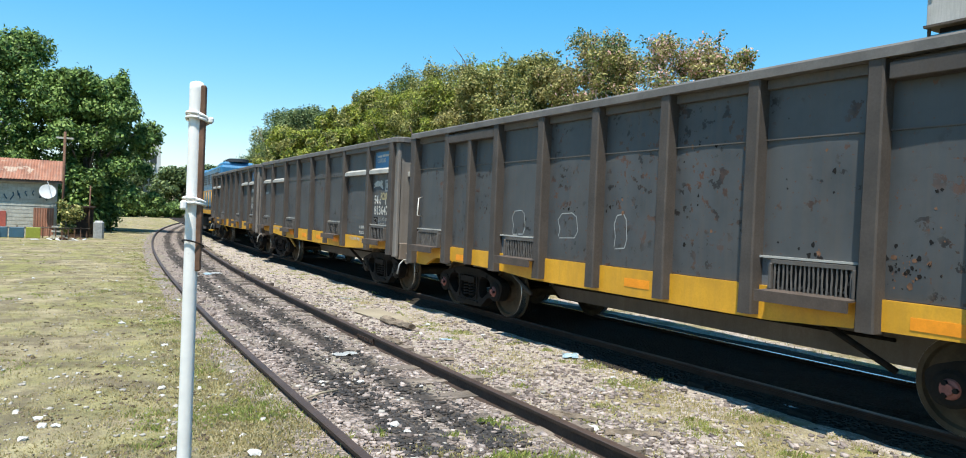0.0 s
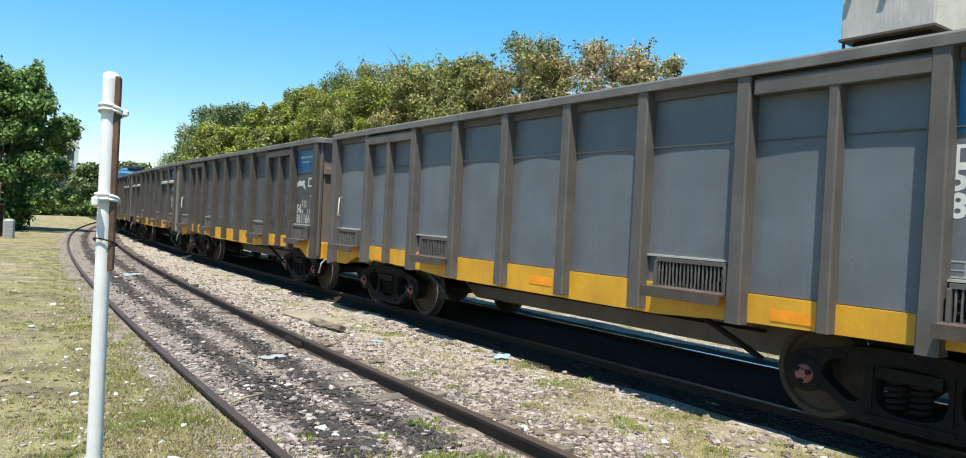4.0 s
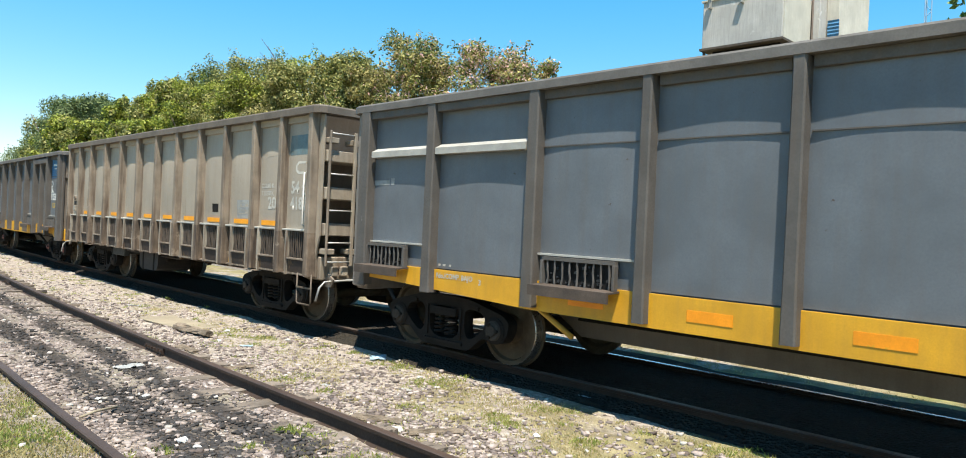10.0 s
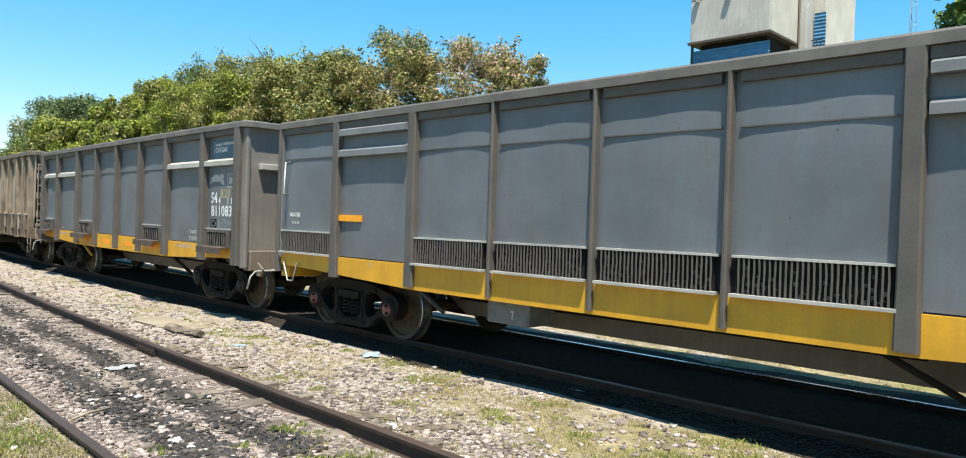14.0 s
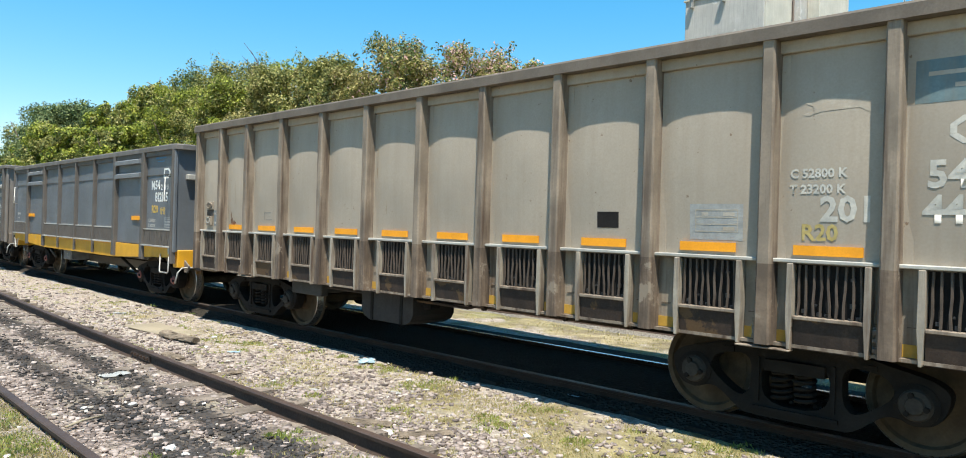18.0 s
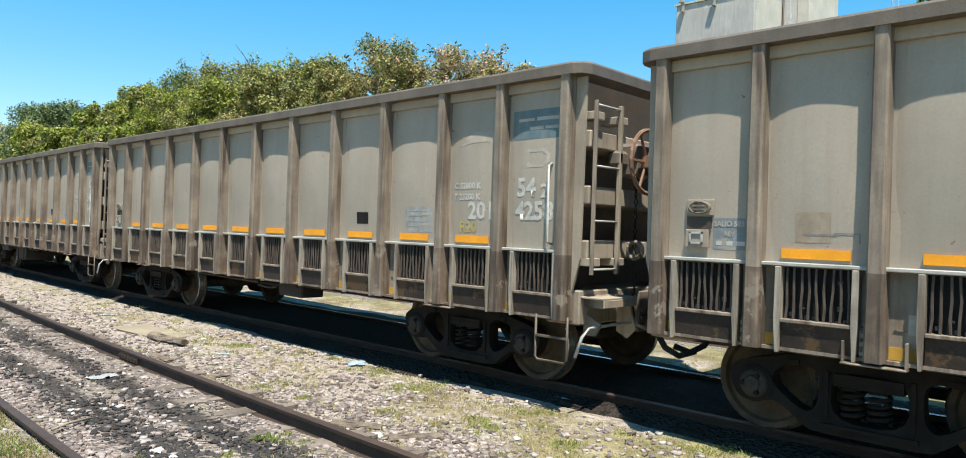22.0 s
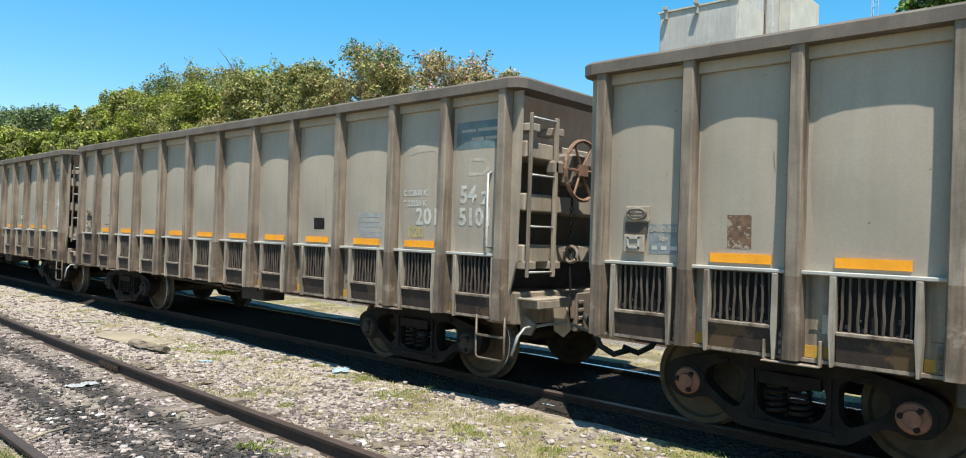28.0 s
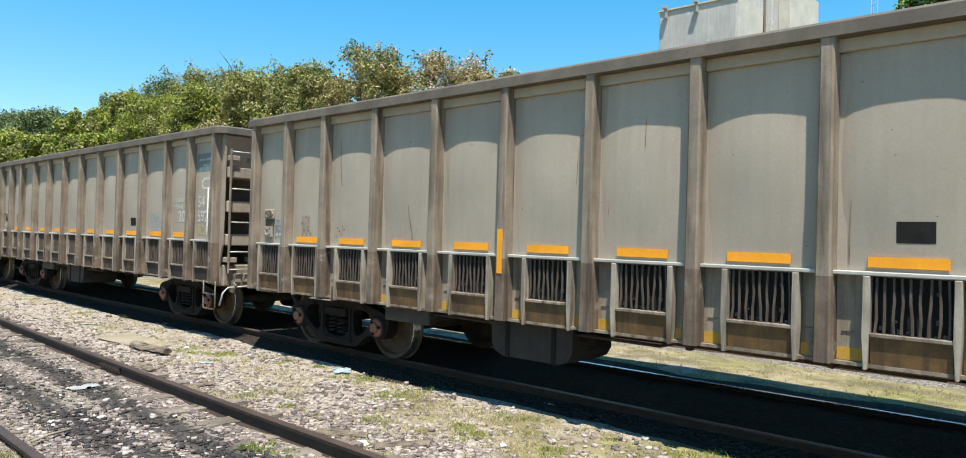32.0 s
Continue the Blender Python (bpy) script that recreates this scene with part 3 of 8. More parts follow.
    return float(np.interp(w, (-1.35, -1.15, -0.95, -0.80, -0.4, 0.1, 0.6, 0.95, 1.35), (-0.17, -0.085, -0.066, -0.088, -0.100, -0.118, -0.135, -0.14, -0.21)))


def heights(x, y):
    d = min(0.0, x + 3.0)
    w = y - (NEAR_Y + 0.00165 * d * d)
    silt = min(1.0, max(0.0, (-w - 1.0) / 0.25))
    return -0.17 + 0.08 * silt + (0.035 - 0.02 * silt) * (noise.noise((x * 0.35, y * 0.35, 0)) + 0.5 * noise.noise((x * 1.1, y * 1.1, 3)))


def build_ground():
    xs = [-2500, -900, -400, -220, -150] + [-110 + 1.0 * i for i in range(80)] + [-30 + 0.3 * i for i in range(134)] + [12, 18, 30, 60, 150, 600, 2500]
    ys = [-2500, -600, -150, -60, -30, -20] + [-14 + 0.8 * i for i in range(15)] + [-2 + 0.3 * i for i in range(47)] + [12.5 + 0.8 * i for i in range(20)] + [32, 40, 60, 120, 500, 2500]
    verts = [(x, y, heights(x, y) if abs(x) < 140 and abs(y) < 60 else -0.18) for x in xs for y in ys]
    n = len(ys)
    faces = [(i * n + j, (i + 1) * n + j, (i + 1) * n + j + 1, i * n + j + 1) for i in range(len(xs) - 1) for j in range(n - 1)]
    me = bpy.data.meshes.new("ground")
    me.from_pydata(verts, [], faces)
    me.materials.append(M["ground"])
    me.polygons.foreach_set("use_smooth", [True] * len(me.polygons))
    thing("ground", "dry patchy grass and gravel beside the tracks", "ground", kind="structure", me=me)


def swept(name, line, s0, s1, step, profile, material, smooth=False):
    """A profile (across, up) carried along a track line."""
    k = max(1, int(round((s1 - s0) / step)))
    verts, faces = [], []
    m = len(profile)
    for i in range(k + 1):
        p, a = line(s0 + (s1 - s0) * i / k)
        nx, ny = -math.sin(a), math.cos(a)
        verts += [(p.x + nx * c, p.y + ny * c, z) for c, z in profile]
    for i in range(k):
        for j in range(m):
            q = (j + 1) % m
            faces.append((i * m + j, (i + 1) * m + j, (i + 1) * m + q, i * m + q))
    faces += [tuple(range(m)), tuple(k * m + j for j in range(m))[::-1]]
    me = bpy.data.meshes.new(name)
    me.from_pydata(verts, [], faces)
    me.materials.append(material)
    return me


def rail_profile(c):
    half = [(0.07, -0.155), (0.07, -0.143), (0.012, -0.128), (0.010, -0.045), (0.033, -0.036), (0.036, -0.008)]
    return [(c + a, z) for a, z in half] + [(c - a, z) for a, z in half[::-1]]


def head_profile(c):
    return [(c - 0.036, -0.0085), (c + 0.036, -0.0085), (c + 0.027, 0.0), (c - 0.027, 0.0)]


def build_bed(name, line, s0, s1, material, label, width=1.75, lift=0.0, bank=None):
    """The ballast bed: a low bank with a ragged foot."""
    k = int((s1 - s0) / 0.35)
    verts, faces = [], []
    m = 11 if bank is None else 25
    for i in range(k + 1):
        s = s0 + (s1 - s0) * i / k
        p, a = line(s)
        nx, ny = -math.sin(a), math.cos(a)
        for j in range(m):
            c = -1 + 2 * j / (m - 1)
            ragged = 1 + 0.16 * noise.noise((s * 0.8, c * 2, 9))
            # main bed widened to +y so its dark colour fills the train's shadow
            w = c * width * ragged * (1.75 if lift and c > 0 else 1.0)
            z = lift - 0.135 - (0.09 if lift == 0 else 0.17) * max(0, abs(c) - 0.55) / 0.45 + 0.02 * noise.noise((s * 2.1, c * 4, 5))
            if bank:
                z = bank(w) + 0.014 * noise.noise((s * 2.1, c * 4, 5))
            verts.append((p.x + nx * w, p.y + ny * w, z))
    for i in range(k):
        for j in range(m - 1):
            faces.append((i * m + j, (i + 1) * m + j, (i + 1) * m + j + 1, i * m + j + 1))
    me = bpy.data.meshes.new(name)
    me.from_pydata(verts, [], faces)
    me.materials.append(material)
    me.polygons.foreach_set("use_smooth", [True] * len(me.polygons))
    uv = me.uv_layers.new(name="along")
    flat = []
    for lp in me.loops:
        i, j = divmod(lp.vertex_index, m)
        flat += [(s0 + (s1 - s0) * i / k) * 0.1, (-1 + 2 * j / (m - 1)) * width]
    uv.data.foreach_set("uv", flat)
    return thing(name, label, "ballast", kind="structure", me=me)


SLEEPERS = {"siding_track": [], "main_track": [], "back_track": []}     # where the sleepers of each track lie along it


def build_track(name, line, s0, s1, bright, label):
    track = thing(name, label, "railway track", kind="structure")
    for side in (-1, 1):
        c = side * (GAUGE / 2 + 0.036)
        rail = part("rail", swept("rail", line, s0, s1, 1.5, rail_profile(c), M["rail_shaded" if bright else "rail"]), track, "rust-brown steel rail")
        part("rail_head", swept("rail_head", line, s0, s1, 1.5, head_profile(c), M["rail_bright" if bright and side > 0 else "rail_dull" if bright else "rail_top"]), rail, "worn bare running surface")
    rng = random.Random(len(name))
    meshes = []
    for v in range(6):
        bm = bmesh.new()
        add_box(bm, -0.12, 0.12, (-1.08 if bright else -0.80) - 0.08 * rng.random(), (1.20 if not bright else 1.1) + 0.14 * rng.random(), -0.24, -0.085)
        bmesh.ops.subdivide_edges(bm, edges=[e for e in bm.edges if abs(e.verts[0].co.y - e.verts[1].co.y) > 1], cuts=7)
        for vert in bm.verts:
            vert.co += Vector((rng.uniform(-0.018, 0.018), 0, rng.uniform(-0.018, 0.006)))
        meshes.append(mesh_of("sleeper", bm, M["wood_shaded" if bright else "wood"]))
    s = s0 + 1
    while s < s1 - 1:
        p, a = line(s)
        SLEEPERS[name].append(s)
        part("sleeper", meshes[rng.randrange(6)], track, "", Matrix.Translation((p.x, p.y, rng.uniform(-0.052, -0.03) if bright else rng.uniform(-0.05, -0.022))) @ pose(0, 0, 0, 0, 0, math.degrees(a) + rng.uniform(-2, 2)))
        s += 0.64 + rng.uniform(-0.04, 0.04)
    return track


build_ground()
build_bed("ballast_bed_near", near_line, -84, 14, M["ballast"], "sooty gravel ballast of the siding", 1.3, 0.0, near_bank)
build_bed("ballast_bed_train", train_line, -140, 40, M["ballast_far"], "gravel ballast darkened for the shade under the train", 1.42, 0.075)
build_bed("ballast_bed_back", back_line, -140, 40, M["ballast_back"], "grey gravel ballast of the back track", 1.6)
near_track = build_track("siding_track", near_line, -80, 12, False, "rusty siding track on weathered wooden sleepers")
train_track = build_track("main_track", train_line, -138, 38, True, "main track with polished rail heads")
back_track = build_track("back_track", back_line, -138, 38, False, "rusty track behind the train")

# fishplate joints of the siding
JOINT = solid("fishplate", [(-0.3, 0.3, -0.03, -0.012, -0.118, -0.04)] + [(-0.25 + 0.1 * i - 0.015, -0.25 + 0.1 * i + 0.015, -0.055, -0.03, -0.095, -0.065) for i in range(6)], M["rail"])
for s in (-9.2, -18.6, -27.0):
    p, a = near_line(s)
    for side in (-1, 1):
        c = side * (GAUGE / 2 + 0.036)
        part("fishplate", JOINT, near_track, "bolted fishplate", Matrix.Translation(p) @ pose(0, 0, 0, 0, 0, math.degrees(a)) @ Matrix.Translation((0, c, 0)))


# ---- the train: running gear ----
M["cap_iron"] = mat("dusty_iron_axle_cap", (0.05, 0.043, 0.036), 0.75, 0.1, 0.3, 12, 60, spec=0.12)
WHEEL_R = 0.42
AXLE = 0.87              # half the wheelbase of a bogie
PIVOT = 4.35             # bogie centre from the wagon's middle


def wheelset_mesh(cap, size=1.0):
    bm = bmesh.new()
    prof = [(0.79, 0.08), (0.79, 0.13), (0.83, 0.16), (0.845, 0.32), (0.795, 0.36), (0.795, 0.445), (0.81, 0.449), (0.828, 0.425), (0.93, 0.418),
            (0.938, 0.41), (0.938, 0.365), (0.90, 0.345), (0.88, 0.17), (0.94, 0.13), (0.94, 0.08)]
    kinds = [0, 0, 0, 0, 0, 0, 0, 1, 1, 0, 0, 0, 0, 0]
    for sg in (-1, 1):
        add_turned(bm, prof, 36, (0, 0, 0), sg, kinds)
        add_turned(bm, [(1.165, 0.115 * size), (1.205, 0.118 * size), (1.225, 0.105 * size), (1.23, 0.07 * size), (1.25, 0.06 * size)], 20, (0, 0, 0), sg, [2, 2, 2, 2])
        for k in range(3):
            a = 2 * math.pi * k / 3
            add_turned(bm, [(1.215, 0.024), (1.253, 0.022)], 6, (0.078 * size * math.cos(a), 0, 0.078 * size * math.sin(a)), sg, [3])
        for k in range(3):
            a = 2 * math.pi * (k + 0.5) / 3
            add_turned(bm, [(0.875, 0.03), (0.886, 0.03)], 8, (0.25 * math.cos(a), 0, 0.25 * math.sin(a)), sg, [3])
    add_turned(bm, [(-1.18, 0.075), (1.18, 0.075)], 12, (0, 0, 0), 1, [0])
    me = mesh_of("wheelset", bm, M["wheel"], M["tread"], cap, M["iron"])
    return me


def add_plate(bm, outline, y0, y1):
    a = [bm.verts.new((x, y0, z)) for x, z in outline]
    b = [bm.verts.new((x, y1, z)) for x, z in outline]
    bm.faces.new(a)
    bm.faces.new(b[::-1])
    for i in range(len(a)):
        j = (i + 1) % len(a)
        bm.faces.new((a[i], b[i], b[j], a[j]))


def mirrored(o):
    return [(-x, z) for x, z in o]


def rounded(o, times=2):
    """Corners of a closed outline cut off twice."""
    for _ in range(times):
        o = [p for a, b in zip(o, o[1:] + o[:1]) for p in ((0.78 * a[0] + 0.22 * b[0], 0.78 * a[1] + 0.22 * b[1]), (0.22 * a[0] + 0.78 * b[0], 0.22 * a[1] + 0.78 * b[1]))]
    return o


def side_frame_mesh():
    """A cast three-piece side frame, round y = 0, with a spring window and two side windows."""
    bm = bmesh.new()
    right = [(0.40, 0.745), (0.72, 0.665), (0.98, 0.61), (1.09, 0.53), (1.07, 0.40), (1.0, 0.29), (0.88, 0.26), (0.76, 0.30), (0.66, 0.30), (0.46, 0.14), (0.38, 0.115)]
    outer = rounded(right + mirrored(right)[::-1])
    window = rounded([(-0.27, 0.225), (0.27, 0.225), (0.27, 0.62), (-0.27, 0.62)])
    eye = [(0.36, 0.63), (0.36, 0.33), (0.46, 0.24), (0.75, 0.45), (0.67, 0.60)]
    edges = []
    for o in (outer, window, rounded(eye), rounded(mirrored(eye))):
        v = [bm.verts.new((x, 0, z)) for x, z in o]
        edges += [bm.edges.new((v[k], v[(k + 1) % len(v)])) for k in range(len(v))]
    bmesh.ops.triangle_fill(bm, use_beauty=True, use_dissolve=False, edges=edges, normal=(0, -1, 0))
    front = list(bm.faces)
    deep = bmesh.ops.extrude_face_region(bm, geom=front)["geom"]
    for g in deep:
        if isinstance(g, bmesh.types.BMVert):
            g.co.y += 0.075
    for v in bm.verts:
        if v.co.y == 0:
            v.co.y = -0.075
    for sg in (-1, 1):
        add_turned(bm, [(-0.06, 0.16), (0.085, 0.155), (0.10, 0.125)], 20, (sg * AXLE, 0, 0.42), -1)
        add_box(bm, sg * 0.56 - 0.05, sg * 0.56 + 0.05, -0.095, -0.07, 0.62, 0.66)
        add_box(bm, sg * 0.30 - 0.015, sg * 0.30 + 0.015, -0.095, -0.06, 0.24, 0.61)
    add_box(bm, -0.34, 0.34, -0.10, -0.06, 0.165, 0.20)
    return mesh_of("side_frame", bm, M["iron"])


def spring_mesh():
    bm = bmesh.new()
    for cx in (-0.13, 0.06):
        pts = [(cx + 0.075 * math.cos(a), 0.075 * math.sin(a), 0.255 + 0.25 * a / (2 * math.pi * 5)) for a in (2 * math.pi * k / 10 for k in range(51))]
        add_tube(bm, pts, 0.016, 5)
    add_box(bm, -0.24, 0.24, -0.11, 0.1, 0.505, 0.60)
    return mesh_of("spring_nest", bm, M["iron"])


SIDE_FRAME, SPRINGS = side_frame_mesh(), spring_mesh()
BOLSTER = solid("bogie", [(-0.22, 0.22, -1.13, 1.13, 0.52, 0.66), (-0.3, 0.3, -0.25, 0.25, 0.6, 0.76), (-0.55, -0.45, -0.8, 0.8, 0.34, 0.44), (0.45, 0.55, -0.8, 0.8, 0.34, 0.44)], M["iron"], 0.02)
WHEELS = {"cap_red": wheelset_mesh(M["cap_red"], 0.72), "cap": wheelset_mesh(M["cap_iron"])}


def add_bogie(wagon, x, cap):
    bogie = part("bogie", BOLSTER, wagon, "black cast three-piece bogie", (x, 0, 0))
    for sg in (-1, 1):
        part("side_frame", SIDE_FRAME, bogie, "", pose(0, sg * 1.105, 0, 0, 0, 0 if sg < 0 else 180))
        part("spring_nest", SPRINGS, bogie, "", (0, sg * 1.105, 0))
        part("wheelset", WHEELS[cap], bogie, "", (sg * AXLE, 0, WHEEL_R))


def arc(cx, cz, r, a0, a1, k, y=0.0, squash=1.0):
    return [(cx + r * math.cos(radians(a0 + (a1 - a0) * i / k)), y, cz + squash * r * math.sin(radians(a0 + (a1 - a0) * i / k))) for i in range(k + 1)]


COUPLER = solid("coupler", [(0.0, 0.32, -0.11, 0.11, 0.70, 0.90), (0.28, 0.56, -0.19, 0.17, 0.62, 0.98), (0.40, 0.60, -0.10, 0.22, 0.66, 0.95), (-0.3, 0.02, -0.22, 0.22, 0.62, 0.98)], M["black"], 0.03)
HOSE = tube("brake_hose", [(0.12, -0.28, 0.78), (0.22, -0.28, 0.62), (0.32, -0.24, 0.44), (0.44, -0.16, 0.36), (0.58, -0.06, 0.42)], 0.034, M["rubber"])
CUT_LEVER = tube("uncoupling_lever", [(0.04, -1.46, 0.42), (0.10, -1.44, 0.62), (0.14, -1.38, 0.70), (0.16, -1.0, 0.72), (0.20, -0.72, 0.72), (0.26, -0.42, 0.62), (0.28, -0.2, 0.64)], 0.016, M["pipe"])
LUG = extruded("lever_bracket", [(0.0, 0.62), (0.14, 0.62), (0.2, 0.74), (0.0, 0.84)], -1.28, -1.25, M["brown"])
KNUCKLE = solid("draft_casting", [(0.0, 0.06, -0.36, 0.30, 0.58, 1.02)] + [(0.06, 0.09, -0.34, -0.24, 0.62 + 0.09 * i, 0.67 + 0.09 * i) for i in range(4)], M["brown"], 0.012)
STIRRUP = tube("stirrup_step", [(0, -1.5, 0.80), (0, -1.5, 0.38), (0.03, -1.5, 0.35), (0.36, -1.5, 0.35), (0.39, -1.5, 0.38), (0.39, -1.5, 0.80)], 0.013, M["cap"], 6)
TREAD = solid("step_tread", [(0.0, 0.39, -1.52, -1.48, 0.58, 0.60)], M["cap"])


def add_end_gear(wagon, x_end, sg, stirrup=True):
    """Coupler, hoses, lever and steps at one end. sg: which way the end faces."""
    turn = pose(x_end, 0, 0, 0, 0, 0 if sg > 0 else 180)
    coupler = part("coupler", COUPLER, wagon, "black greasy knuckle coupler", turn)
    part("draft_casting", KNUCKLE, wagon, "", turn)
    part("brake_hose", HOSE, coupler, "black rubber hose")
    part("uncoupling_lever", CUT_LEVER, wagon, "pale bent steel rod", turn)
    part("lever_bracket", LUG, wagon, "", turn)
    if stirrup:
        at = turn @ Matrix.Translation((-0.42, 0, 0))
        part("stirrup_step", STIRRUP, wagon, "", at)
        part("step_tread", TREAD, wagon, "", at)


def add_pivot(wagon, length, belly=0.55):
    """Centre sill, floor and gear under the body."""
    h = length / 2
    part("centre_sill", extruded("centre_sill", [(-h + 0.05, 0.64), (-3.4, 0.64), (-2.95, belly), (2.95, belly), (3.4, 0.64), (h - 0.05, 0.64), (h - 0.05, 0.98), (-h + 0.05, 0.98)], -0.25, 0.25, M["brown" if belly < 0.5 else "iron"]), wagon, "grimy fish-bellied steel beam")
    part("floor", solid("floor", [(-h + 0.2, h - 0.2, -1.4, 1.4, 1.0, 1.03)], M["chute"]), wagon, "rusty bare floor plate")
    part("brake_rod", tube("brake_rod", [(-2.8, -0.5, 0.60), (2.6, -0.45, 0.62)], 0.02, M["iron"], 6), wagon)
    part("brake_rod", tube("brake_rod", [(-3.2, 0.4, 0.66), (3.0, 0.45, 0.66)], 0.02, M["iron"], 6), wagon)


# ---- the train: bodies ----
M["vent_bar"] = mat("dusty_vent_bar", (0.105, 0.093, 0.082), 0.75, 0, 0.3, 8, 70)
M["gear_grey"] = mat("dusty_grey_gear", (0.04, 0.038, 0.034), 0.75, 0, 0.25, 5, 60)
M["gear_brown"] = mat("greasy_brown_gear", (0.02, 0.016, 0.013), 0.75, 0, 0.35, 5, 60, streak=((0.03, 0.025, 0.02), 0.6))
M["sill_band"] = mat("flaking_yellow_band", (0.47, 0.265, 0.035), 0.75, 0, 0.2, 4, 60, streak=((0.12, 0.07, 0.03), 0.3), patch=((0.24, 0.18, 0.11), 0.64, 3.5))
M["tag_grey"] = mat("thin_grey_spray", (0.27, 0.25, 0.225), 0.75, 0, 0.2, 8, 60, patch=((0.17, 0.145, 0.125), 0.55, 6))
M["beige_frame"] = mat("pale_frame_bar_paint", (0.33, 0.285, 0.225), 0.7, 0, 0.25, 3, 50, streak=((0.085, 0.05, 0.032), 1.2))
M["cap_rust"] = mat("rusty_red_cap", (0.20, 0.085, 0.05), 0.75, 0, 0.3, 12, 60)
# body grey lightened for sun on the ledge bars of style 3
M["grey_lit"] = mat("lit_grey_ledge", (0.15, 0.158, 0.165), 0.65, 0, 0.2, 3, 60)
M["box_grey"] = mat("dusty_box_paint", (0.15, 0.15, 0.145), 0.7, 0, 0.25, 6, 60)
M["chute_orange"] = mat("rust_orange_steel", (0.14, 0.075, 0.025), 0.85, 0, 0.4, 5, 60, streak=((0.05, 0.03, 0.018), 0.9))
M["yellow_dirty"] = mat("grimy_yellow_dab", (0.40, 0.25, 0.05), 0.7, 0, 0.3, 9, 60)
M["beige_end"] = mat("dusty_beige_end_paint", (0.33, 0.275, 0.21), 0.7, 0, 0.2, 2.5, 50, streak=((0.15, 0.10, 0.07), 0.5))
M["end_grey"] = mat("dust_covered_end_paint", (0.185, 0.165, 0.145), 0.7, 0, 0.2, 1.6, 50, streak=((0.12, 0.095, 0.075), 0.5))
M["sill_orange"] = mat("orange_sill_strip", (0.85, 0.29, 0.005), 0.5, 0, 0.12, 5, 60, patch=((0.62, 0.31, 0.014), 0.66, 9))
M["chute_lip"] = mat("dusty_rusty_lip", (0.07, 0.05, 0.037), 0.8, 0, 0.3, 5, 60)
PANELS = {}
M["coal_lump"] = mat("coal_lump", (0.03, 0.03, 0.032), 0.45, 0, 0.4, 20, 60, 0.4)


def panel_mesh(width, z0, z1, material, bulge, key=""):
    """A plate with a belly, its outer face towards -y, width along x from 0."""
    k = (round(width, 3), z0, z1, material.name, bulge, key)
    if k in PANELS:
        return PANELS[k]
    nx, nz = 7, 10
    rng = random.Random(str((k[0], z0, z1)))
    a, b = rng.random() * 9, rng.random() * 9
    verts, faces = [], []
    for layer in (0, 1):
        for i in range(nx + 1):
            for j in range(nz + 1):
                u, v = i / nx, j / nz
                belly = bulge * math.sin(math.pi * u) ** 0.7 * math.sin(math.pi * (0.12 + 0.8 * v))
                dent = 0.010 * noise.noise((u * 2.2 + a, v * 3 + b, 0)) * math.sin(math.pi * u)
                verts.append((u * width, (0.02 if layer else 0) - belly - dent, z0 + v * (z1 - z0)))
    m, off = nz + 1, (nx + 1) * (nz + 1)
    for i in range(nx):
        for j in range(nz):
            q = (i * m + j, (i + 1) * m + j, (i + 1) * m + j + 1, i * m + j + 1)
            faces.append(q)
            faces.append(tuple(off + n for n in q[::-1]))
    me = bpy.data.meshes.new("side_panel")
    me.from_pydata(verts, [], faces)
    me.materials.append(material)
    me.polygons.foreach_set("use_smooth", [True] * len(faces))
    PANELS[k] = me
    return me


def post_mesh(z0, z1, w, material, depth=0.145, worn_foot=None):
    """A straight folded upright from the sill to the rim, its face towards -y, a little wider at the foot."""
    k = ("post", z0, z1, w, material.name, depth, worn_foot)
    if k not in PANELS:
        bm = bmesh.new()
        hw = w / 2
        rows = [(z0, hw * 1.12, depth), (z0 + (0.63 if worn_foot else 0.5), hw, depth), (z1, hw * 0.94, depth)]
        rings = [[bm.verts.new(p) for p in ((-x - 0.006, 0, z), (-x, -d + 0.014, z), (-x + 0.014, -d, z), (x - 0.014, -d, z), (x, -d + 0.014, z), (x + 0.006, 0, z))] for z, x, d in rows]
        for q, (a, b) in enumerate(zip(rings, rings[1:])):
            for i in range(6):
                bm.faces.new((a[i], a[(i + 1) % 6], b[(i + 1) % 6], b[i])).material_index = 1 if q == 0 and worn_foot else 0
        bm.faces.new(rings[0][::-1])
        bm.faces.new(rings[-1])
        PANELS[k] = mesh_of("post", bm, material, M[worn_foot or "post_foot"])
    return PANELS[k]


def grille_mesh(w, z0, z1, n, material=None):
    """A vent: upright bars before a black plate that stands for the shade inside, its face towards -y, width along x
    from 0.
    """
    k = ("grille", round(w, 3), z0, z1, n, material.name if material else "")
    if k not in PANELS:
        rng = random.Random(n * 7 + int(w * 100))
        bm = bmesh.new()
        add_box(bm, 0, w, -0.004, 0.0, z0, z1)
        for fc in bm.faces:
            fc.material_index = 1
        before = set(bm.faces)
        wave = 1.0 if w / n > 0.05 else 0.3
        for i in range(n):
            x = w * (i + 0.5) / n
            pts = [(x + wave * rng.uniform(-0.009, 0.009), -0.033 - 0.008 * rng.random(), z0 + (z1 - z0) * q) for q in (0, 0.3, 0.6, 1)]
            add_tube(bm, pts, 0.009 if w / n < 0.055 else 0.0105, 5)
        for _ in range(int(w * 34)):
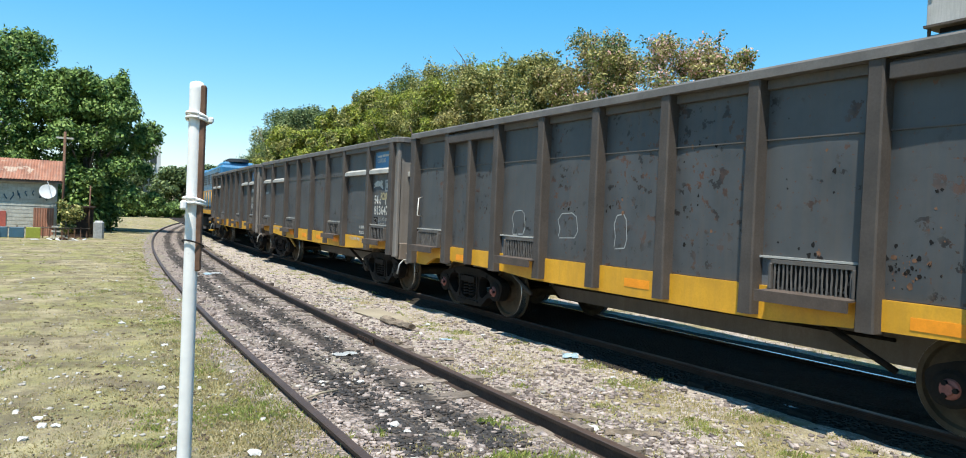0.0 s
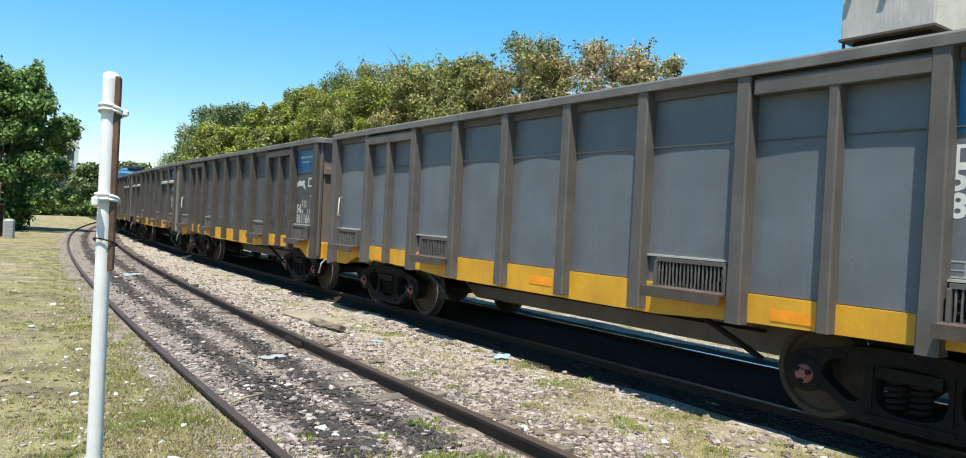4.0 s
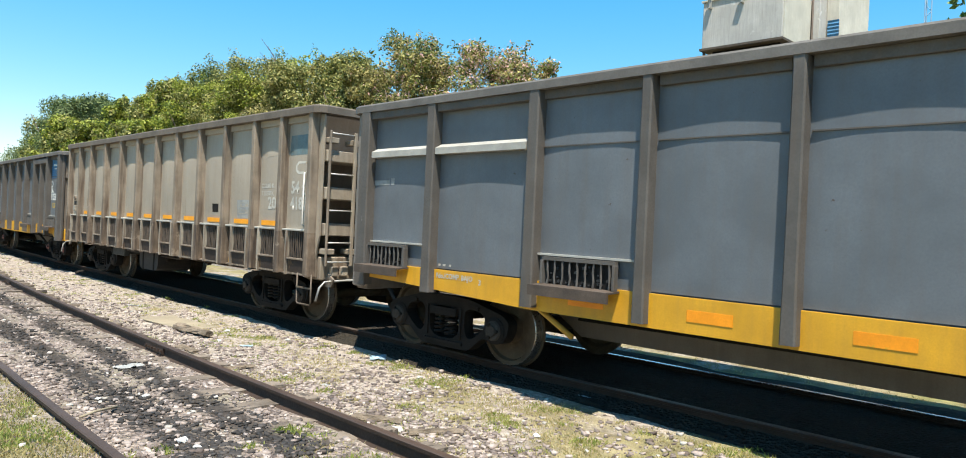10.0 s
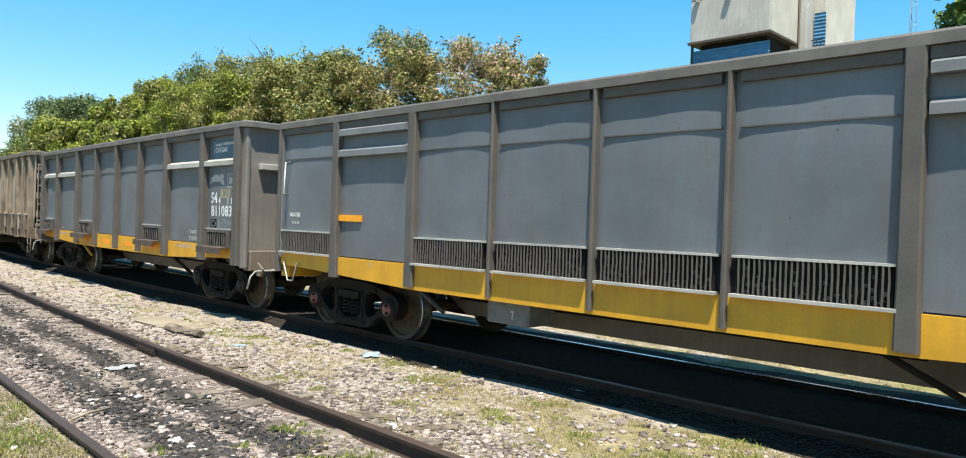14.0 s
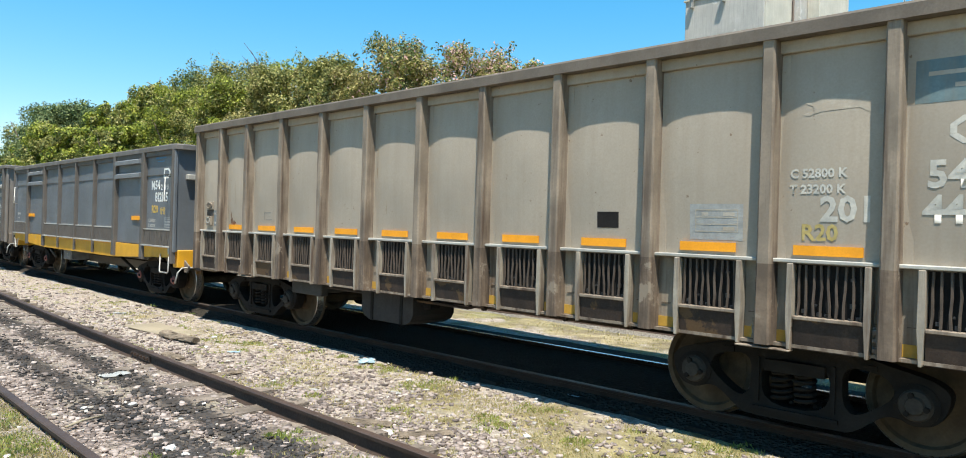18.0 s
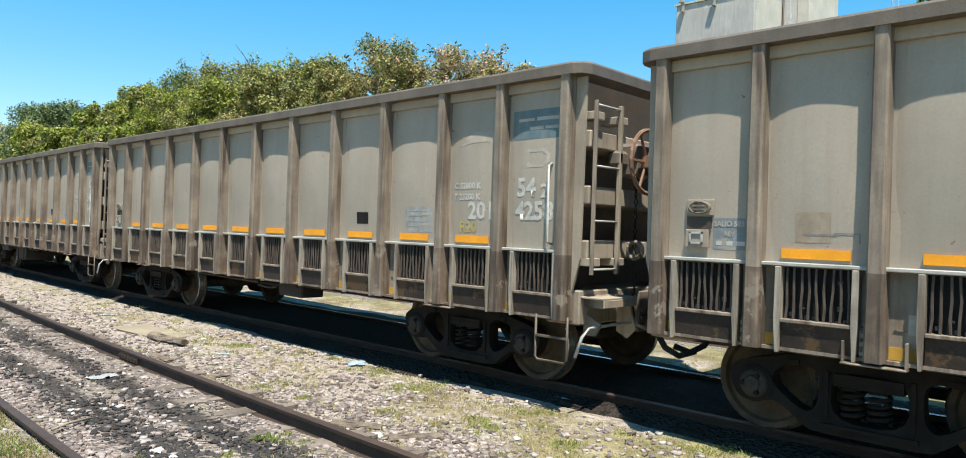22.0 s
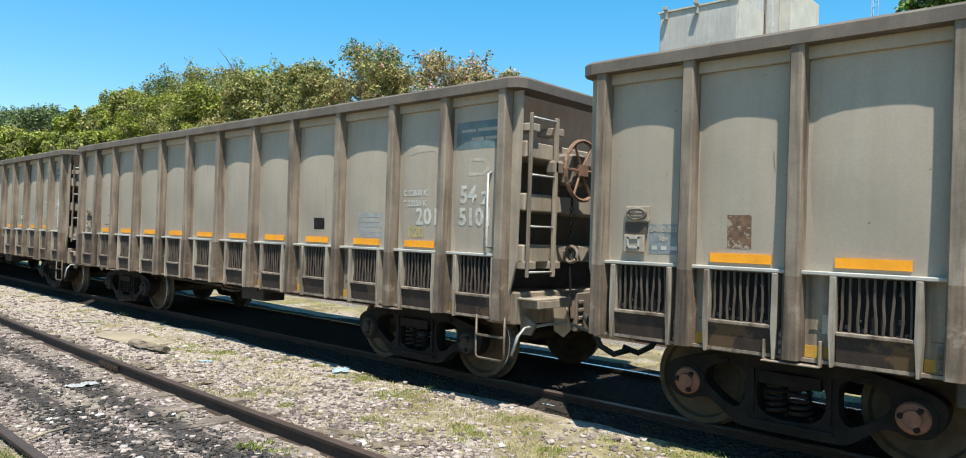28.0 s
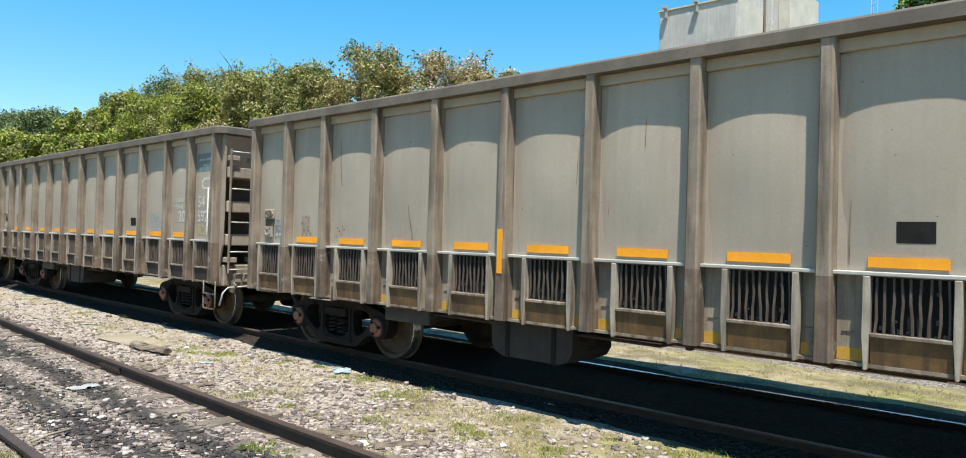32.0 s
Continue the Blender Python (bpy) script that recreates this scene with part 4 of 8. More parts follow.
            cx, cz, r = rng.uniform(0.02, w - 0.02), z0 + (z1 - z0) * rng.random() ** 2.2 * 0.8 + 0.012, rng.uniform(0.008, 0.02)
            first = len(bm.faces)
            add_box(bm, cx - r, cx + r * rng.uniform(0.5, 1), -0.028, -0.006, cz - r * 0.8, cz + r * rng.uniform(0.4, 1))
            bm.faces.ensure_lookup_table()
            for fc in bm.faces[first:]:
                fc.material_index = 2
        PANELS[k] = mesh_of("grille", bm, material or M["bar"], M["black"], M["coal_lump"])
    return PANELS[k]


def add_rim(wagon, hl, hw, z0, z1, material, label):
    """The top chord: four bevelled box rails with clipped corners."""
    c = 0.14
    bm = bmesh.new()
    out = [(-hl + c, -hw), (hl - c, -hw), (hl - c * 0.3, -hw + c * 0.3), (hl, -hw + c), (hl, hw - c), (hl - c * 0.3, hw - c * 0.3), (hl - c, hw), (-hl + c, hw), (-hl + c * 0.3, hw - c * 0.3), (-hl, hw - c), (-hl, -hw + c), (-hl + c * 0.3, -hw + c * 0.3)]
    t = 0.26
    inn = [((x / abs(x)) * min(abs(x), hl - t), (y / abs(y)) * min(abs(y), hw - t)) for x, y in out]
    rings = [[bm.verts.new((x, y, z)) for x, y in o] for o, z in ((inn, z0), (out, z0), (out, z1 - 0.02), ([(x * 0.998, y * 0.992) for x, y in out], z1), (inn, z1))]
    k = len(out)
    for a, b in zip(rings, rings[1:] + rings[:1]):
        for i in range(k):
            bm.faces.new((a[i], a[(i + 1) % k], b[(i + 1) % k], b[i]))
    return part("top_rim", mesh_of("top_rim", bm, material), wagon, label)


FLIP = pose(0, 0, 0, 0, 0, 180)


def two_sides(fn):
    """Calls fn with the pose of the near side and of the far side (turned half round)."""
    fn(Matrix.Identity(4))
    fn(FLIP)


def beige_wagon():
    w = thing("gondola_wagon", "dusty beige high-sided gondola wagon with rusty lower grilles", "rail wagon", "wagons of the train")
    posts = [-5.95, -5.05, -4.17, -3.12, -2.07, -1.04, 0.0, 1.04, 2.07, 3.12, 4.17, 5.05, 5.95]
    pm = post_mesh(0.77, 3.14, 0.112, M["beige_post"], 0.145, "post_foot")

    def side(turn):
        for i, x in enumerate(posts):
            xx = max(-5.90, min(5.90, x))
            part("post", pm, w, "", turn @ Matrix.Translation((xx, -1.44, 0)))
        for i in range(12):
            a, b = posts[i], posts[i + 1]
            pn = part("side_panel", panel_mesh(b - a, 1.43, 3.14, M["beige"], 0.045), w, "", turn @ Matrix.Translation((a, -1.44, 0)))
            if turn == Matrix.Identity(4):
                BAYS.setdefault(4, []).append((a, b, pn.data))
            part("top_chord", solid("top_chord", [(0.045, b - a - 0.045, -0.05, 0.0, 3.04, 3.14)], M["beige"], 0.006), w, "", turn @ Matrix.Translation((a, -1.44, 0)))
            part("edge_strip", EDGE_STRIP, w, "", turn @ Matrix.Translation((a, -1.44, 0)))
            lower = part("lower_panel", solid("lower_panel", [(0, b - a, -0.0, 0.02, 0.79, 1.43)], M["beige_low"]), w, "", turn @ Matrix.Translation((a, -1.44, 0)))
            part("ledge", solid("ledge", [(0.05, b - a - 0.05, -0.085, 0.0, 1.415, 1.445)], M["ledge"], 0.006), w, "pale dusty ledge", turn @ Matrix.Translation((a, -1.44, 0)))
            gw = min(0.5, (b - a) - 0.38)
            gx = (b - a) * 0.53 - gw / 2
            part("grille", grille_mesh(gw, 0.985, 1.405, 9), lower, "rusty vertical bars", (gx, -0.01, 0))
            for fx in (gx - 0.05, gx + gw + 0.003):
                part("frame_bar", FRAME_BAR, lower, "", (fx, 0, 0))
            part("chute_plate", extruded_y(gx - 0.001, gx + gw + 0.001, 0.755, 0.985), lower, "rust-brown sloped plate")
            part("chute_lip", solid("chute_lip", [(gx - 0.002, gx + gw + 0.002, -0.09, -0.002, 0.985, 1.012)], M["beige_post"], 0.004), lower)
            part("latch", LATCH, lower, "", (b - a - 0.09, -0.02, 0))
            part("paint_mark", solid("paint_mark", [(b - a - 0.145, b - a - 0.115, -0.012, -0.001, 0.80, 0.86), (b - a - 0.135, b - a - 0.12, -0.012, -0.001, 0.87, 0.90)], M["yellow_dirty"]), lower)
            if 0 < i < 11:
                c = (b - a) / 2
                part("reflective_strip", solid("reflective_strip", [(c - 0.25, c + 0.25, -0.0515, -0.0485 + 0.01, 1.475, 1.55)], M["orange"]), w, "orange reflective strip", turn @ Matrix.Translation((a, -1.425, 0)))
            for x0, x1 in ((0.07, gx - 0.05), (gx + gw + 0.05, b - a - 0.13)):
                part("sill_band", solid("sill_band", [(x0, x1, -0.006, -0.001, 0.795, 0.885)], M["sill_band"]), lower, "remnants of a yellow painted band")
        for x in (-4.17, 4.17):
            part("jacking_bracket", solid("jacking_bracket", [(x - 0.22, x + 0.21, -1.56, -1.46, 0.735, 0.748), (x - 0.22, x - 0.205, -1.53, -1.47, 0.748, 0.90), (x + 0.19, x + 0.21, -1.53, -1.47, 0.748, 0.93)], M["beige_post"], 0.004), w, "bracket under the post", turn)
            part("stencil_patch", solid("stencil_patch", [(x + 0.19, x + 0.31, -1.4445, -1.4405, 0.98, 1.12)], M["ghost"]), w, "pale stencilled patch", turn)
            part("marking", solid("marking", [(x + 0.235, x + 0.245, -1.4475, -1.4445, 1.0, 1.10), (x + 0.265, x + 0.275, -1.4475, -1.4445, 1.0, 1.10), (x + 0.235, x + 0.275, -1.4475, -1.4445, 1.09, 1.10)], M["white_faded"]), w, "", turn)
        for i in range(12):
            for x in (posts[i] + 0.10, posts[i + 1] - 0.16):
                part("panel_seam", solid("panel_seam", [(x, x + 0.085, -1.4475, -1.4405, 1.00, 1.007)], M["post_foot"]), w, "", turn)
        part("bottom_angle", solid("bottom_angle", [(-5.9, 5.9, -1.50, -1.40, 0.765, 0.79)], M["beige_post"]), w, "", turn)

    two_sides(side)
    add_rim(w, 6.14, 1.60, 3.14, 3.255, M["rim"], "grimy dust-covered top rim")
    for sg in (-1, 1):
        turn = pose(0, 0, 0, 0, 0, 0 if sg > 0 else 180)
        bm = bmesh.new()
        v = [bm.verts.new(p) for p in ((5.74, -1.40, 3.2), (5.74, 1.40, 3.2), (5.42, 1.40, 1.0), (5.42, -1.40, 1.0), (5.78, -1.40, 3.2), (5.78, 1.40, 3.2), (5.46, 1.40, 1.0), (5.46, -1.40, 1.0))]
        for q in ((0, 1, 2, 3), (4, 7, 6, 5), (0, 4, 5, 1), (1, 5, 6, 2), (2, 6, 7, 3), (3, 7, 4, 0)):
            bm.faces.new([v[i] for i in q])
        part("end_wall", mesh_of("end_wall", bm, M["brown"]), w, "grimy brown end wall", turn)
        for z, hgt in ((2.45, 0.17), (1.90, 0.18), (1.37, 0.18)):
            part("end_beam", solid("end_beam", [(5.52, 6.10, -1.40, 1.40, z, z + hgt)], M["beige_end"], 0.012), w, "", turn)
        part("headstock", solid("headstock", [(5.62, 6.03, -1.40, 1.40, 0.72, 1.06)], M["beige_low"], 0.015), w, "", turn)
        for sy in (-1, 1):
            part("end_gusset", extruded("end_gusset", [(5.93, 0.80), (5.95, 0.97), (6.055, 1.37), (6.075, 3.13), (5.93, 3.13)], sy * 1.44 - 0.014, sy * 1.44 + 0.014, M["beige_end"]), w, "", turn)
            part("corner_angle", solid("corner_angle", [(5.90, 5.965, min(sy * 1.455, sy * 1.40), max(sy * 1.455, sy * 1.40), 0.75, 3.13)], M["beige_post"], 0.01), w, "", turn)
        ladder = part("ladder", solid("ladder", [(6.13, 6.17, -1.40, -1.375, 0.93, 2.90)], M["beige_post"], 0.004), w, "beige steel end ladder", turn)
        part("stile", solid("stile", [(6.13, 6.17, -0.98, -0.935, 0.93, 2.90)], M["beige_end"], 0.004), ladder)
        for z in (0.99, 1.27, 1.74, 2.27, 2.86):
            part("rung", tube("rung", [(6.15, -1.39, z), (6.15, -0.95, z)], 0.012, M["pipe"], 6), ladder)
        for z in (1.10, 2.72):
            for y0 in (-1.40, -0.98):
                part("bracket", solid("bracket", [(5.90, 6.15, y0, y0 + 0.16, z, z + 0.08)], M["beige_end"], 0.008), ladder)
        for y0 in (-1.25, -1.08):
            part("ladder_step", solid("ladder_step", [(6.03, 6.12, y0, y0 + 0.11, 0.78, 0.92)], M["beige_end"], 0.01), w, "", turn)
        part("grab_rail", tube("grab_rail", [(5.70, -1.47, 2.30), (5.70, -1.53, 2.28), (5.72, -1.55, 1.52), (5.72, -1.47, 1.50)], 0.014, M["pipe"], 6), w, "", turn)
        add_end_gear(w, sg * 6.0, sg)
        add_bogie(w, sg * 4.29, "cap")
    add_pivot(w, 11.6)
    for box in ((0.9, 0.96, -1.36, -1.3, 0.69, 0.78), (1.5, 1.9, -1.38, -1.22, 0.72, 0.77), (2.05, 2.1, -1.36, -1.3, 0.70, 0.78)):
        part("hanger", solid("hanger", [box], M["chute"], 0.01), w, "rusty hanging bracket")
    part("brake_pipe", tube("brake_pipe", [(-2.3, -1.25, 0.70), (0.6, -1.25, 0.68), (0.75, -1.25, 0.72), (2.8, -1.25, 0.71)], 0.018, M["chute"], 6), w)
    return w


def extruded_y(x0, x1, z0, z1):
    """A sloped chute plate, leaning out at its foot."""
    k = ("chute", round(x1 - x0, 3), z0, z1, round(x0, 3))
    if k not in PANELS:
        bm = bmesh.new()
        v = [bm.verts.new(p) for p in ((x0, -0.075, z1), (x1, -0.075, z1), (x1, -0.05, z0), (x0, -0.05, z0), (x0, -0.003, z1), (x1, -0.003, z1), (x1, -0.003, z0), (x0, -0.003, z0))]
        for q in ((0, 1, 2, 3), (4, 7, 6, 5), (0, 4, 5, 1), (1, 5, 6, 2), (2, 6, 7, 3), (3, 7, 4, 0)):
            bm.faces.new([v[i] for i in q])
        PANELS[k] = mesh_of("chute_plate", bm, M["chute"])
    return PANELS[k]


EDGE_STRIP = solid("edge_strip", [(0.05, 0.125, -0.014, 0.0, 1.445, 3.03), (0.05, 0.165, -0.009, 0.0, 1.445, 3.03)], M["beige"])
FRAME_BAR = extruded("frame_bar", [(0.012, 0.75), (0.035, 0.75), (0.047, 1.0), (0.047, 1.412), (0.0, 1.412), (0.0, 1.0)], -0.095, -0.001, M["beige_frame"], 0.005)
LATCH = solid("latch", [(-0.03, 0.03, -0.012, 0.018, 0.80, 0.98), (-0.016, 0.016, -0.05, -0.012, 0.80, 0.835), (-0.016, 0.016, -0.05, -0.012, 0.87, 0.905), (-0.016, 0.016, -0.05, -0.012, 0.93, 0.965)], M["beige_post"], 0.004)


def dark_wagon(style):
    """The grey gondola wagons: style 1 has framed double bays, 2 ledge bars and small chutes, 3 long grilles."""
    label = {1: "slate-grey gondola wagon with yellow sill and framed end bays", 2: "slate-grey gondola wagon with pale ledge bars and yellow sill",
             3: "slate-grey gondola wagon with long side grilles and yellow sill"}[style]
    w = thing("gondola_wagon", label, "rail wagon", "wagons of the train")
    if style == 1:
        posts, halves, hl, top = [-5.98, -4.61, -2.98, -1.78, -0.60, 0.60, 1.78, 2.98, 4.61, 5.98], (-3.82, 3.82), 6.10, 3.03
    else:
        posts, halves, hl, top = [-5.64, -4.32, -2.70, -1.35, 0.0, 1.35, 2.70, 4.32, 5.64], (), 5.88, 3.04
        if style == 3:
            posts[0], posts[-1], hl, top = -5.79, 5.79, 5.84, 2.92
    paint, frame_ = M["grey"], M["grey_post"]
    deep = {1: 0.145, 2: 0.125, 3: 0.085}[style]
    pm = post_mesh(0.80, top, 0.15, frame_, deep)
    big = post_mesh(0.70 if style == 1 else 0.78, top, {1: 0.20, 2: 0.20, 3: 0.07}[style], frame_, deep + 0.005)
    thin = post_mesh(0.84, top - 0.1, 0.10, frame_, deep - 0.008)
    plain = post_mesh(0.8, top, {1: 0.11, 2: 0.115, 3: 0.05}[style], frame_, deep)
    foot = 1.40 if style == 3 else 1.09

    def side(turn):
        for i, x in enumerate(posts):
            me = big if i in (0, len(posts) - 1) else (plain if style != 1 and i in (3, 4, 5) else pm)
            part("post", me, w, "", turn @ Matrix.Translation((x, -1.44, 0)))
        for i in range(len(posts) - 1):
            a, b = posts[i], posts[i + 1]
            at = turn @ Matrix.Translation((a, -1.44, 0))
            low = 1.09 if style == 3 and i in (1, 6) else foot
            vented = style != 3 and any(a < x + 0.4 < b for x in {1: (-5.72, -2.65, 2.04, 4.74), 2: (-5.52, -2.5, 1.60, 4.57)}[style])
            if vented:
                low = 1.36
                part("lower_panel", solid("lower_panel", [(0, b - a, -0.003, 0.02, 1.0, 1.36)], paint), w, "", at)
                part("ledge", solid("ledge", [(0.07, b - a - 0.07, -0.045, 0.0, 1.345, 1.365)], M["ledge"]), w, "pale ledge over the vent", at)
            pn = part("side_panel", panel_mesh(b - a, low, top, paint, 0.018), w, "", at)
            if turn == Matrix.Identity(4):
                BAYS.setdefault(style, []).append((a, b, pn.data))
            part("top_chord", solid("top_chord", [(0.08, b - a - 0.08, -(deep - 0.03) if style != 1 and i in (0, 1, 6, 7) else -0.05, 0.0, top - 0.095, top)], frame_, 0.006), w, "", at)
            part("weld_seam", solid("weld_seam", [(0.08, b - a - 0.08, -0.026, 0.0, 2.455, 2.467)], frame_), w, "", at)
            if style == 3 and low > 1.2:
                # black sheet behind the bars, painted as the shade inside
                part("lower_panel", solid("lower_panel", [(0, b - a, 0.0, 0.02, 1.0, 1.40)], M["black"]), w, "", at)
                n = int((b - a - 0.2) / 0.042)
                part("grille", grille_mesh(b - a - 0.2, 1.10, 1.39, n, M["grey_post"]), w, "close upright grey bars", turn @ Matrix.Translation((a + 0.1, -1.455, 0)))
                part("ledge", solid("ledge", [(0.06, b - a - 0.06, -0.10, 0.0, 1.07, 1.095), (0.06, b - a - 0.06, -0.06, 0.0, 1.39, 1.41)], M["ledge"]), w, "pale lip below the grille", at)
        for x in halves:
            part("half_post", thin, w, "", turn @ Matrix.Translation((x, -1.44, 0)))
            part("header", solid("header", [(x - 0.73, x + 0.77 if x < 0 else x + 0.73, -1.583, -1.44, 2.85, 2.988)], frame_, 0.008), w, "", turn)
        if style == 2:
            part("half_post", thin, w, "", turn @ Matrix.Translation((-4.32, -1.44, 0)))
        bays = {1: (), 2: ((-5.5, -4.4), (-4.24, -2.8), (2.8, 4.24), (4.4, 5.5)), 3: ((-4.22, -2.8), (2.8, 4.22))}[style]
        for a, b in bays:
            for z in ((2.44,) if style == 2 else (2.44, 2.72)):
                part("ledge_bar", extruded_ledge(a, b, z, M["ledge"] if style == 2 else M["grey_lit"]), w, "pale ledge bar", turn)
        vents = {1: (-5.72, -2.65, 2.04, 4.74), 2: (-5.52, -2.5, 1.60, 4.57), 3: ()}[style]
        for x in vents:
            wd = 0.8 if style == 1 else (0.75 if abs(x) > 4 else 0.85)
            vent = part("vent", grille_mesh(wd, 1.06, 1.30, 18 if style == 1 else 9, M["vent_bar"]), w, "dark vent with upright bars", turn @ Matrix.Translation((x, -1.478, 0)))
            part("tray", tray_mesh(wd), vent, "dusty sloping tray")
            for x0 in (-0.03, wd):
                part("cheek", solid("cheek", [(x0, x0 + 0.03, -0.07, -0.002, 1.06, 1.30)], frame_, 0.004), vent)
            part("cover", solid("cover", [(-0.02, wd + 0.02, -0.05, -0.002, 1.30, 1.335)], frame_), vent)
        e = hl - 0.02
        if style == 1:
            sill = [(-e, 1.08), (-e, 0.70), (-5.5, 0.70), (-5.1, 0.86), (-3.0, 0.82), (-2.0, 0.76), (2.0, 0.76), (3.0, 0.82), (5.1, 0.86), (5.5, 0.70), (e, 0.70), (e, 1.08)]
        else:
            sill = [(-e, 1.075), (-e, 0.89), (-4.8, 0.86), (-3.9, 0.82), (-2.7, 0.765), (2.7, 0.765), (3.9, 0.82), (4.8, 0.86), (e, 0.89), (e, 1.075)]
        part("side_sill", extruded("side_sill", sill, -1.475, -1.42, M["yellow"]), w, "weathered yellow side sill", turn)
        for x in ((3.3, -0.05, -4.3) if style == 1 else (-2.2, -0.9, 0.45, 1.85) if style == 2 else ()):
            part("reflective_strip", solid("reflective_strip", [(x, x + 0.42, -1.4795, -1.4755, 0.87, 0.97)], M["sill_orange"]), w, "orange reflective strip", turn)
        if style == 3:
            for x in (3.68, -4.24):
                part("reflective_strip", solid("reflective_strip", [(x, x + 0.5, -1.4835, -1.43, 1.57, 1.655)], M["orange"]), w, "orange reflective strip", turn)
        for gr, lo, hi in {1: ((-5.72, 1.58, 1.94),), 2: ((-5.60, 1.60, 1.98),), 3: ((-5.56, 1.93, 2.43), (5.55, 1.93, 2.42))}[style]:
            part("grab_rail", tube("grab_rail", [(gr, -1.47, hi), (gr, -1.55, hi - 0.02), (gr - 0.02, -1.56, lo + 0.02), (gr - 0.02, -1.47, lo)], 0.012, M["pipe"], 6), w, "", turn)

    two_sides(side)
    add_rim(w, hl + 0.09, {1: 1.60, 2: 1.572, 3: 1.525}[style], top, top + 0.10, M["rim_dark"], "grimy dark top rim")
    for sg in (-1, 1):
        turn = pose(0, 0, 0, 0, 0, 0 if sg > 0 else 180)
        part("end_wall", solid("end_wall", [(hl - 0.05, hl - 0.02, -1.42, 1.42, 1.0, top)], M["brown"] if style == 1 else M["end_grey"] if style == 2 else paint), w, "dusty end wall", turn)
        for y0 in (-1.50, 1.42):
            part("corner_plate", solid("corner_plate", [(hl - {1: 0.16, 2: 0.20, 3: 0.10}[style], hl + 0.01, y0, y0 + 0.08, 0.74 if style != 3 else 0.98, top)], frame_ if style == 1 else M["end_grey"] if style == 2 else paint, 0.02), w, "", turn)
        for y in (-0.5, 0.5) if style != 1 else (-0.66, 0.66):
            part("end_post", extruded_end(hl, y, top, 0.06 if style != 1 else 0.10), w, "", turn)
        if style == 1:
            for y0, y1 in ((-1.42, -0.77), (-0.55, 0.55), (0.77, 1.42)):
                part("end_band", solid("end_band", [(hl - 0.02, hl + 0.035, y0, y1, 2.40, 2.54)], M["brown"], 0.01), w, "", turn)
        if style != 1:
            for y0, y1 in ((-1.28, -0.57), (-0.43, 0.43), (0.57, 1.28)):
                part("end_ledge", solid("end_ledge", [(hl - 0.02, hl + 0.09, y0, y1, 2.36, 2.46)], M["ledge"], 0.01), w, "pale ledge bar", turn)
        part("headstock", solid("headstock", [(hl - 0.2, hl + 0.02, -1.40, 1.40, 0.70, 1.03)], M["yellow" if style != 2 else "brown"], 0.012), w, "", turn)
        add_end_gear(w, sg * (hl + 0.03), sg, False)
        add_bogie(w, sg * PIVOT, "cap_red" if style != 2 else "cap")
    add_pivot(w, 2 * hl - 0.4, 0.36)
    part("brake_strut", tube("brake_strut", [(2.3, -1.3, 0.85), (3.0, -1.1, 0.45)], 0.03, M["iron"], 6), w)
    part("brake_strut", tube("brake_strut", [(-2.76, -1.36, 0.82), (-2.28, -1.28, 0.52)], 0.03, M["sill_band" if style == 2 else "gear_grey"], 6), w)
    part("air_tank", solid("air_tank", [(-0.9, 0.2, 0.4, 0.9, 0.35, 0.75)], M["iron"], 0.08), w)
    if style == 3:
        part("stirrup_step", tube("stirrup_step", [(-5.66, -1.49, 0.93), (-5.62, -1.5, 0.93), (-5.50, -1.5, 0.665), (-5.36, -1.5, 0.665), (-5.25, -1.5, 0.92), (-5.21, -1.49, 0.92)], 0.012, M["pipe"], 6), w, "pale bent stirrup")
        part("stirrup_step", tube("stirrup_step", [(5.27, -1.49, 0.94), (5.27, -1.5, 0.62), (5.30, -1.5, 0.595), (5.64, -1.5, 0.595), (5.67, -1.5, 0.62), (5.67, -1.49, 0.90)], 0.013, M["pipe"], 6), w, "pale rectangular stirrup")
        box = part("control_box", solid("control_box", [(-1.55, -0.92, -1.30, -0.85, 0.50, 0.80)], M["box_grey"], 0.02), w, "grey control box")
        part("latch", solid("latch", [(-1.16, -1.14, -1.312, -1.30, 0.56, 0.66), (-1.18, -1.12, -1.314, -1.302, 0.64, 0.66)], M["pipe"], 0.003), box)
        for x in (-5.86, 5.62):
            part("corner_gusset", extruded("corner_gusset", [(x, 1.06), (x + 0.22, 1.06), (x + 0.02, 0.93)], -1.50, -1.47, M["white_faded"]), w, "pale corner gusset")
    return w


def tray_mesh(wd):
    """A plate that leans out below a vent."""
    bm = bmesh.new()
    for x0, x1, y0, y1, z0, z1 in ((-0.05, wd + 0.05, -0.19, 0.0, 1.045, 1.063), (-0.06, wd + 0.06, -0.215, -0.19, 0.962, 1.066)):
        add_box(bm, x0, x1, y0, y1, z0, z1)
    for vert in bm.verts:
        if vert.co.y < -0.15:
            vert.co.z -= 0.012
    return mesh_of("tray", bm, M["chute_lip"])


def extruded_ledge(a, b, z, material):
    bm = bmesh.new()
    v = [bm.verts.new(p) for p in ((a, -1.435, z), (b, -1.435, z), (b, -1.545, z), (a, -1.545, z), (a, -1.435, z + 0.13), (b, -1.435, z + 0.13), (b, -1.545, z + 0.075), (a, -1.545, z + 0.075))]
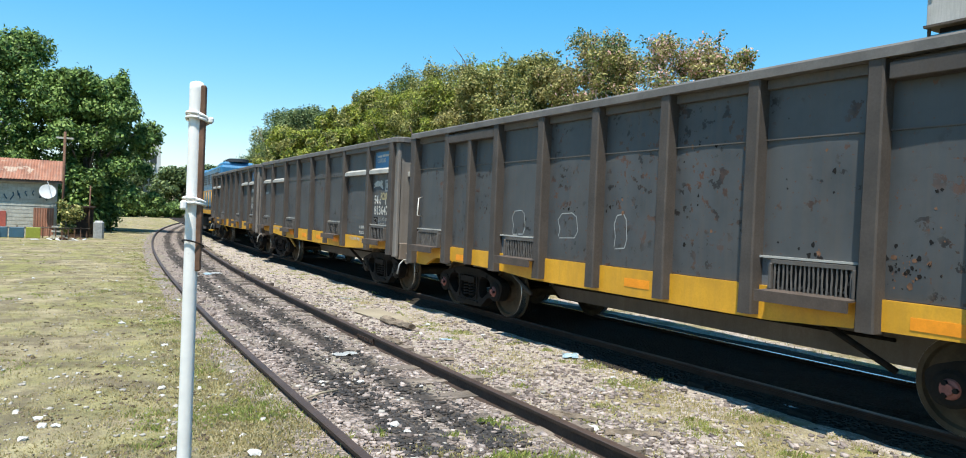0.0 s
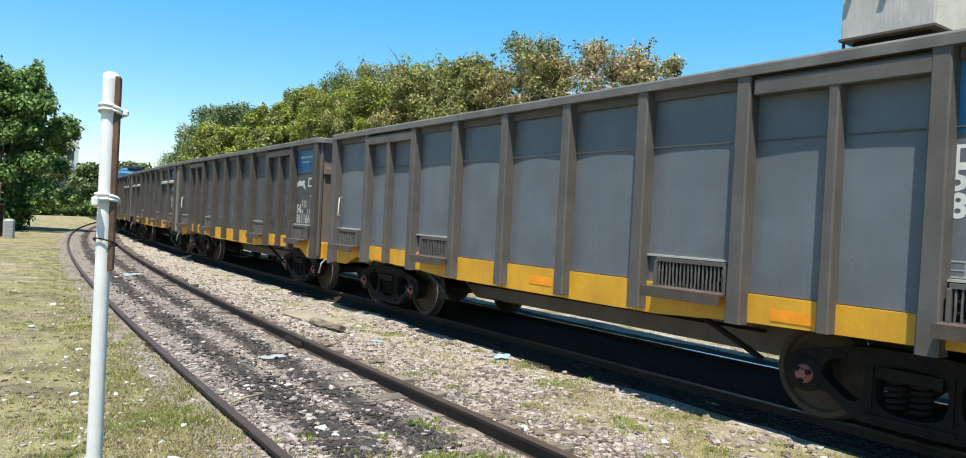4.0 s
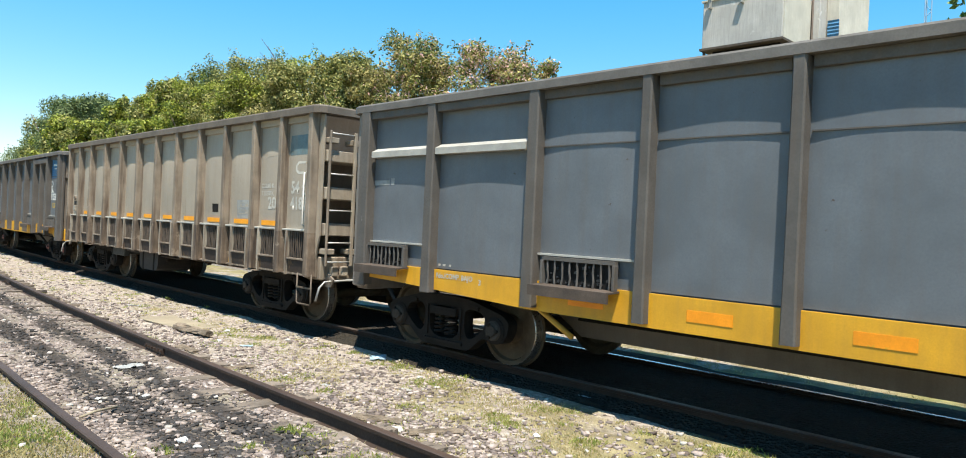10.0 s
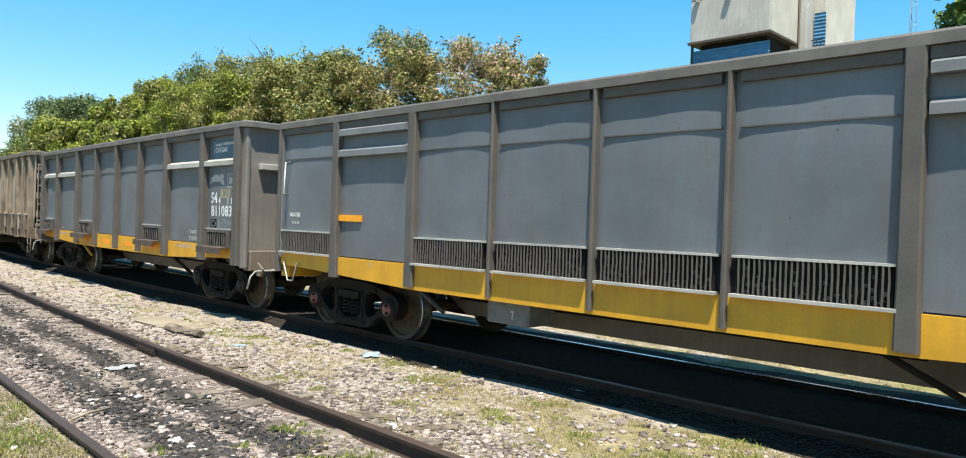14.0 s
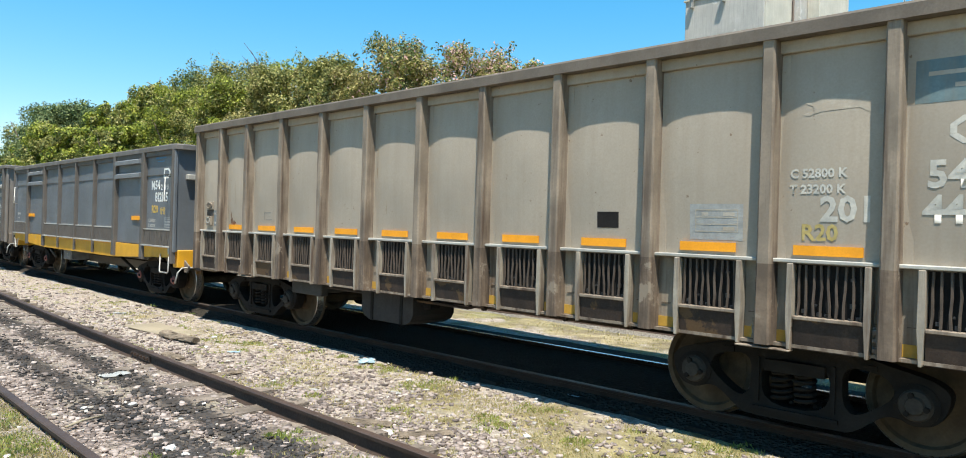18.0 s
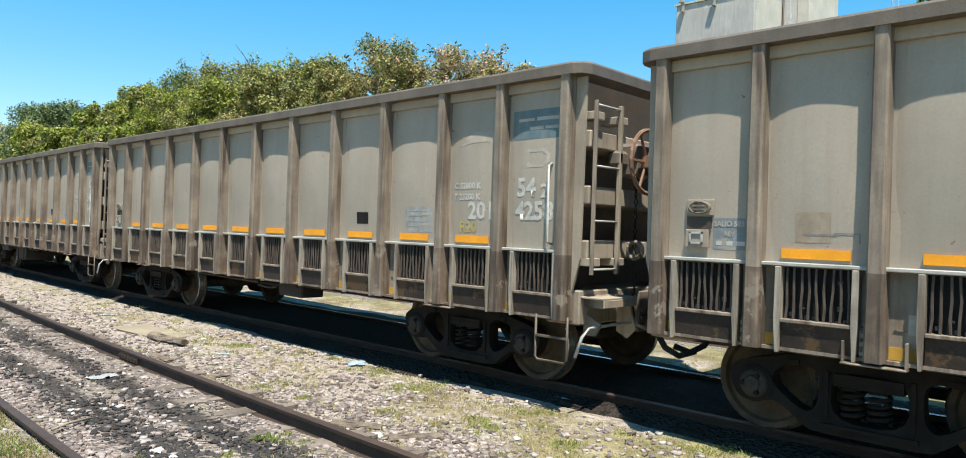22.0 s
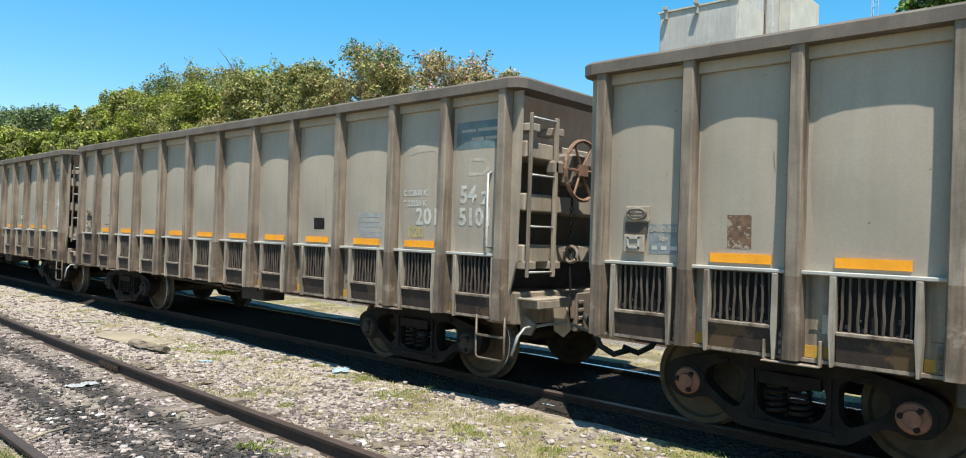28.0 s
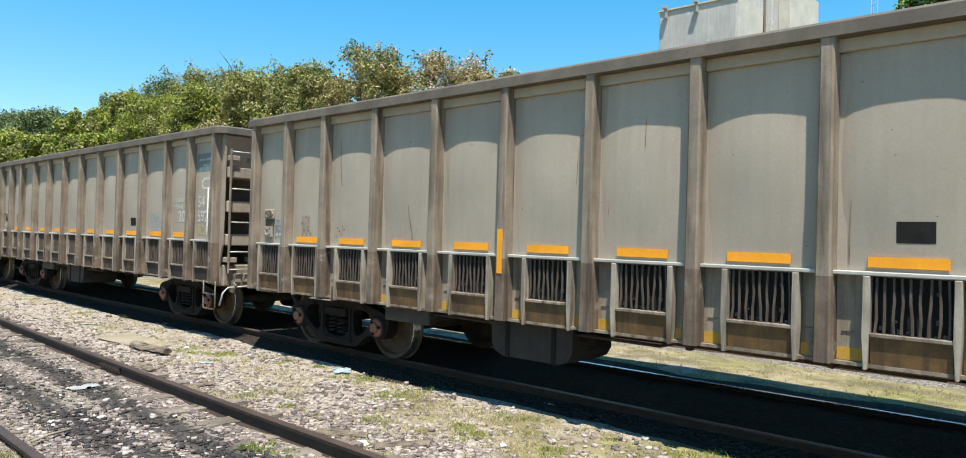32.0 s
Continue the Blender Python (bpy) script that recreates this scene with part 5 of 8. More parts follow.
    for q in ((0, 3, 2, 1), (4, 5, 6, 7), (0, 1, 5, 4), (1, 2, 6, 5), (2, 3, 7, 6), (3, 0, 4, 7)):
        bm.faces.new([v[i] for i in q])
    return mesh_of("ledge_bar", bm, material)


def extruded_end(hl, y, top, half):
    bm = bmesh.new()
    add_plate(bm, [(hl - 0.02, 0.74), (hl + 0.10, 0.74), (hl + 0.10, top - 0.6), (hl + 0.04, top), (hl - 0.02, top)], y - half, y + half)
    return mesh_of("end_post", bm, M["brown" if half > 0.08 else "end_grey"])


def handwheel(wagon, x, y, z, material=None, chained=True):
    bm = bmesh.new()
    ring = [(0.05, 0.32 * math.cos(a), 0.32 * math.sin(a)) for a in (2 * math.pi * k / 24 for k in range(25))]
    add_tube(bm, ring, 0.022, 6)
    for k in range(6):
        a = math.pi * k / 3
        add_tube(bm, [(0.03, 0.04 * math.cos(a), 0.04 * math.sin(a)), (0.05, 0.31 * math.cos(a), 0.31 * math.sin(a))], 0.016, 5)
    add_box(bm, 0, 0.08, -0.06, 0.06, -0.06, 0.06)
    wheel = part("brake_wheel", mesh_of("brake_wheel", bm, material or M["cap"]), wagon, "rusty cast handbrake wheel", (x + 0.22, y, z))
    if not chained:
        return
    part("gear_box", solid("gear_box", [(-0.2, 0.0, -0.14, 0.14, -0.16, 0.18), (-0.24, -0.1, -0.3, -0.1, -0.06, 0.1)], M["brown"], 0.03), wheel)
    bm = bmesh.new()
    for k in range(11):
        zz = -0.18 - 0.075 * k
        a = 0.02 if k % 2 else 0.0
        b = 0.02 - a
        add_tube(bm, [(-0.08 + a, b, zz), (-0.08, 0, zz + 0.045), (-0.08 - a, -b, zz), (-0.08, 0, zz - 0.045), (-0.08 + a, b, zz)], 0.008, 4)
    add_tube(bm, [(-0.08, 0, -1.0), (-0.06, 0, -1.35)], 0.012, 5)
    part("chain", mesh_of("chain", bm, M["iron"]), wheel)


def brake_end(w):
    """The end with the handbrake: a short ladder over a footboard, a wheel, its chain and levers."""
    handwheel(w, 6.05, -0.70, 2.36, M["wheel_rust"])
    for ob in list(w.children_recursive):
        kind = ob.name.split(".")[0]
        if kind in ("ladder", "stile"):
            ob.data = ob.data.copy()
            for v in ob.data.vertices:
                v.co.z = max(v.co.z, 1.22)
        elif kind == "bracket":
            if ob.data.vertices[0].co.z < 1.5:
                ob.data = ob.data.copy()
                for v in ob.data.vertices:
                    v.co.z += 0.20
        elif kind == "ladder_step" or (kind == "rung" and ob.data.vertices[0].co.z < 1.1):
            bpy.data.objects.remove(ob)
    board = part("footboard", solid("footboard", [(6.02, 6.30, -1.38, -0.80, 0.985, 1.005)], M["beige_end"], 0.004), w, "pale dusty footboard")
    part("board_edge", solid("board_edge", [(6.285, 6.305, -1.38, -0.80, 0.91, 0.985)], M["beige_end"], 0.004), board)
    for y in (-1.32, -0.88):
        part("board_bracket", solid("board_bracket", [(6.02, 6.28, y, y + 0.025, 0.90, 0.985)], M["beige_post"], 0.003), board)
    part("lever_plate", extruded("lever_plate", [(6.03, 0.98), (6.16, 0.96), (6.26, 0.66), (6.16, 0.56), (6.03, 0.62)], -0.74, -0.715, M["beige_end"]), w, "pale lever plate")
    part("pull_rod", tube("pull_rod", [(6.19, -0.70, 1.02), (6.20, -0.68, 0.72), (6.10, -0.5, 0.64)], 0.012, M["iron"], 6), w)
    bm = bmesh.new()
    add_tube(bm, arc(6.20, 1.46, 0.085, 0, 360, 16, -0.70), 0.022, 6)
    part("chain_pulley", mesh_of("chain_pulley", bm, M["beige_post"]), w, "worn chain pulley")


def close_mesh(bm):
    """Splits long edges, so that a flat shape can follow a bellied side."""
    bmesh.ops.triangulate(bm, faces=bm.faces)
    for _ in range(4):
        long_ = [e for e in bm.edges if e.calc_length() > 0.07]
        if not long_:
            break
        bmesh.ops.subdivide_edges(bm, edges=long_, cuts=1)
        bmesh.ops.triangulate(bm, faces=bm.faces)


def hound(wagon, x, z, s, material, style):
    """A plain running-dog shape."""
    o = [(0.03, 0.25), (0.13, 0.23), (0.24, 0.27), (0.39, 0.33), (0.55, 0.315), (0.67, 0.29), (0.79, 0.345), (0.90, 0.315), (0.97, 0.255), (0.88, 0.225), (0.80, 0.23), (0.76, 0.18), (0.85, 0.11), (1.0, 0.05), (0.97, 0.012),
         (0.82, 0.06), (0.70, 0.13), (0.58, 0.17), (0.45, 0.15), (0.36, 0.165), (0.27, 0.11), (0.15, 0.09), (0.09, 0.06), (0.01, 0.09), (0.12, 0.13), (0.21, 0.18), (0.12, 0.195), (0.05, 0.23)]
    bm = bmesh.new()
    bm.faces.new([bm.verts.new((x + s * a, 0, z + s * b)) for a, b in o])
    close_mesh(bm)
    part("emblem", laid(mesh_of("emblem", bm, material), style, 0.002), wagon, "pale running-animal emblem")


def arrow_badge(wagon, x, z, s, material, style, back=False):
    """The outlined badge: a frame with a pointed end."""
    out = [(0, 0), (0.74, 0), (1.0, 0.2), (1.0, 0.46), (0.74, 0.66), (0, 0.66)]
    inn = [(0.13, 0.12), (0.68, 0.12), (0.86, 0.25), (0.86, 0.41), (0.68, 0.54), (0.13, 0.54)]
    bm = bmesh.new()
    a = [bm.verts.new((x + s * p, 0, z + s * q)) for p, q in out]
    b = [bm.verts.new((x + s * p, 0, z + s * q)) for p, q in inn]
    for i in range(5 if back else 6):
        bm.faces.new((a[i], a[(i + 1) % 6], b[(i + 1) % 6], b[i]))
    if back:
        for v in bm.verts:
            v.co.x = 2 * x + s - v.co.x
    close_mesh(bm)
    part("emblem", laid(mesh_of("emblem", bm, material), style, 0.002), wagon, "outlined arrow badge")


def house_badge(wagon, x0, x1, z0, z1, material, style, off, label=""):
    """A filled flat badge with a blunt point."""
    o = [(0, 0), (0.6, 0), (0.9, 0.3), (1, 0.38), (1, 0.62), (0.9, 0.7), (0.6, 1), (0, 1)]
    bm = bmesh.new()
    bm.faces.new([bm.verts.new((x0 + (x1 - x0) * a, 0, z0 + (z1 - z0) * b)) for a, b in o])
    close_mesh(bm)
    part("emblem", laid(mesh_of("emblem", bm, material), style, off), wagon, label)


def plate(wagon, x0, x1, z0, z1, material, style, name="painted_panel", label="", off=0.0015):
    return part(name, laid(sheet(x0, x1, z0, z1, material), style, off), wagon, label)


def chalk_outline(wagon, x, z, w, h):
    """A roughly drawn chalk box."""
    o = [(0.1, 0.0), (0.85, 0.04), (1.0, 0.3), (0.92, 0.85), (0.7, 1.0), (0.2, 0.96), (0.0, 0.7), (0.12, 0.35), (0.05, 0.05)]
    bm = bmesh.new()
    for (a, b), (c, d) in zip(o, o[1:]):
        p, q = Vector((x + w * a, 0, z + h * b)), Vector((x + w * c, 0, z + h * d))
        e = (q - p).normalized() * 0.007
        off = Vector((-e.z, 0, e.x))
        bm.faces.new([bm.verts.new(v) for v in (p - off, q - off, q + off, p + off)])
    part("graffiti", laid(mesh_of("graffiti", bm, M["placard"]), 1, 0.002), wagon, "pale chalk outline")


def add_reservoir(w, x0, x1):
    """The box-shaped reservoir slung under some of the wagons, and the round one behind it."""
    bm = bmesh.new()
    o = [(x0, 0.80), (x0, 0.50), (x0 + 0.05, 0.42), (x0 + 0.16, 0.37), (x1 - 0.16, 0.37), (x1 - 0.05, 0.42), (x1, 0.50), (x1, 0.80)]
    add_plate(bm, o, -1.32, -0.62)
    bmesh.ops.bevel(bm, geom=[e for e in bm.edges if e.calc_face_angle(0) > 1.2], offset=0.03, segments=2, affect="EDGES")
    part("reservoir", mesh_of("reservoir", bm, M["gear_brown"]), w, "grimy box-shaped reservoir")
    for x in (x0 + 0.2, x1 - 0.25):
        part("strap", solid("strap", [(x, x + 0.05, -1.33, -0.6, 0.36, 0.8)], M["iron"]), w)
    part("valve", solid("valve", [(x1 + 0.03, x1 + 0.17, -1.2, -1.0, 0.58, 0.74), (x1, x1 + 0.2, -1.12, -1.08, 0.64, 0.68)], M["iron"], 0.02), w)
    part("brake_box", solid("brake_box", [(-3.15, -2.35, -1.30, -1.18, 0.56, 0.79), (-3.1, -2.4, -1.2, -0.8, 0.6, 0.79)], M["gear_grey"], 0.015), w, "grey brake gear box")


def end_tag(w, x):
    """A sprayed scrawl on the end wall that can't be read."""
    bm = bmesh.new()
    loops = [[(-1.22, 2.30), (-1.24, 2.50), (-1.16, 2.56), (-1.10, 2.46), (-1.14, 2.32), (-1.06, 2.30), (-1.02, 2.52)], [(-1.02, 2.36), (-0.95, 2.46), (-0.90, 2.34), (-0.86, 2.50), (-0.80, 2.34), (-0.74, 2.52), (-0.70, 2.34), (-0.60, 2.40)],
             [(-1.08, 2.16), (-1.02, 2.06), (-0.94, 2.14), (-0.84, 2.20), (-0.72, 2.22)], [(-1.1, 2.76), (-1.0, 2.88), (-0.9, 2.74), (-0.8, 2.90), (-0.66, 2.76), (-0.5, 2.90)]]
    for pts in loops:
        for (a, b), (c, d) in zip(pts, pts[1:]):
            dx, dz = c - a, d - b
            k = 0.024 / math.hypot(dx, dz)
            bm.faces.new([bm.verts.new(p) for p in ((x, a - dz * k, b + dx * k), (x, c - dz * k, d + dx * k), (x, c + dz * k, d - dx * k), (x, a + dz * k, b - dx * k))])
    part("graffiti", mesh_of("graffiti", bm, M["tag_grey"]), w, "grey sprayed scrawl")


def mark_grey(w, number, blue, style, dirty=False):
    wh = M["white_faded"] if dirty else M["white"]
    fd, ye = M["white_faded"], M["yellow_mark"]
    if style == 1:
        plate(w, 4.64, 5.72 if dirty else 5.66, 2.455 if dirty else 2.415, 2.985, blue, 1, label="blue painted panel with pale lettering")
        bars(w, [(4.86, 5.08, 2.76, 2.81), (5.10, 5.54, 2.765, 2.80), (4.96, 5.38, 2.67, 2.70)], wh, 1)
        arrow_badge(w, 5.38 if dirty else 4.68, 2.155 if dirty else 2.175, 0.29 if dirty else 0.24, wh, 1)
        if dirty:
            hound(w, 4.62, 2.10, 0.60, wh, 1)
        x, z54, z8 = (4.75, 1.555, 1.345) if dirty else (4.65, 1.955, 1.755)
        write(w, "54", x, z54, 0.255, wh, 1)
        write(w, "4", x + 0.30, z54, 0.15, wh, 1)
        write(w, "11", x + 0.60, z54, 0.155, wh, 1, 1.5)
        write(w, number, x, z8, 0.255, wh, 1, 1.02)
        write(w, "R20", 5.03 if dirty else 4.91, 1.69 if dirty else 1.545, 0.20, M["yellow_thin"] if dirty else ye, 1, 1.05)
        if dirty:
            bars(w, [(5.52, 5.60, 1.93, 1.99)], M["yellow_thin"], 1)
        else:
            bars(w, [(4.62, 4.97, 1.485, 1.50), (4.62, 4.97, 1.425, 1.435), (4.62, 4.97, 1.375, 1.385), (4.62, 4.632, 1.38, 1.49), (4.78, 4.79, 1.38, 1.49), (4.96, 4.97, 1.38, 1.49)], M["placard"], 1)
    elif style == 2:
        plate(w, 4.52, 5.42, 2.56, 2.90, M["navy"] if not dirty else blue, 2, label="dark blue painted panel with pale lettering")
        bars(w, [(4.60, 4.612, 2.64, 2.87), (4.66, 4.90, 2.785, 2.83), (4.93, 5.34, 2.795, 2.84)], fd, 2, "marking", 0.0035)
        write(w, "CARGAS", 4.65, 2.655, 0.118, wh, 2, 1.0, 0.003)
        hound(w, 4.44, 2.10, 0.60, fd, 2)
        plate(w, 5.135, 5.46, 2.065, 2.305, M["placard"], 2, "emblem", "pale square emblem", 0.002)
        house_badge(w, 5.175, 5.425, 2.095, 2.275, M["grey"], 2, 0.004)
        house_badge(w, 5.21, 5.38, 2.13, 2.24, fd, 2, 0.006, "pale arrow-shaped badge")
        write(w, "R20", 4.91, 1.855, 0.205, M["yellow_thin"], 2, 1.08)
        write(w, "54", 4.535, 1.76, 0.25, wh, 2)
        write(w, "4", 4.835, 1.76, 0.16, wh, 2)
        write(w, "11", 5.14, 1.757, 0.155, wh, 2, 1.5)
        write(w, number, 4.54, 1.53, 0.255, wh, 2, 1.04)
        plate(w, 4.515, 4.755, 1.375, 1.525, M["black"], 2, "marking", "black stencil box")
        bm = bmesh.new()
        for k in range(20):
            if k % 7 != 3:
                bm.faces.new([bm.verts.new((4.635 + r * math.cos(t), 0, 1.45 + 0.62 * r * math.sin(t))) for r, t in ((0.075, 0.314 * k), (0.09, 0.314 * k), (0.09, 0.314 * (k + 1)), (0.075, 0.314 * (k + 1)))])
        part("marking", laid(mesh_of("marking", bm, M["placard"]), 2, 0.003), w)
        table = [(4.78, 5.115, z, z + 0.007) for z in (1.395, 1.46, 1.525)] + [(x, x + 0.007, 1.395, 1.532) for x in (4.78, 4.89, 5.0, 5.108)]
        table += [(5.165, 5.41, z, z + 0.007) for z in (1.43, 1.495)] + [(x, x + 0.007, 1.43, 1.50) for x in (5.165, 5.275, 5.403)]
        bars(w, table + [(4.82, 4.85, 1.48, 1.505), (5.03, 5.09, 1.48, 1.505), (5.30, 5.385, 1.448, 1.482)], M["placard"], 2)
        write(w, "ACC", 4.795, 1.41, 0.058, M["placard"], 2, 1.0, 0.004)
        write(w, "REV", 5.178, 1.447, 0.056, M["placard"], 2, 1.0, 0.004)
        write(w, "C 56500 K", 3.66, 1.235, 0.085, fd, 2)
        write(w, "T 23500 K", 3.66, 1.115, 0.085, fd, 2)
        for x in (3.1, -4.28):
            for text, dx, z, size in (("F. Fdo./COMP. BAJO", 0, 0.965, 0.082), ("3", 0.80, 0.935, 0.085)):
                me = lettering(text, size, fd, 1.0).copy()
                for v in me.vertices:
                    v.co = Vector((x + dx + v.co.x, -1.478, z + v.co.y))
                part("marking", me, w)
        bars(w, [(-5.56, -5.20, 2.085, 2.15), (-5.56, -5.53, 2.06, 2.085), (-5.17, -5.10, 2.085, 2.175)], M["placard"], 2)
        bars(w, [(-4.20, -4.16, 1.12, 1.145), (-4.12, -4.07, 1.12, 1.145), (-4.01, -3.97, 1.12, 1.145)], fd, 2)
    else:
        bars(w, [(4.82, 4.98, 2.775, 2.81), (5.0, 5.32, 2.78, 2.81), (4.90, 5.24, 2.715, 2.735)], M["blue"], 3)
        arrow_badge(w, 5.24, 2.385, 0.30, wh, 3)
        write(w, "M", 4.65, 2.14, 0.23, wh, 3)
        write(w, "54", 4.84, 2.14, 0.24, wh, 3)
        write(w, "2", 5.13, 2.14, 0.15, wh, 3)
        write(w, "11", 5.31, 2.14, 0.15, wh, 3, 1.4)
        write(w, number, 4.84, 1.90, 0.245, wh, 3, 0.82)
        write(w, "R20", 4.67, 1.69, 0.20, ye, 3)
        write(w, "((•))", 5.10, 1.70, 0.15, ye, 3)
        write(w, "C 50000 K", 4.51, 1.53, 0.085, fd, 3)
        write(w, "T 20000 K", 4.51, 1.43, 0.085, fd, 3)
        plate(w, 5.32, 5.59, 1.445, 1.645, M["placard"], 3, "data_panel", "pale data panel")
        bars(w, [(5.34, 5.57, z, z + 0.02) for z in (1.465, 1.52, 1.575, 1.615)], M["grey"], 3)
        write(w, "SALIO 583", -5.57, 1.60, 0.08, wh, 3, 0.82)
        bars(w, [(-5.49, -5.45, 1.505, 1.545), (-5.42, -5.385, 1.505, 1.545), (-5.355, -5.31, 1.505, 1.545)], fd, 3)
        me = lettering("3", 0.09, fd, 1.0).copy()
        for v in me.vertices:
            v.co = Vector((-3.52 + v.co.x, -1.478, 0.965 + v.co.y))
        part("marking", me, w)


def mark_beige(w, four, r20, tag, teal, back):
    f = M["chalk"]
    plate(w, 5.16, 5.82, 2.56, 2.86, M["teal"], 4, label="faded blue-green painted panel")
    if teal:
        bars(w, [(5.24, 5.46, 2.745, 2.775), (5.49, 5.76, 2.745, 2.78), (5.40, 5.58, 2.655, 2.685), (5.60, 5.76, 2.655, 2.685)], M["ghost"], 4)
    arrow_badge(w, 5.38, 2.27, 0.29, M["chalk" if back else "ghost"], 4, back)
    hound(w, 4.40, 2.50, 0.58, M["ghost_faint"], 4)
    write(w, "C 52800 K", 4.32, 2.05, 0.095, f, 4)
    write(w, "T 23200 K", 4.32, 1.93, 0.095, f, 4)
    write(w, "54", 5.25, 1.93, 0.26, f, 4)
    write(w, "2", 5.57, 1.93, 0.19, f, 4)
    write(w, "1", 5.77, 1.93, 0.19, M["ghost"], 4)
    write(w, "201", 4.55, 1.69, 0.26, f, 4)
    write(w, four, 5.23, 1.69, 0.26, f, 4, 0.96)
    if r20 == "low":
        write(w, "R20", 5.23, 1.49, 0.22, M["yellow_faded"], 4, 1.15)
    elif r20:
        write(w, "R20", 4.41, 1.56, 0.17, M["yellow_faded"], 4)
    plate(w, 2.52, 2.76, 1.65, 1.80, tag, 4, "tag_plate", "small dark tag plate")
    plate(w, 3.48, 3.95, 1.57, 1.87, M["placard"], 4, "data_panel", "grey data panel with pale ruled lines")
    bars(w, [(3.53, 3.91, 1.815, 1.825), (3.53, 3.91, 1.755, 1.765), (3.53, 3.91, 1.695, 1.705), (3.53, 3.91, 1.635, 1.645), (3.53, 3.54, 1.64, 1.82), (3.90, 3.91, 1.64, 1.82), (3.59, 3.65, 1.77, 1.80), (3.78, 3.88, 1.77, 1.80), (3.78, 3.88, 1.65, 1.68)], M["ghost"], 4)
    dy = skin(4, -5.52, 1.80) + 1.44
    holder = part("maker_plate", solid("maker_plate", [(-5.66, -5.42, -1.466, -1.44, 1.80, 1.93)], M["beige_end"], 0.004), w, "cast maker's plate", (0, dy, 0))
    bm = bmesh.new()
    add_turned(bm, [(-1.460, 0.105), (-1.480, 0.10), (-1.484, 0.085), (-1.478, 0.08)], 22, (-5.54, 0, 0))
    for v in bm.verts:
        v.co.z = 1.865 + 0.55 * v.co.z
    part("oval", mesh_of("oval", bm, M["beige_post"]), holder, "raised oval")
    part("letter_bar", solid("letter_bar", [(-5.60, -5.48, -1.482, -1.476, 1.872, 1.888)], M["beige_post"]), holder)
    part("letter_bar", solid("letter_bar", [(-5.59, -5.49, -1.482, -1.476, 1.842, 1.856)], M["beige_post"]), holder)
    card = part("card_holder", solid("card_holder", [(-5.66, -5.46, -1.475, -1.44, 1.53, 1.68)], M["beige_end"], 0.004), w, "small card holder", (0, dy, 0))
    part("card_frame", solid("card_frame", [(-5.62, -5.50, -1.486, -1.474, 1.56, 1.575), (-5.62, -5.50, -1.486, -1.474, 1.645, 1.66), (-5.62, -5.605, -1.486, -1.474, 1.56, 1.66), (-5.515, -5.50, -1.486, -1.474, 1.56, 1.66)], M["pipe"]), card)
    # dark strip painted as the shadow below the maker's plate
    part("recess", solid("recess", [(-5.66, -5.44, -1.452, -1.44, 1.69, 1.79)], M["bar"]), card)
    plate(w, -5.43, -5.15, 1.52, 1.78, M["stencil"], 4, "stencil_patch", "faded blue-grey stencil patch")
    write(w, "SALIO 583", -5.42, 1.70, 0.062, M["ghost"], 4, 0.92, 0.0025)
    write(w, "REV", -5.33, 1.625, 0.05, M["ghost"], 4, 1.0, 0.0025)
    bars(w, [(-5.40, -5.35, 1.555, 1.59), (-5.31, -5.26, 1.555, 1.59), (-5.23, -5.16, 1.555, 1.59)], f, 4, "marking", 0.003)


def flakes(w, x, z, a, b, n, seed):
    """Many small chips of lost paint round a spot."""
    rg = random.Random(seed)
    bm = bmesh.new()
    for _ in range(n):
        cx, cz = rg.gauss(x, a * 0.6), rg.gauss(z, b * 0.6)
        r = 0.004 * (8 ** rg.random())
        q = [bm.verts.new((cx + r * math.cos(t) * rg.uniform(0.4, 1.2), 0, cz + 1.2 * r * math.sin(t) * rg.uniform(0.4, 1.2))) for t in (2 * math.pi * i / 7 for i in range(7))]
        f = bm.faces.new(q)
        f.material_index = 0 if rg.random() < 0.7 else 1
    bmesh.ops.triangulate(bm, faces=bm.faces)
    part("lost_paint", laid(mesh_of("lost_paint", bm, M["black"], M["rust_spot"]), 1, 0.002), w, "chips of lost paint")["kind"] = "stuff"


def blot(w, x, z, a, b, seed, style=4, material=None):
    """A ragged rust stain."""
    rg = random.Random(seed)
    bm = bmesh.new()
    k = 14
    ring = [bm.verts.new((x + a * math.cos(t) * rg.uniform(0.5, 1.1), 0, z + b * math.sin(t) * rg.uniform(0.5, 1.1))) for t in (2 * math.pi * i / k for i in range(k))]
    c = bm.verts.new((x, 0, z))
    for i in range(k):
        bm.faces.new((c, ring[i], ring[(i + 1) % k]))
    part("rust_stain", laid(mesh_of("rust_stain", bm, material or M["rust_spot"]), style, 0.0025), w, "ragged rust stain" if material is None else "pale rust stain")


def drip(w, x, z, length, width, lean):
    """A thin rust run that swells, then tapers off downwards."""
    bm = bmesh.new()
    rows = []
    for i in range(9):
        t = i / 8.0
        r = 0.5 * width * (0.25 + 1.5 * t * (1.0 - t) + 0.35 * t * t)
        c = x + lean * t + 0.2 * width * math.sin(5.0 * t + x)
        rows.append((bm.verts.new((c - r, 0, z - length * t)), bm.verts.new((c + r, 0, z - length * t))))
    for (a, b), (c, d) in zip(rows, rows[1:]):
        bm.faces.new((a, c, d, b))
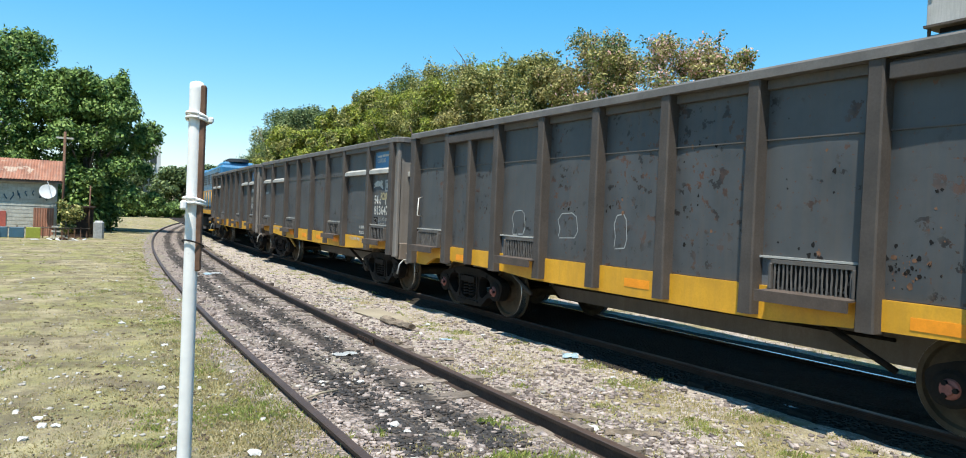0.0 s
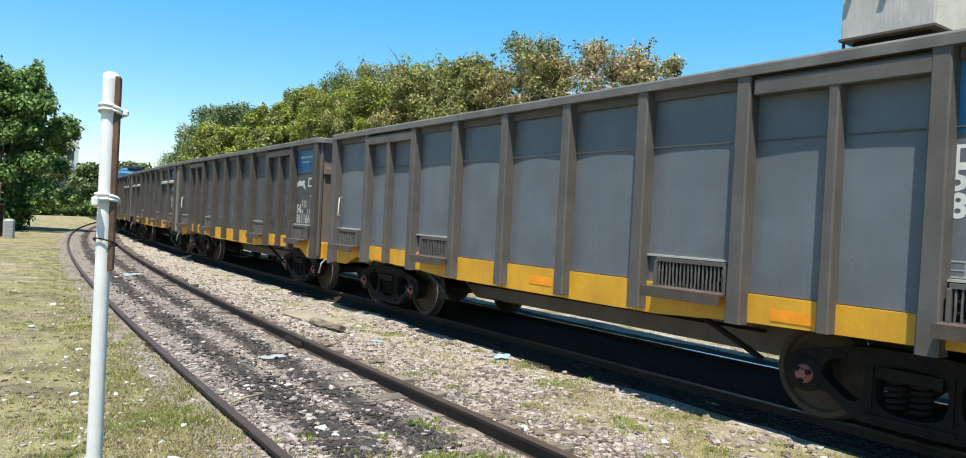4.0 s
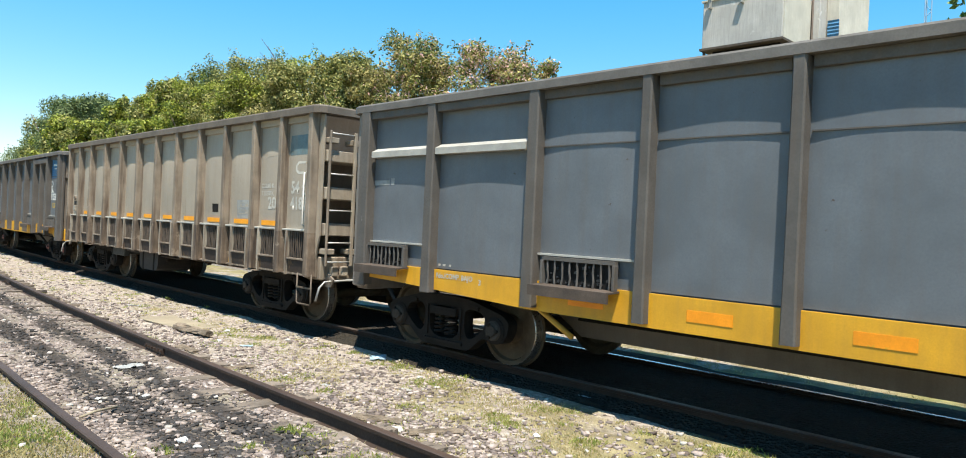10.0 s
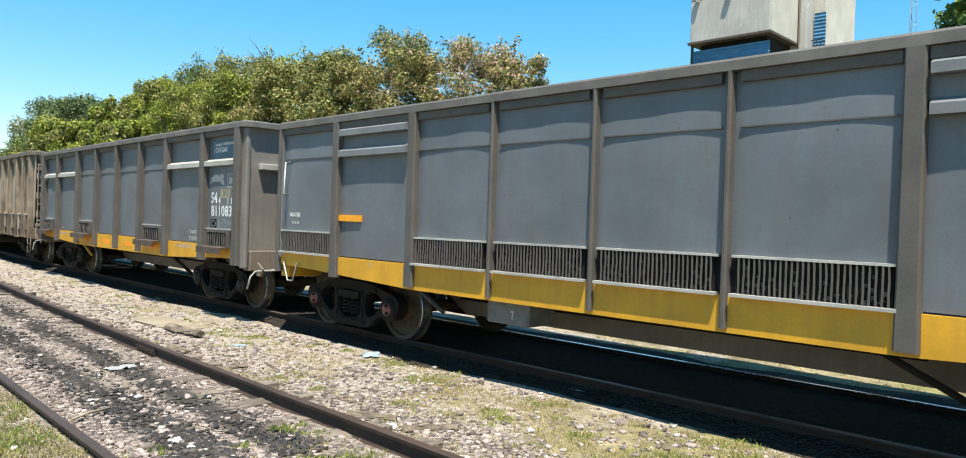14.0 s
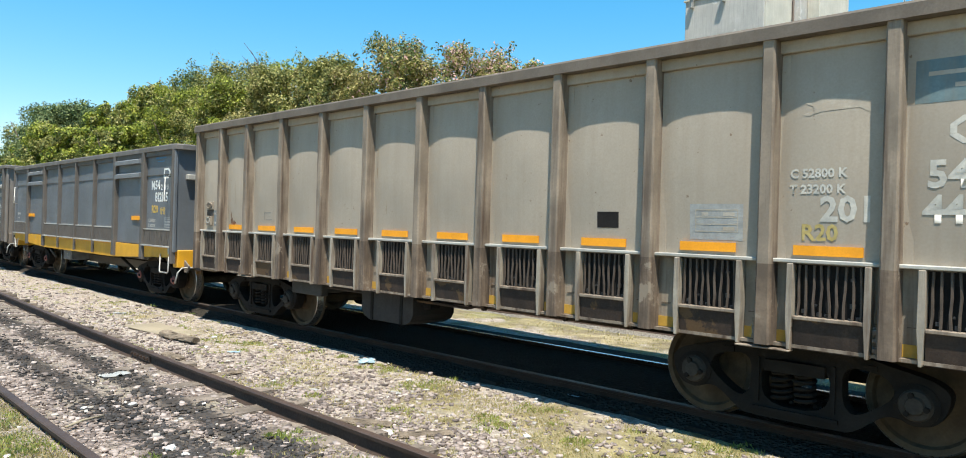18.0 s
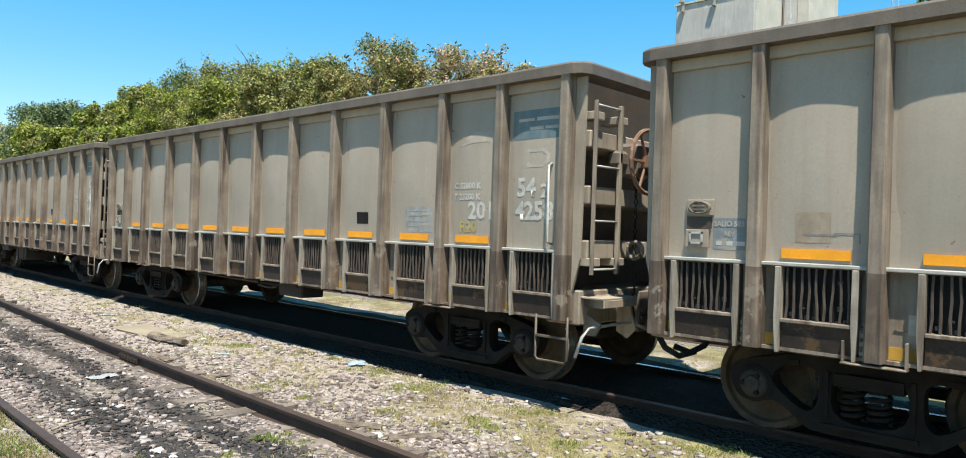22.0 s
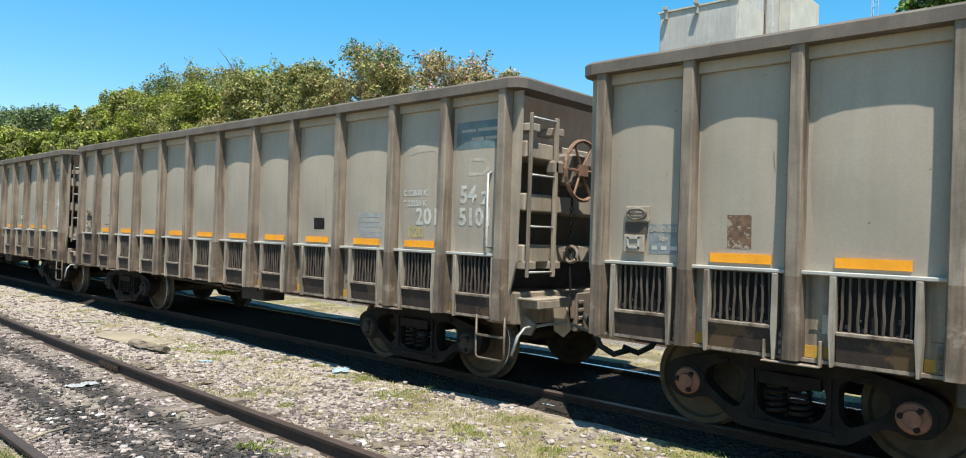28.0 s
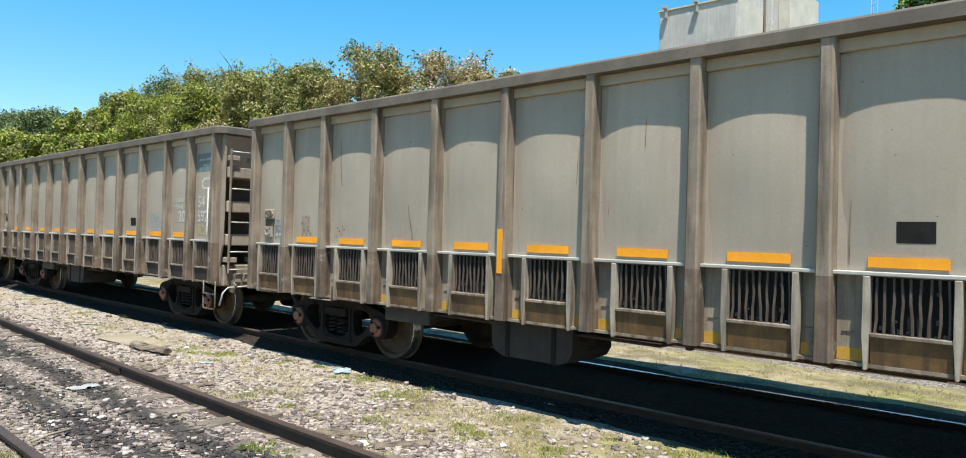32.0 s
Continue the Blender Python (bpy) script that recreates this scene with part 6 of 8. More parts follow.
    part("rust_run", laid(mesh_of("rust_run", bm, M["rust_run"]), 4, 0.003), w, "thin brown rust run")


M["rust_run"] = mat("thin_rust_run", (0.235, 0.165, 0.095), 0.8, 0, 0.3, 9, 60, patch=((0.33, 0.275, 0.21), 0.6, 14))
M["rust_flaked"] = mat("flaked_rust_patch", (0.15, 0.085, 0.05), 0.85, 0, 0.5, 12, 60, patch=((0.33, 0.275, 0.21), 0.57, 16))
M["scuff"] = mat("scuffed_beige_paint", (0.335, 0.262, 0.187), 0.75, 0, 0.2, 7, 60, patch=((0.21, 0.13, 0.075), 0.62, 16))
M["chalk"] = mat("chalky_faded_paint", (0.52, 0.49, 0.43), 0.75, 0, 0.15, 14, 60, patch=((0.38, 0.33, 0.265), 0.63, 9))
M["yellow_faded"] = mat("worn_yellow_stencil", (0.47, 0.36, 0.13), 0.75, 0, 0.2, 9, 60, patch=((0.36, 0.31, 0.25), 0.6, 9))
M["yellow_thin"] = mat("thin_yellow_stencil", (0.36, 0.30, 0.15), 0.75, 0, 0.2, 9, 60, patch=((0.15, 0.15, 0.15), 0.58, 9))
M["chalk_grey"] = mat("grey_chalk_line", (0.22, 0.20, 0.18), 0.8, 0, 0.2, 14, 60)
M["stencil"] = mat("faded_blue_grey_patch", (0.20, 0.215, 0.22), 0.7, 0, 0.2, 10, 60, patch=((0.30, 0.28, 0.24), 0.58, 6))
M["ghost"] = mat("ghosted_white_paint", (0.41, 0.362, 0.297), 0.7, 0, 0.15, 9, 50, patch=((0.36, 0.31, 0.245), 0.5, 7))
M["ghost_faint"] = mat("almost_lost_paint", (0.385, 0.332, 0.265), 0.7, 0, 0.15, 9, 50, patch=((0.356, 0.301, 0.236), 0.48, 7))
M["rust_spot"] = mat("rust_stain", (0.17, 0.085, 0.045), 0.85, 0, 0.4, 14, 60)


def turned_up(name, r, hgt, material):
    """A low round drum standing upright."""
    bm = bmesh.new()
    rings = [[bm.verts.new((q * math.cos(a), q * math.sin(a), z)) for a in (2 * math.pi * k / 20 for k in range(20))] for q, z in ((r, 0), (r, hgt), (r * 0.85, hgt + 0.02))]
    for a, b in zip(rings, rings[1:]):
        for k in range(20):
            bm.faces.new((a[k], a[(k + 1) % 20], b[(k + 1) % 20], b[k]))
    bm.faces.new(rings[-1])
    return mesh_of(name, bm, material)


def loco():
    w = thing("locomotive", "blue diesel locomotive with dark underframe heading the train", "locomotive")
    part("underframe", solid("underframe", [(-8.2, 8.2, -1.45, 1.45, 1.15, 1.45), (-8.4, -8.1, -1.3, 1.3, 0.5, 1.3), (8.1, 8.4, -1.3, 1.3, 0.5, 1.3)], M["loco_dark"], 0.02), w, "dark underframe")
    part("stripe", solid("stripe", [(-8.2, 8.2, -1.462, -1.452, 1.2, 1.4)], M["yellow"]), w, "yellow stripe along the frame")
    part("fuel_tank", solid("fuel_tank", [(-2.2, 2.2, -1.35, 1.35, 0.4, 1.1)], M["loco_dark"], 0.12), w)
    part("long_hood", solid("long_hood", [(-3.6, 8.0, -1.05, 1.05, 1.45, 3.75)], M["loco"], 0.12), w, "blue louvred engine hood")
    part("cab", solid("cab", [(-6.4, -3.6, -1.42, 1.42, 1.45, 3.95)], M["loco"], 0.12), w, "blue driver's cab")
    part("short_hood", solid("short_hood", [(-8.0, -6.4, -1.0, 1.0, 1.45, 2.75)], M["loco"], 0.12), w)
    part("roof_gear", solid("roof_gear", [(-2.8, -0.2, -0.7, 0.7, 3.7, 3.95), (1.0, 3.2, -0.7, 0.7, 3.7, 3.92), (4.2, 6.8, -0.8, 0.8, 3.7, 4.0)], M["loco"], 0.1), w, "blue roof hatches and fans")
    part("exhaust", solid("exhaust", [(0.0, 0.6, -0.3, 0.3, 3.7, 4.15)], M["loco_dark"], 0.04), w)
    for x in (-6.0, -4.7):
        part("window", solid("window", [(x, x + 0.8, -1.432, -1.40, 2.8, 3.55)], M["glass"]), w)
    for i in range(11):
        x = -3.2 + i * 1.0
        part("hood_door", solid("hood_door", [(x, x + 0.9, -1.075, -1.04, 1.6, 2.7)], M["loco"], 0.01), w)
    for i in range(5):
        x = -2.6 + i * 2.1
        part("louvre", solid("louvre", [(x, x + 1.4, -1.08, -1.04, 2.85 + 0.12 * k, 2.92 + 0.12 * k) for k in range(5)], M["loco_dark"]), w)
    for i in range(9):
        x = -3.5 + i * 1.4
        part("rail_post", tube("rail_post", [(x, -1.40, 1.45), (x, -1.40, 2.4)], 0.02, M["yellow"], 5), w)
    part("handrail", tube("handrail", [(-3.5, -1.40, 2.4), (8.0, -1.40, 2.4)], 0.02, M["yellow"], 5), w)
    for k in range(3):
        part("fan", turned_up("fan", 0.55, 0.16, M["loco_dark"]), w, "dark round roof fan", (4.6 + 0.95 * k, 0, 4.0))
    part("cab_band", solid("cab_band", [(-6.42, -3.58, -1.435, -1.42, 2.45, 2.62)], M["wall_white"]), w, "white painted band")
    for x in (-7.4, 7.4):
        part("step", solid("step", [(x, x + 0.5, -1.44, -1.2, 0.35, 0.40), (x, x + 0.5, -1.44, -1.2, 0.75, 0.80)], M["yellow"]), w)
    part("beacon", solid("beacon", [(4.64, 4.76, -0.06, 0.06, 3.98, 4.12)], M["amber"], 0.03), w, "amber beacon")
    for sg in (-1, 1):
        bogie = part("bogie", solid("bogie", [(-1.9, 1.9, -1.12, -0.98, 0.42, 0.85), (-1.9, 1.9, 0.98, 1.12, 0.42, 0.85), (-0.3, 0.3, -1.1, 1.1, 0.6, 1.0)], M["iron"], 0.03), w, "black three-axle bogie", (sg * 5.4, 0, 0))
        for x in (-1.6, 0, 1.6):
            part("wheelset", WHEELS["cap"], bogie, "", (x, 0, WHEEL_R))
        add_end_gear(w, sg * 8.4, sg, False)
    return w


TRAIN = []               # (wagon, place of its middle along the train, half the pivot distance)
style1, style2, style3, beige = dark_wagon(1), dark_wagon(2), dark_wagon(3), beige_wagon()


def another(ob):
    return copy_thing(ob, Matrix.Identity(4))


wagon_a, wagon_b = another(style2), another(style2)
wagon_c = another(style1)
for w_ in (wagon_a, wagon_b, wagon_c):
    for ob in w_.children:
        if ob.name.startswith("side_panel"):
            ob.data = panel_mesh(ob.data.vertices[-1].co.x, round(ob.data.vertices[0].co.z, 2), round(ob.data.vertices[10].co.z, 2), M["worn"], 0.018)
wagon_d, wagon_f, wagon_g = style1, style2, style3
rest = [beige] + [another(beige) for _ in range(6)]
mark_grey(wagon_a, "812004", M["blue"], 2, True)
mark_grey(wagon_b, "813642", M["blue"], 2, True)
mark_grey(wagon_c, "811166", M["blue_worn"], 1, True)
mark_grey(wagon_d, "812586", M["blue"], 1)
mark_grey(wagon_f, "811083", M["navy"], 2)
mark_grey(wagon_g, "812115", M["blue"], 3)
for w_, (four, r20, tag, teal) in zip(rest, (("4181", False, "black", False), ("4439", True, "black", True), ("4258", True, "black", True),
                                                 ("4900", True, "black", True), ("5101", True, "black", True), ("5923", "low", "black", True), ("5107", True, "black", True))):
    mark_beige(w_, four, r20, M[tag], teal, four in ("4181", "4439", "5923", "5107"))
for x, z, wd, hg in ((-2.62, 1.38, 0.36, 0.36), (-1.46, 1.38, 0.44, 0.34), (-0.3, 1.30, 0.24, 0.42)):
    chalk_outline(wagon_c, x, z, wd, hg)
for k, (x, z, a, b, n) in enumerate(((-1.2, 1.80, 0.2, 0.05, 14), (-1.95, 1.78, 0.12, 0.05, 10), (0.8, 1.9, 0.5, 0.5, 22), (2.45, 1.35, 0.16, 0.14, 40), (3.2, 1.35, 0.2, 0.14, 60), (3.45, 1.7, 0.05, 0.2, 16), (3.0, 1.95, 0.03, 0.16, 12),
                                     (4.2, 1.35, 0.2, 0.2, 110), (4.3, 1.95, 0.3, 0.35, 34), (5.2, 1.6, 0.22, 0.25, 40), (5.3, 2.2, 0.3, 0.25, 24), (1.0, 2.45, 0.12, 0.05, 16), (-3.4, 1.75, 0.05, 0.16, 14), (5.3, 2.75, 0.3, 0.12, 18), (2.2, 2.1, 0.4, 0.4, 24), (-0.2, 1.9, 0.4, 0.4, 20))):
    flakes(wagon_c, x, z, a, b, int(n * (0.5 if n < 50 else 0.9)), k)
DIRTY = {}
for w_ in (wagon_a, wagon_b, wagon_c):
    for ob in w_.children:
        if ob.name.startswith(("post", "half_post", "header")):
            if ob.data.name not in DIRTY:
                me_ = ob.data.copy()
                me_.materials[0] = M["post_dirty"]
                DIRTY[ob.data.name] = me_
            ob.data = DIRTY[ob.data.name]
# stains of their own
wagon_e, wagon_h, wagon_i, wagon_j, wagon_k, wagon_l, wagon_m = rest
bars(wagon_e, [(-4.61, -4.595, 1.68, 1.86), (-4.60, -4.59, 1.60, 1.70)], M["rust_spot"], 4, "rust_stain", 0.004)
for x, z, a, b in ((-4.78, 1.60, 0.05, 0.07), (-4.70, 1.58, 0.07, 0.05), (-4.80, 1.70, 0.02, 0.08)):
    blot(wagon_h, x, z, a, b, x * z)
bars(wagon_h, [(-3.72, -3.70, 1.64, 1.76), (-3.72, -3.52, 1.75, 1.76), (-3.66, -3.5, 1.64, 1.65), (-3.6, -3.55, 1.70, 1.705)], M["chalk_grey"], 4)
plate(wagon_l, -4.72, -4.52, 1.59, 1.86, M["rust_flaked"], 4, "rust_stain", "rectangular rust patch")
for x, z, a, b in ((-4.62, 1.62, 0.16, 0.012), (-4.52, 1.80, 0.05, 0.012), (-4.45, 1.88, 0.02, 0.04), (-4.48, 1.78, 0.012, 0.05)):
    blot(wagon_k, x, z, a, b, x + z)
for k in range(6):
    blot(wagon_m, -3.98 + 0.035 * k, 1.57 + 0.022 * (k * 5 % 7), 0.010 + 0.003 * (k % 3), 0.016, k)
for k in range(9):
    blot(wagon_m, -4.74 + 0.05 * (k * 4 % 5), 1.58 + 0.03 * k * (k % 3) / 2.0, 0.020 + 0.006 * (k % 3), 0.022, 20 + k, 4, M["rust_run"])
plate(wagon_m, -4.75, -4.56, 1.60, 1.84, M["scuff"], 4, "scuff", "pale brown scuffed patch")
plate(wagon_j, -4.76, -4.50, 1.60, 1.83, M["scuff"], 4, "scuff", "pale brown scuffed patch")
bars(wagon_j, [(-4.70, -4.46, 1.655, 1.668), (-4.48, -4.30, 1.668, 1.678), (-4.31, -4.30, 1.60, 1.67)], M["chalk_grey"], 4)
drip(wagon_m, -3.92, 2.84, 0.62, 0.035, 0.07)
drip(wagon_m, -2.56, 1.96, 0.40, 0.030, 0.06)
drip(wagon_m, -2.20, 2.02, 0.2, 0.016, 0.01)
RUNS = random.Random(71)
for w_ in rest:
    for _ in range(7):
        bay_ = RUNS.choice([(-5.05, -4.17), (-4.17, -3.12), (-3.12, -2.07), (-2.07, -1.04), (-1.04, 0.0), (0.0, 1.04), (1.04, 2.07), (2.07, 3.12)])
        x_ = bay_[0] + 0.13 if RUNS.random() < 0.45 else RUNS.uniform(bay_[0] + 0.15, bay_[1] - 0.15)
        drip(w_, x_, RUNS.uniform(1.75, 2.9), RUNS.uniform(0.15, 0.5), RUNS.uniform(0.006, 0.014), RUNS.uniform(-0.01, 0.02))
part("paint_drip", solid("paint_drip", [(-1.072, -1.004, -1.591, -1.580, 1.25, 1.70)], M["orange"]), wagon_m, "orange paint run on a post")
plate(wagon_j, 2.535, 2.735, 1.675, 1.79, M["white"], 4, "tag_sticker", "torn white sticker", 0.003)
for w_ in (wagon_e, wagon_h, wagon_l, wagon_m):
    add_reservoir(w_, -1.35, -0.30)
for w_ in (wagon_i, wagon_j, wagon_k):
    part("valve_box", solid("valve_box", [(0.35, 1.0, -1.28, -0.9, 0.54, 0.78)], M["gear_brown"], 0.02), w_, "grimy valve box")
    part("valve_pipe", tube("valve_pipe", [(-0.15, -1.32, 0.78), (-0.12, -1.34, 0.66), (0.2, -1.34, 0.64), (0.34, -1.3, 0.66)], 0.02, M["chute"], 6), w_)
end_tag(wagon_d, 6.086)
for ob in wagon_m.children_recursive:
    if ob.name.startswith("chute_plate"):
        ob.data = ob.data.copy()
        ob.data.materials[0] = M["chute_orange"]
WHEELS["cap_rust"] = wheelset_mesh(M["cap_rust"])
for w_ in (wagon_l, wagon_m):
    for ob in w_.children_recursive:
        if ob.name.startswith("wheelset"):
            ob.data = WHEELS["cap_rust"]
M["wheel_rust"] = mat("rust_red_handwheel", (0.21, 0.12, 0.075), 0.8, 0, 0.3, 9, 60)
for i in (2, 3, 4):
    brake_end(rest[i])
handwheel(wagon_f, 5.84, 0.95, 2.05)
handwheel(wagon_c, 6.0, -0.66, 2.22, M["black"], False)
part("spindle", tube("spindle", [(6.08, -0.66, 2.22), (6.28, -0.66, 2.22)], 0.03, M["black"], 8), wagon_c)
wagon_c["label"] = "dark grey gondola wagon with blistered peeling paint"
rest[3]["label"] = "dusty beige gondola wagon with white tag and rusty brake wheel"
TRAIN += [(loco(), -46.9, 5.4), (wagon_a, -31.7, PIVOT), (wagon_b, -19.2, PIVOT), (wagon_c, -6.51, PIVOT), (wagon_d, 6.345, PIVOT), (rest[0], 19.18, PIVOT),
          (wagon_f, 32.05, PIVOT), (wagon_g, 44.78, PIVOT)] + [(w_, u, PIVOT) for w_, u in zip(rest[1:], (57.6, 70.32, 83.16, 96.05, 109.05, 122.06))]


# ---- post beside the siding ----
def build_pole():
    pole = thing("marker_post", "tall white-painted pipe with rusty brown back and wire ties", "post", at=Matrix.Translation((-3.01, 0.336, 0)))
    bm = bmesh.new()
    rings = []
    for z, r in ((-0.25, 0.029), (0.9, 0.0265), (1.75, 0.0255), (2.06, 0.0265), (2.085, 0.0255)):
        rings.append([bm.verts.new((r * math.cos(a) + 0.003 * math.sin(z * 3), r * math.sin(a), z + (0.008 * math.cos(a) if z > 2.0 else 0))) for a in (2 * math.pi * k / 20 for k in range(20))])
    for a, b in zip(rings, rings[1:]):
        for k in range(20):
            fc = bm.faces.new((a[k], a[(k + 1) % 20], b[(k + 1) % 20], b[k]))
            fc.smooth = True
    bm.faces.new(rings[-1])
    part("shaft", mesh_of("shaft", bm, M["pole_white"]), pole)
    part("backing_strip", solid("backing_strip", [(-0.022, 0.022, 0.016, 0.037, 1.36, 2.08)], M["pole_rust"], 0.004), pole, "rusty steel backing strip", pose(0, 0, 0, 0, 0, -14))
    rng = random.Random(4)
    for z in (1.945, 1.617, 1.466):
        bm = bmesh.new()
        for k in range(2 if z > 1.5 else 1):
            tilt = rng.uniform(-0.014, 0.014)
            add_tube(bm, [(0.034 * math.cos(a), 0.040 * math.sin(a) + 0.006, z + 0.015 * k + tilt * math.sin(a) + 0.008 * math.cos(a)) for a in (2 * math.pi * q / 16 for q in range(17))], 0.0062 if z > 1.5 else 0.003, 5)
        part("wire_tie", mesh_of("wire_tie", bm, M["pole_white" if z > 1.5 else "iron"], smooth=True), pole)
    for box in ((0.02, 0.06, -0.05, -0.028, 1.597, 1.632), (0.0, 0.035, 0.042, 0.062, 1.935, 1.96)):
        part("knot", solid("knot", [box], M["pole_white"], 0.006), pole)


build_pole()


# ---- trees ----
def quads_mesh(name, quad, material):
    """A mesh of loose quads from an array of their corners."""
    count = len(quad) // 4
    me = bpy.data.meshes.new(name)
    me.vertices.add(count * 4)
    me.vertices.foreach_set("co", np.ascontiguousarray(quad, dtype=np.float32).ravel())
    me.loops.add(count * 4)
    me.loops.foreach_set("vertex_index", np.arange(count * 4, dtype=np.int32))
    me.polygons.add(count)
    me.polygons.foreach_set("loop_start", np.arange(0, count * 4, 4, dtype=np.int32))
    me.update()
    me.validate()
    me.materials.append(material)
    return me


def leaf_cloud(name, blobs, count, size, material, seed, flat=0.6):
    """A crown: many small leaf pieces on and in a set of uneven clumps (x, y, z, rx, rz)."""
    rng = np.random.default_rng(seed)
    blobs = np.array(blobs)
    area = blobs[:, 3] ** 1.7 * blobs[:, 4]
    pick = rng.choice(len(blobs), count, p=area / area.sum())
    d = rng.normal(size=(count, 3))
    d /= np.linalg.norm(d, axis=1)[:, None]
    rad = np.clip(rng.normal(0.84, 0.2, count), 0.1, 1.35)
    b = blobs[pick]
    c = b[:, :3] + d * rad[:, None] * np.c_[b[:, 3], b[:, 3], b[:, 4]]
    nrm = d + rng.normal(scale=flat, size=(count, 3)) + np.array([0, 0, 0.35])
    nrm /= np.linalg.norm(nrm, axis=1)[:, None]
    t1 = np.cross(nrm, rng.normal(size=(count, 3)))
    t1 /= np.linalg.norm(t1, axis=1)[:, None]
    t2 = np.cross(nrm, t1)
    s = size * rng.uniform(0.55, 1.3, count)[:, None]
    quad = np.stack([c - t1 * s * 0.9, c - t2 * s * 0.5 + nrm * s * 0.12, c + t1 * s, c + t2 * s * 0.5 + nrm * s * 0.12], 1).reshape(-1, 3)
    return quads_mesh(name, quad, material)


def tree(x, y, height, spread, leaf, seed, label, count=7000, size=0.2, bare=0.2, blossom=0, low=0.1, limbs=9, second=None):
    rng = random.Random(seed)
    t = thing("tree", label, "tree", at=Matrix.Translation((x, y, -0.25)))
    r0 = 0.03 * height
    lean = Vector((rng.uniform(-0.4, 0.4), rng.uniform(-0.4, 0.4), 0))
    fork = bare * height
    bm = bmesh.new()
    add_tube(bm, [(0, 0, 0), (lean.x * 0.3, lean.y * 0.3, fork * 0.5), (lean.x * 0.7, lean.y * 0.7, fork), (lean.x * 1.4, lean.y * 1.4, height * 0.62)], r0, 9, r0 * 0.35)
    part("trunk", mesh_of("trunk", bm, M["bark"], smooth=True), t)
    blobs = []
    for k in range(limbs):
        a = 2 * math.pi * (k + rng.random() * 0.7) / limbs
        out = spread * rng.uniform(0.3, 0.8)
        z = height * rng.uniform(low + 0.15, 0.88)
        tip = Vector((out * math.cos(a), out * math.sin(a), z)) + lean
        start = Vector((lean.x, lean.y, fork * rng.uniform(0.75, 1.3)))
        bm = bmesh.new()
        mid = start.lerp(tip, 0.5) + Vector((0, 0, 0.08 * height * rng.uniform(-0.3, 1)))
        add_tube(bm, [start, mid, tip], r0 * 0.38, 6, r0 * 0.07)
        part("limb", mesh_of("limb", bm, M["bark"], smooth=True), t)
    # clumps over the whole crown: widest below the middle, ragged above
    for k in range(150):
        v = rng.random() ** 0.75
        z = height * (low + (0.97 - low) * v)
        wide = spread * (1.0 - 0.62 * max(0, v - 0.35) ** 1.3 / 0.57) * rng.uniform(0.35, 1.05)
        a = rng.random() * 2 * math.pi
        br = spread * rng.uniform(0.08, 0.2)
        blobs.append((lean.x + wide * math.cos(a), lean.y + wide * math.sin(a), min(z, height - br * 0.5), br, br * rng.uniform(0.6, 1.0)))
    for k in range(40):
        a = rng.random() * 2 * math.pi
        v = rng.uniform(0.5, 1.0)
        wide = spread * (1.02 - 0.6 * max(0, v - 0.35) ** 1.3 / 0.57) * rng.uniform(0.7, 1.1)
        br = spread * rng.uniform(0.04, 0.09)
        blobs.append((lean.x + wide * math.cos(a), lean.y + wide * math.sin(a), height * (low + (1 - low) * v), br, br * 1.4))
    if second:
        rng.shuffle(blobs)
        cut = len(blobs) * 2 // 5
        part("crown", leaf_cloud("crown", blobs[:cut], count * 2 // 5, size, second, seed + 2), t)["kind"] = "stuff"
        part("crown", leaf_cloud("crown", blobs[cut:], count * 3 // 5, size, leaf, seed), t)["kind"] = "stuff"
    else:
        part("crown", leaf_cloud("crown", blobs, count, size, leaf, seed), t)["kind"] = "stuff"
    if blossom:
        hi = [b for b in blobs if b[2] > 0.5 * height]
        part("blossom", leaf_cloud("blossom", hi, blossom, size * 0.8, M["blossom"], seed + 1), t, "pink blossom")["kind"] = "stuff"
    return t


ROW = (
    (-24.8, 27.5, 10.2, 2.6, "leaf_mid", "leaf_dry", 11, 4500, "olive-green tree with pink blossom behind the tracks"),
    (-28.0, 28.0, 11.6, 4.0, "leaf_mid", "leaf_dry", 12, 6000, "olive-green tree with pink blossom behind the tracks"),
    (-30.9, 25.5, 10.9, 3.0, "leaf_mid", "leaf_dry", 47, 1800, "olive-green tree with pink blossom behind the tracks"),
    (-33.5, 27.0, 12.8, 4.3, "leaf_dark", "leaf_dry", 13, 1100, "tall thin-crowned tree with few pink flowers behind the tracks"),
    (-36.8, 25.5, 11.0, 3.6, "leaf_mid", "leaf_dry", 27, 300, "olive-green tree with dry leaves behind the tracks"),
    (-39.5, 26.5, 12.4, 4.6, "leaf_mid", "leaf_mid", 14, 0, "dense olive-green tree behind the tracks"),
    (-42.6, 25.0, 11.6, 3.8, "leaf_mid", "leaf_dry", 28, 0, "dense olive-green tree behind the tracks"),
    (-49.6, 24.5, 11.6, 4.2, "leaf_mid", "leaf_lime", 44, 0, "dense olive-green tree behind the tracks"),
    (-56.6, 24.5, 12.3, 4.3, "leaf_lime", "leaf_mid", 45, 0, "yellow-green tree behind the tracks"),
    (-70.0, 24.0, 11.6, 4.4, "leaf_lime", "leaf_mid", 46, 0, "lime-green tree behind the tracks"),
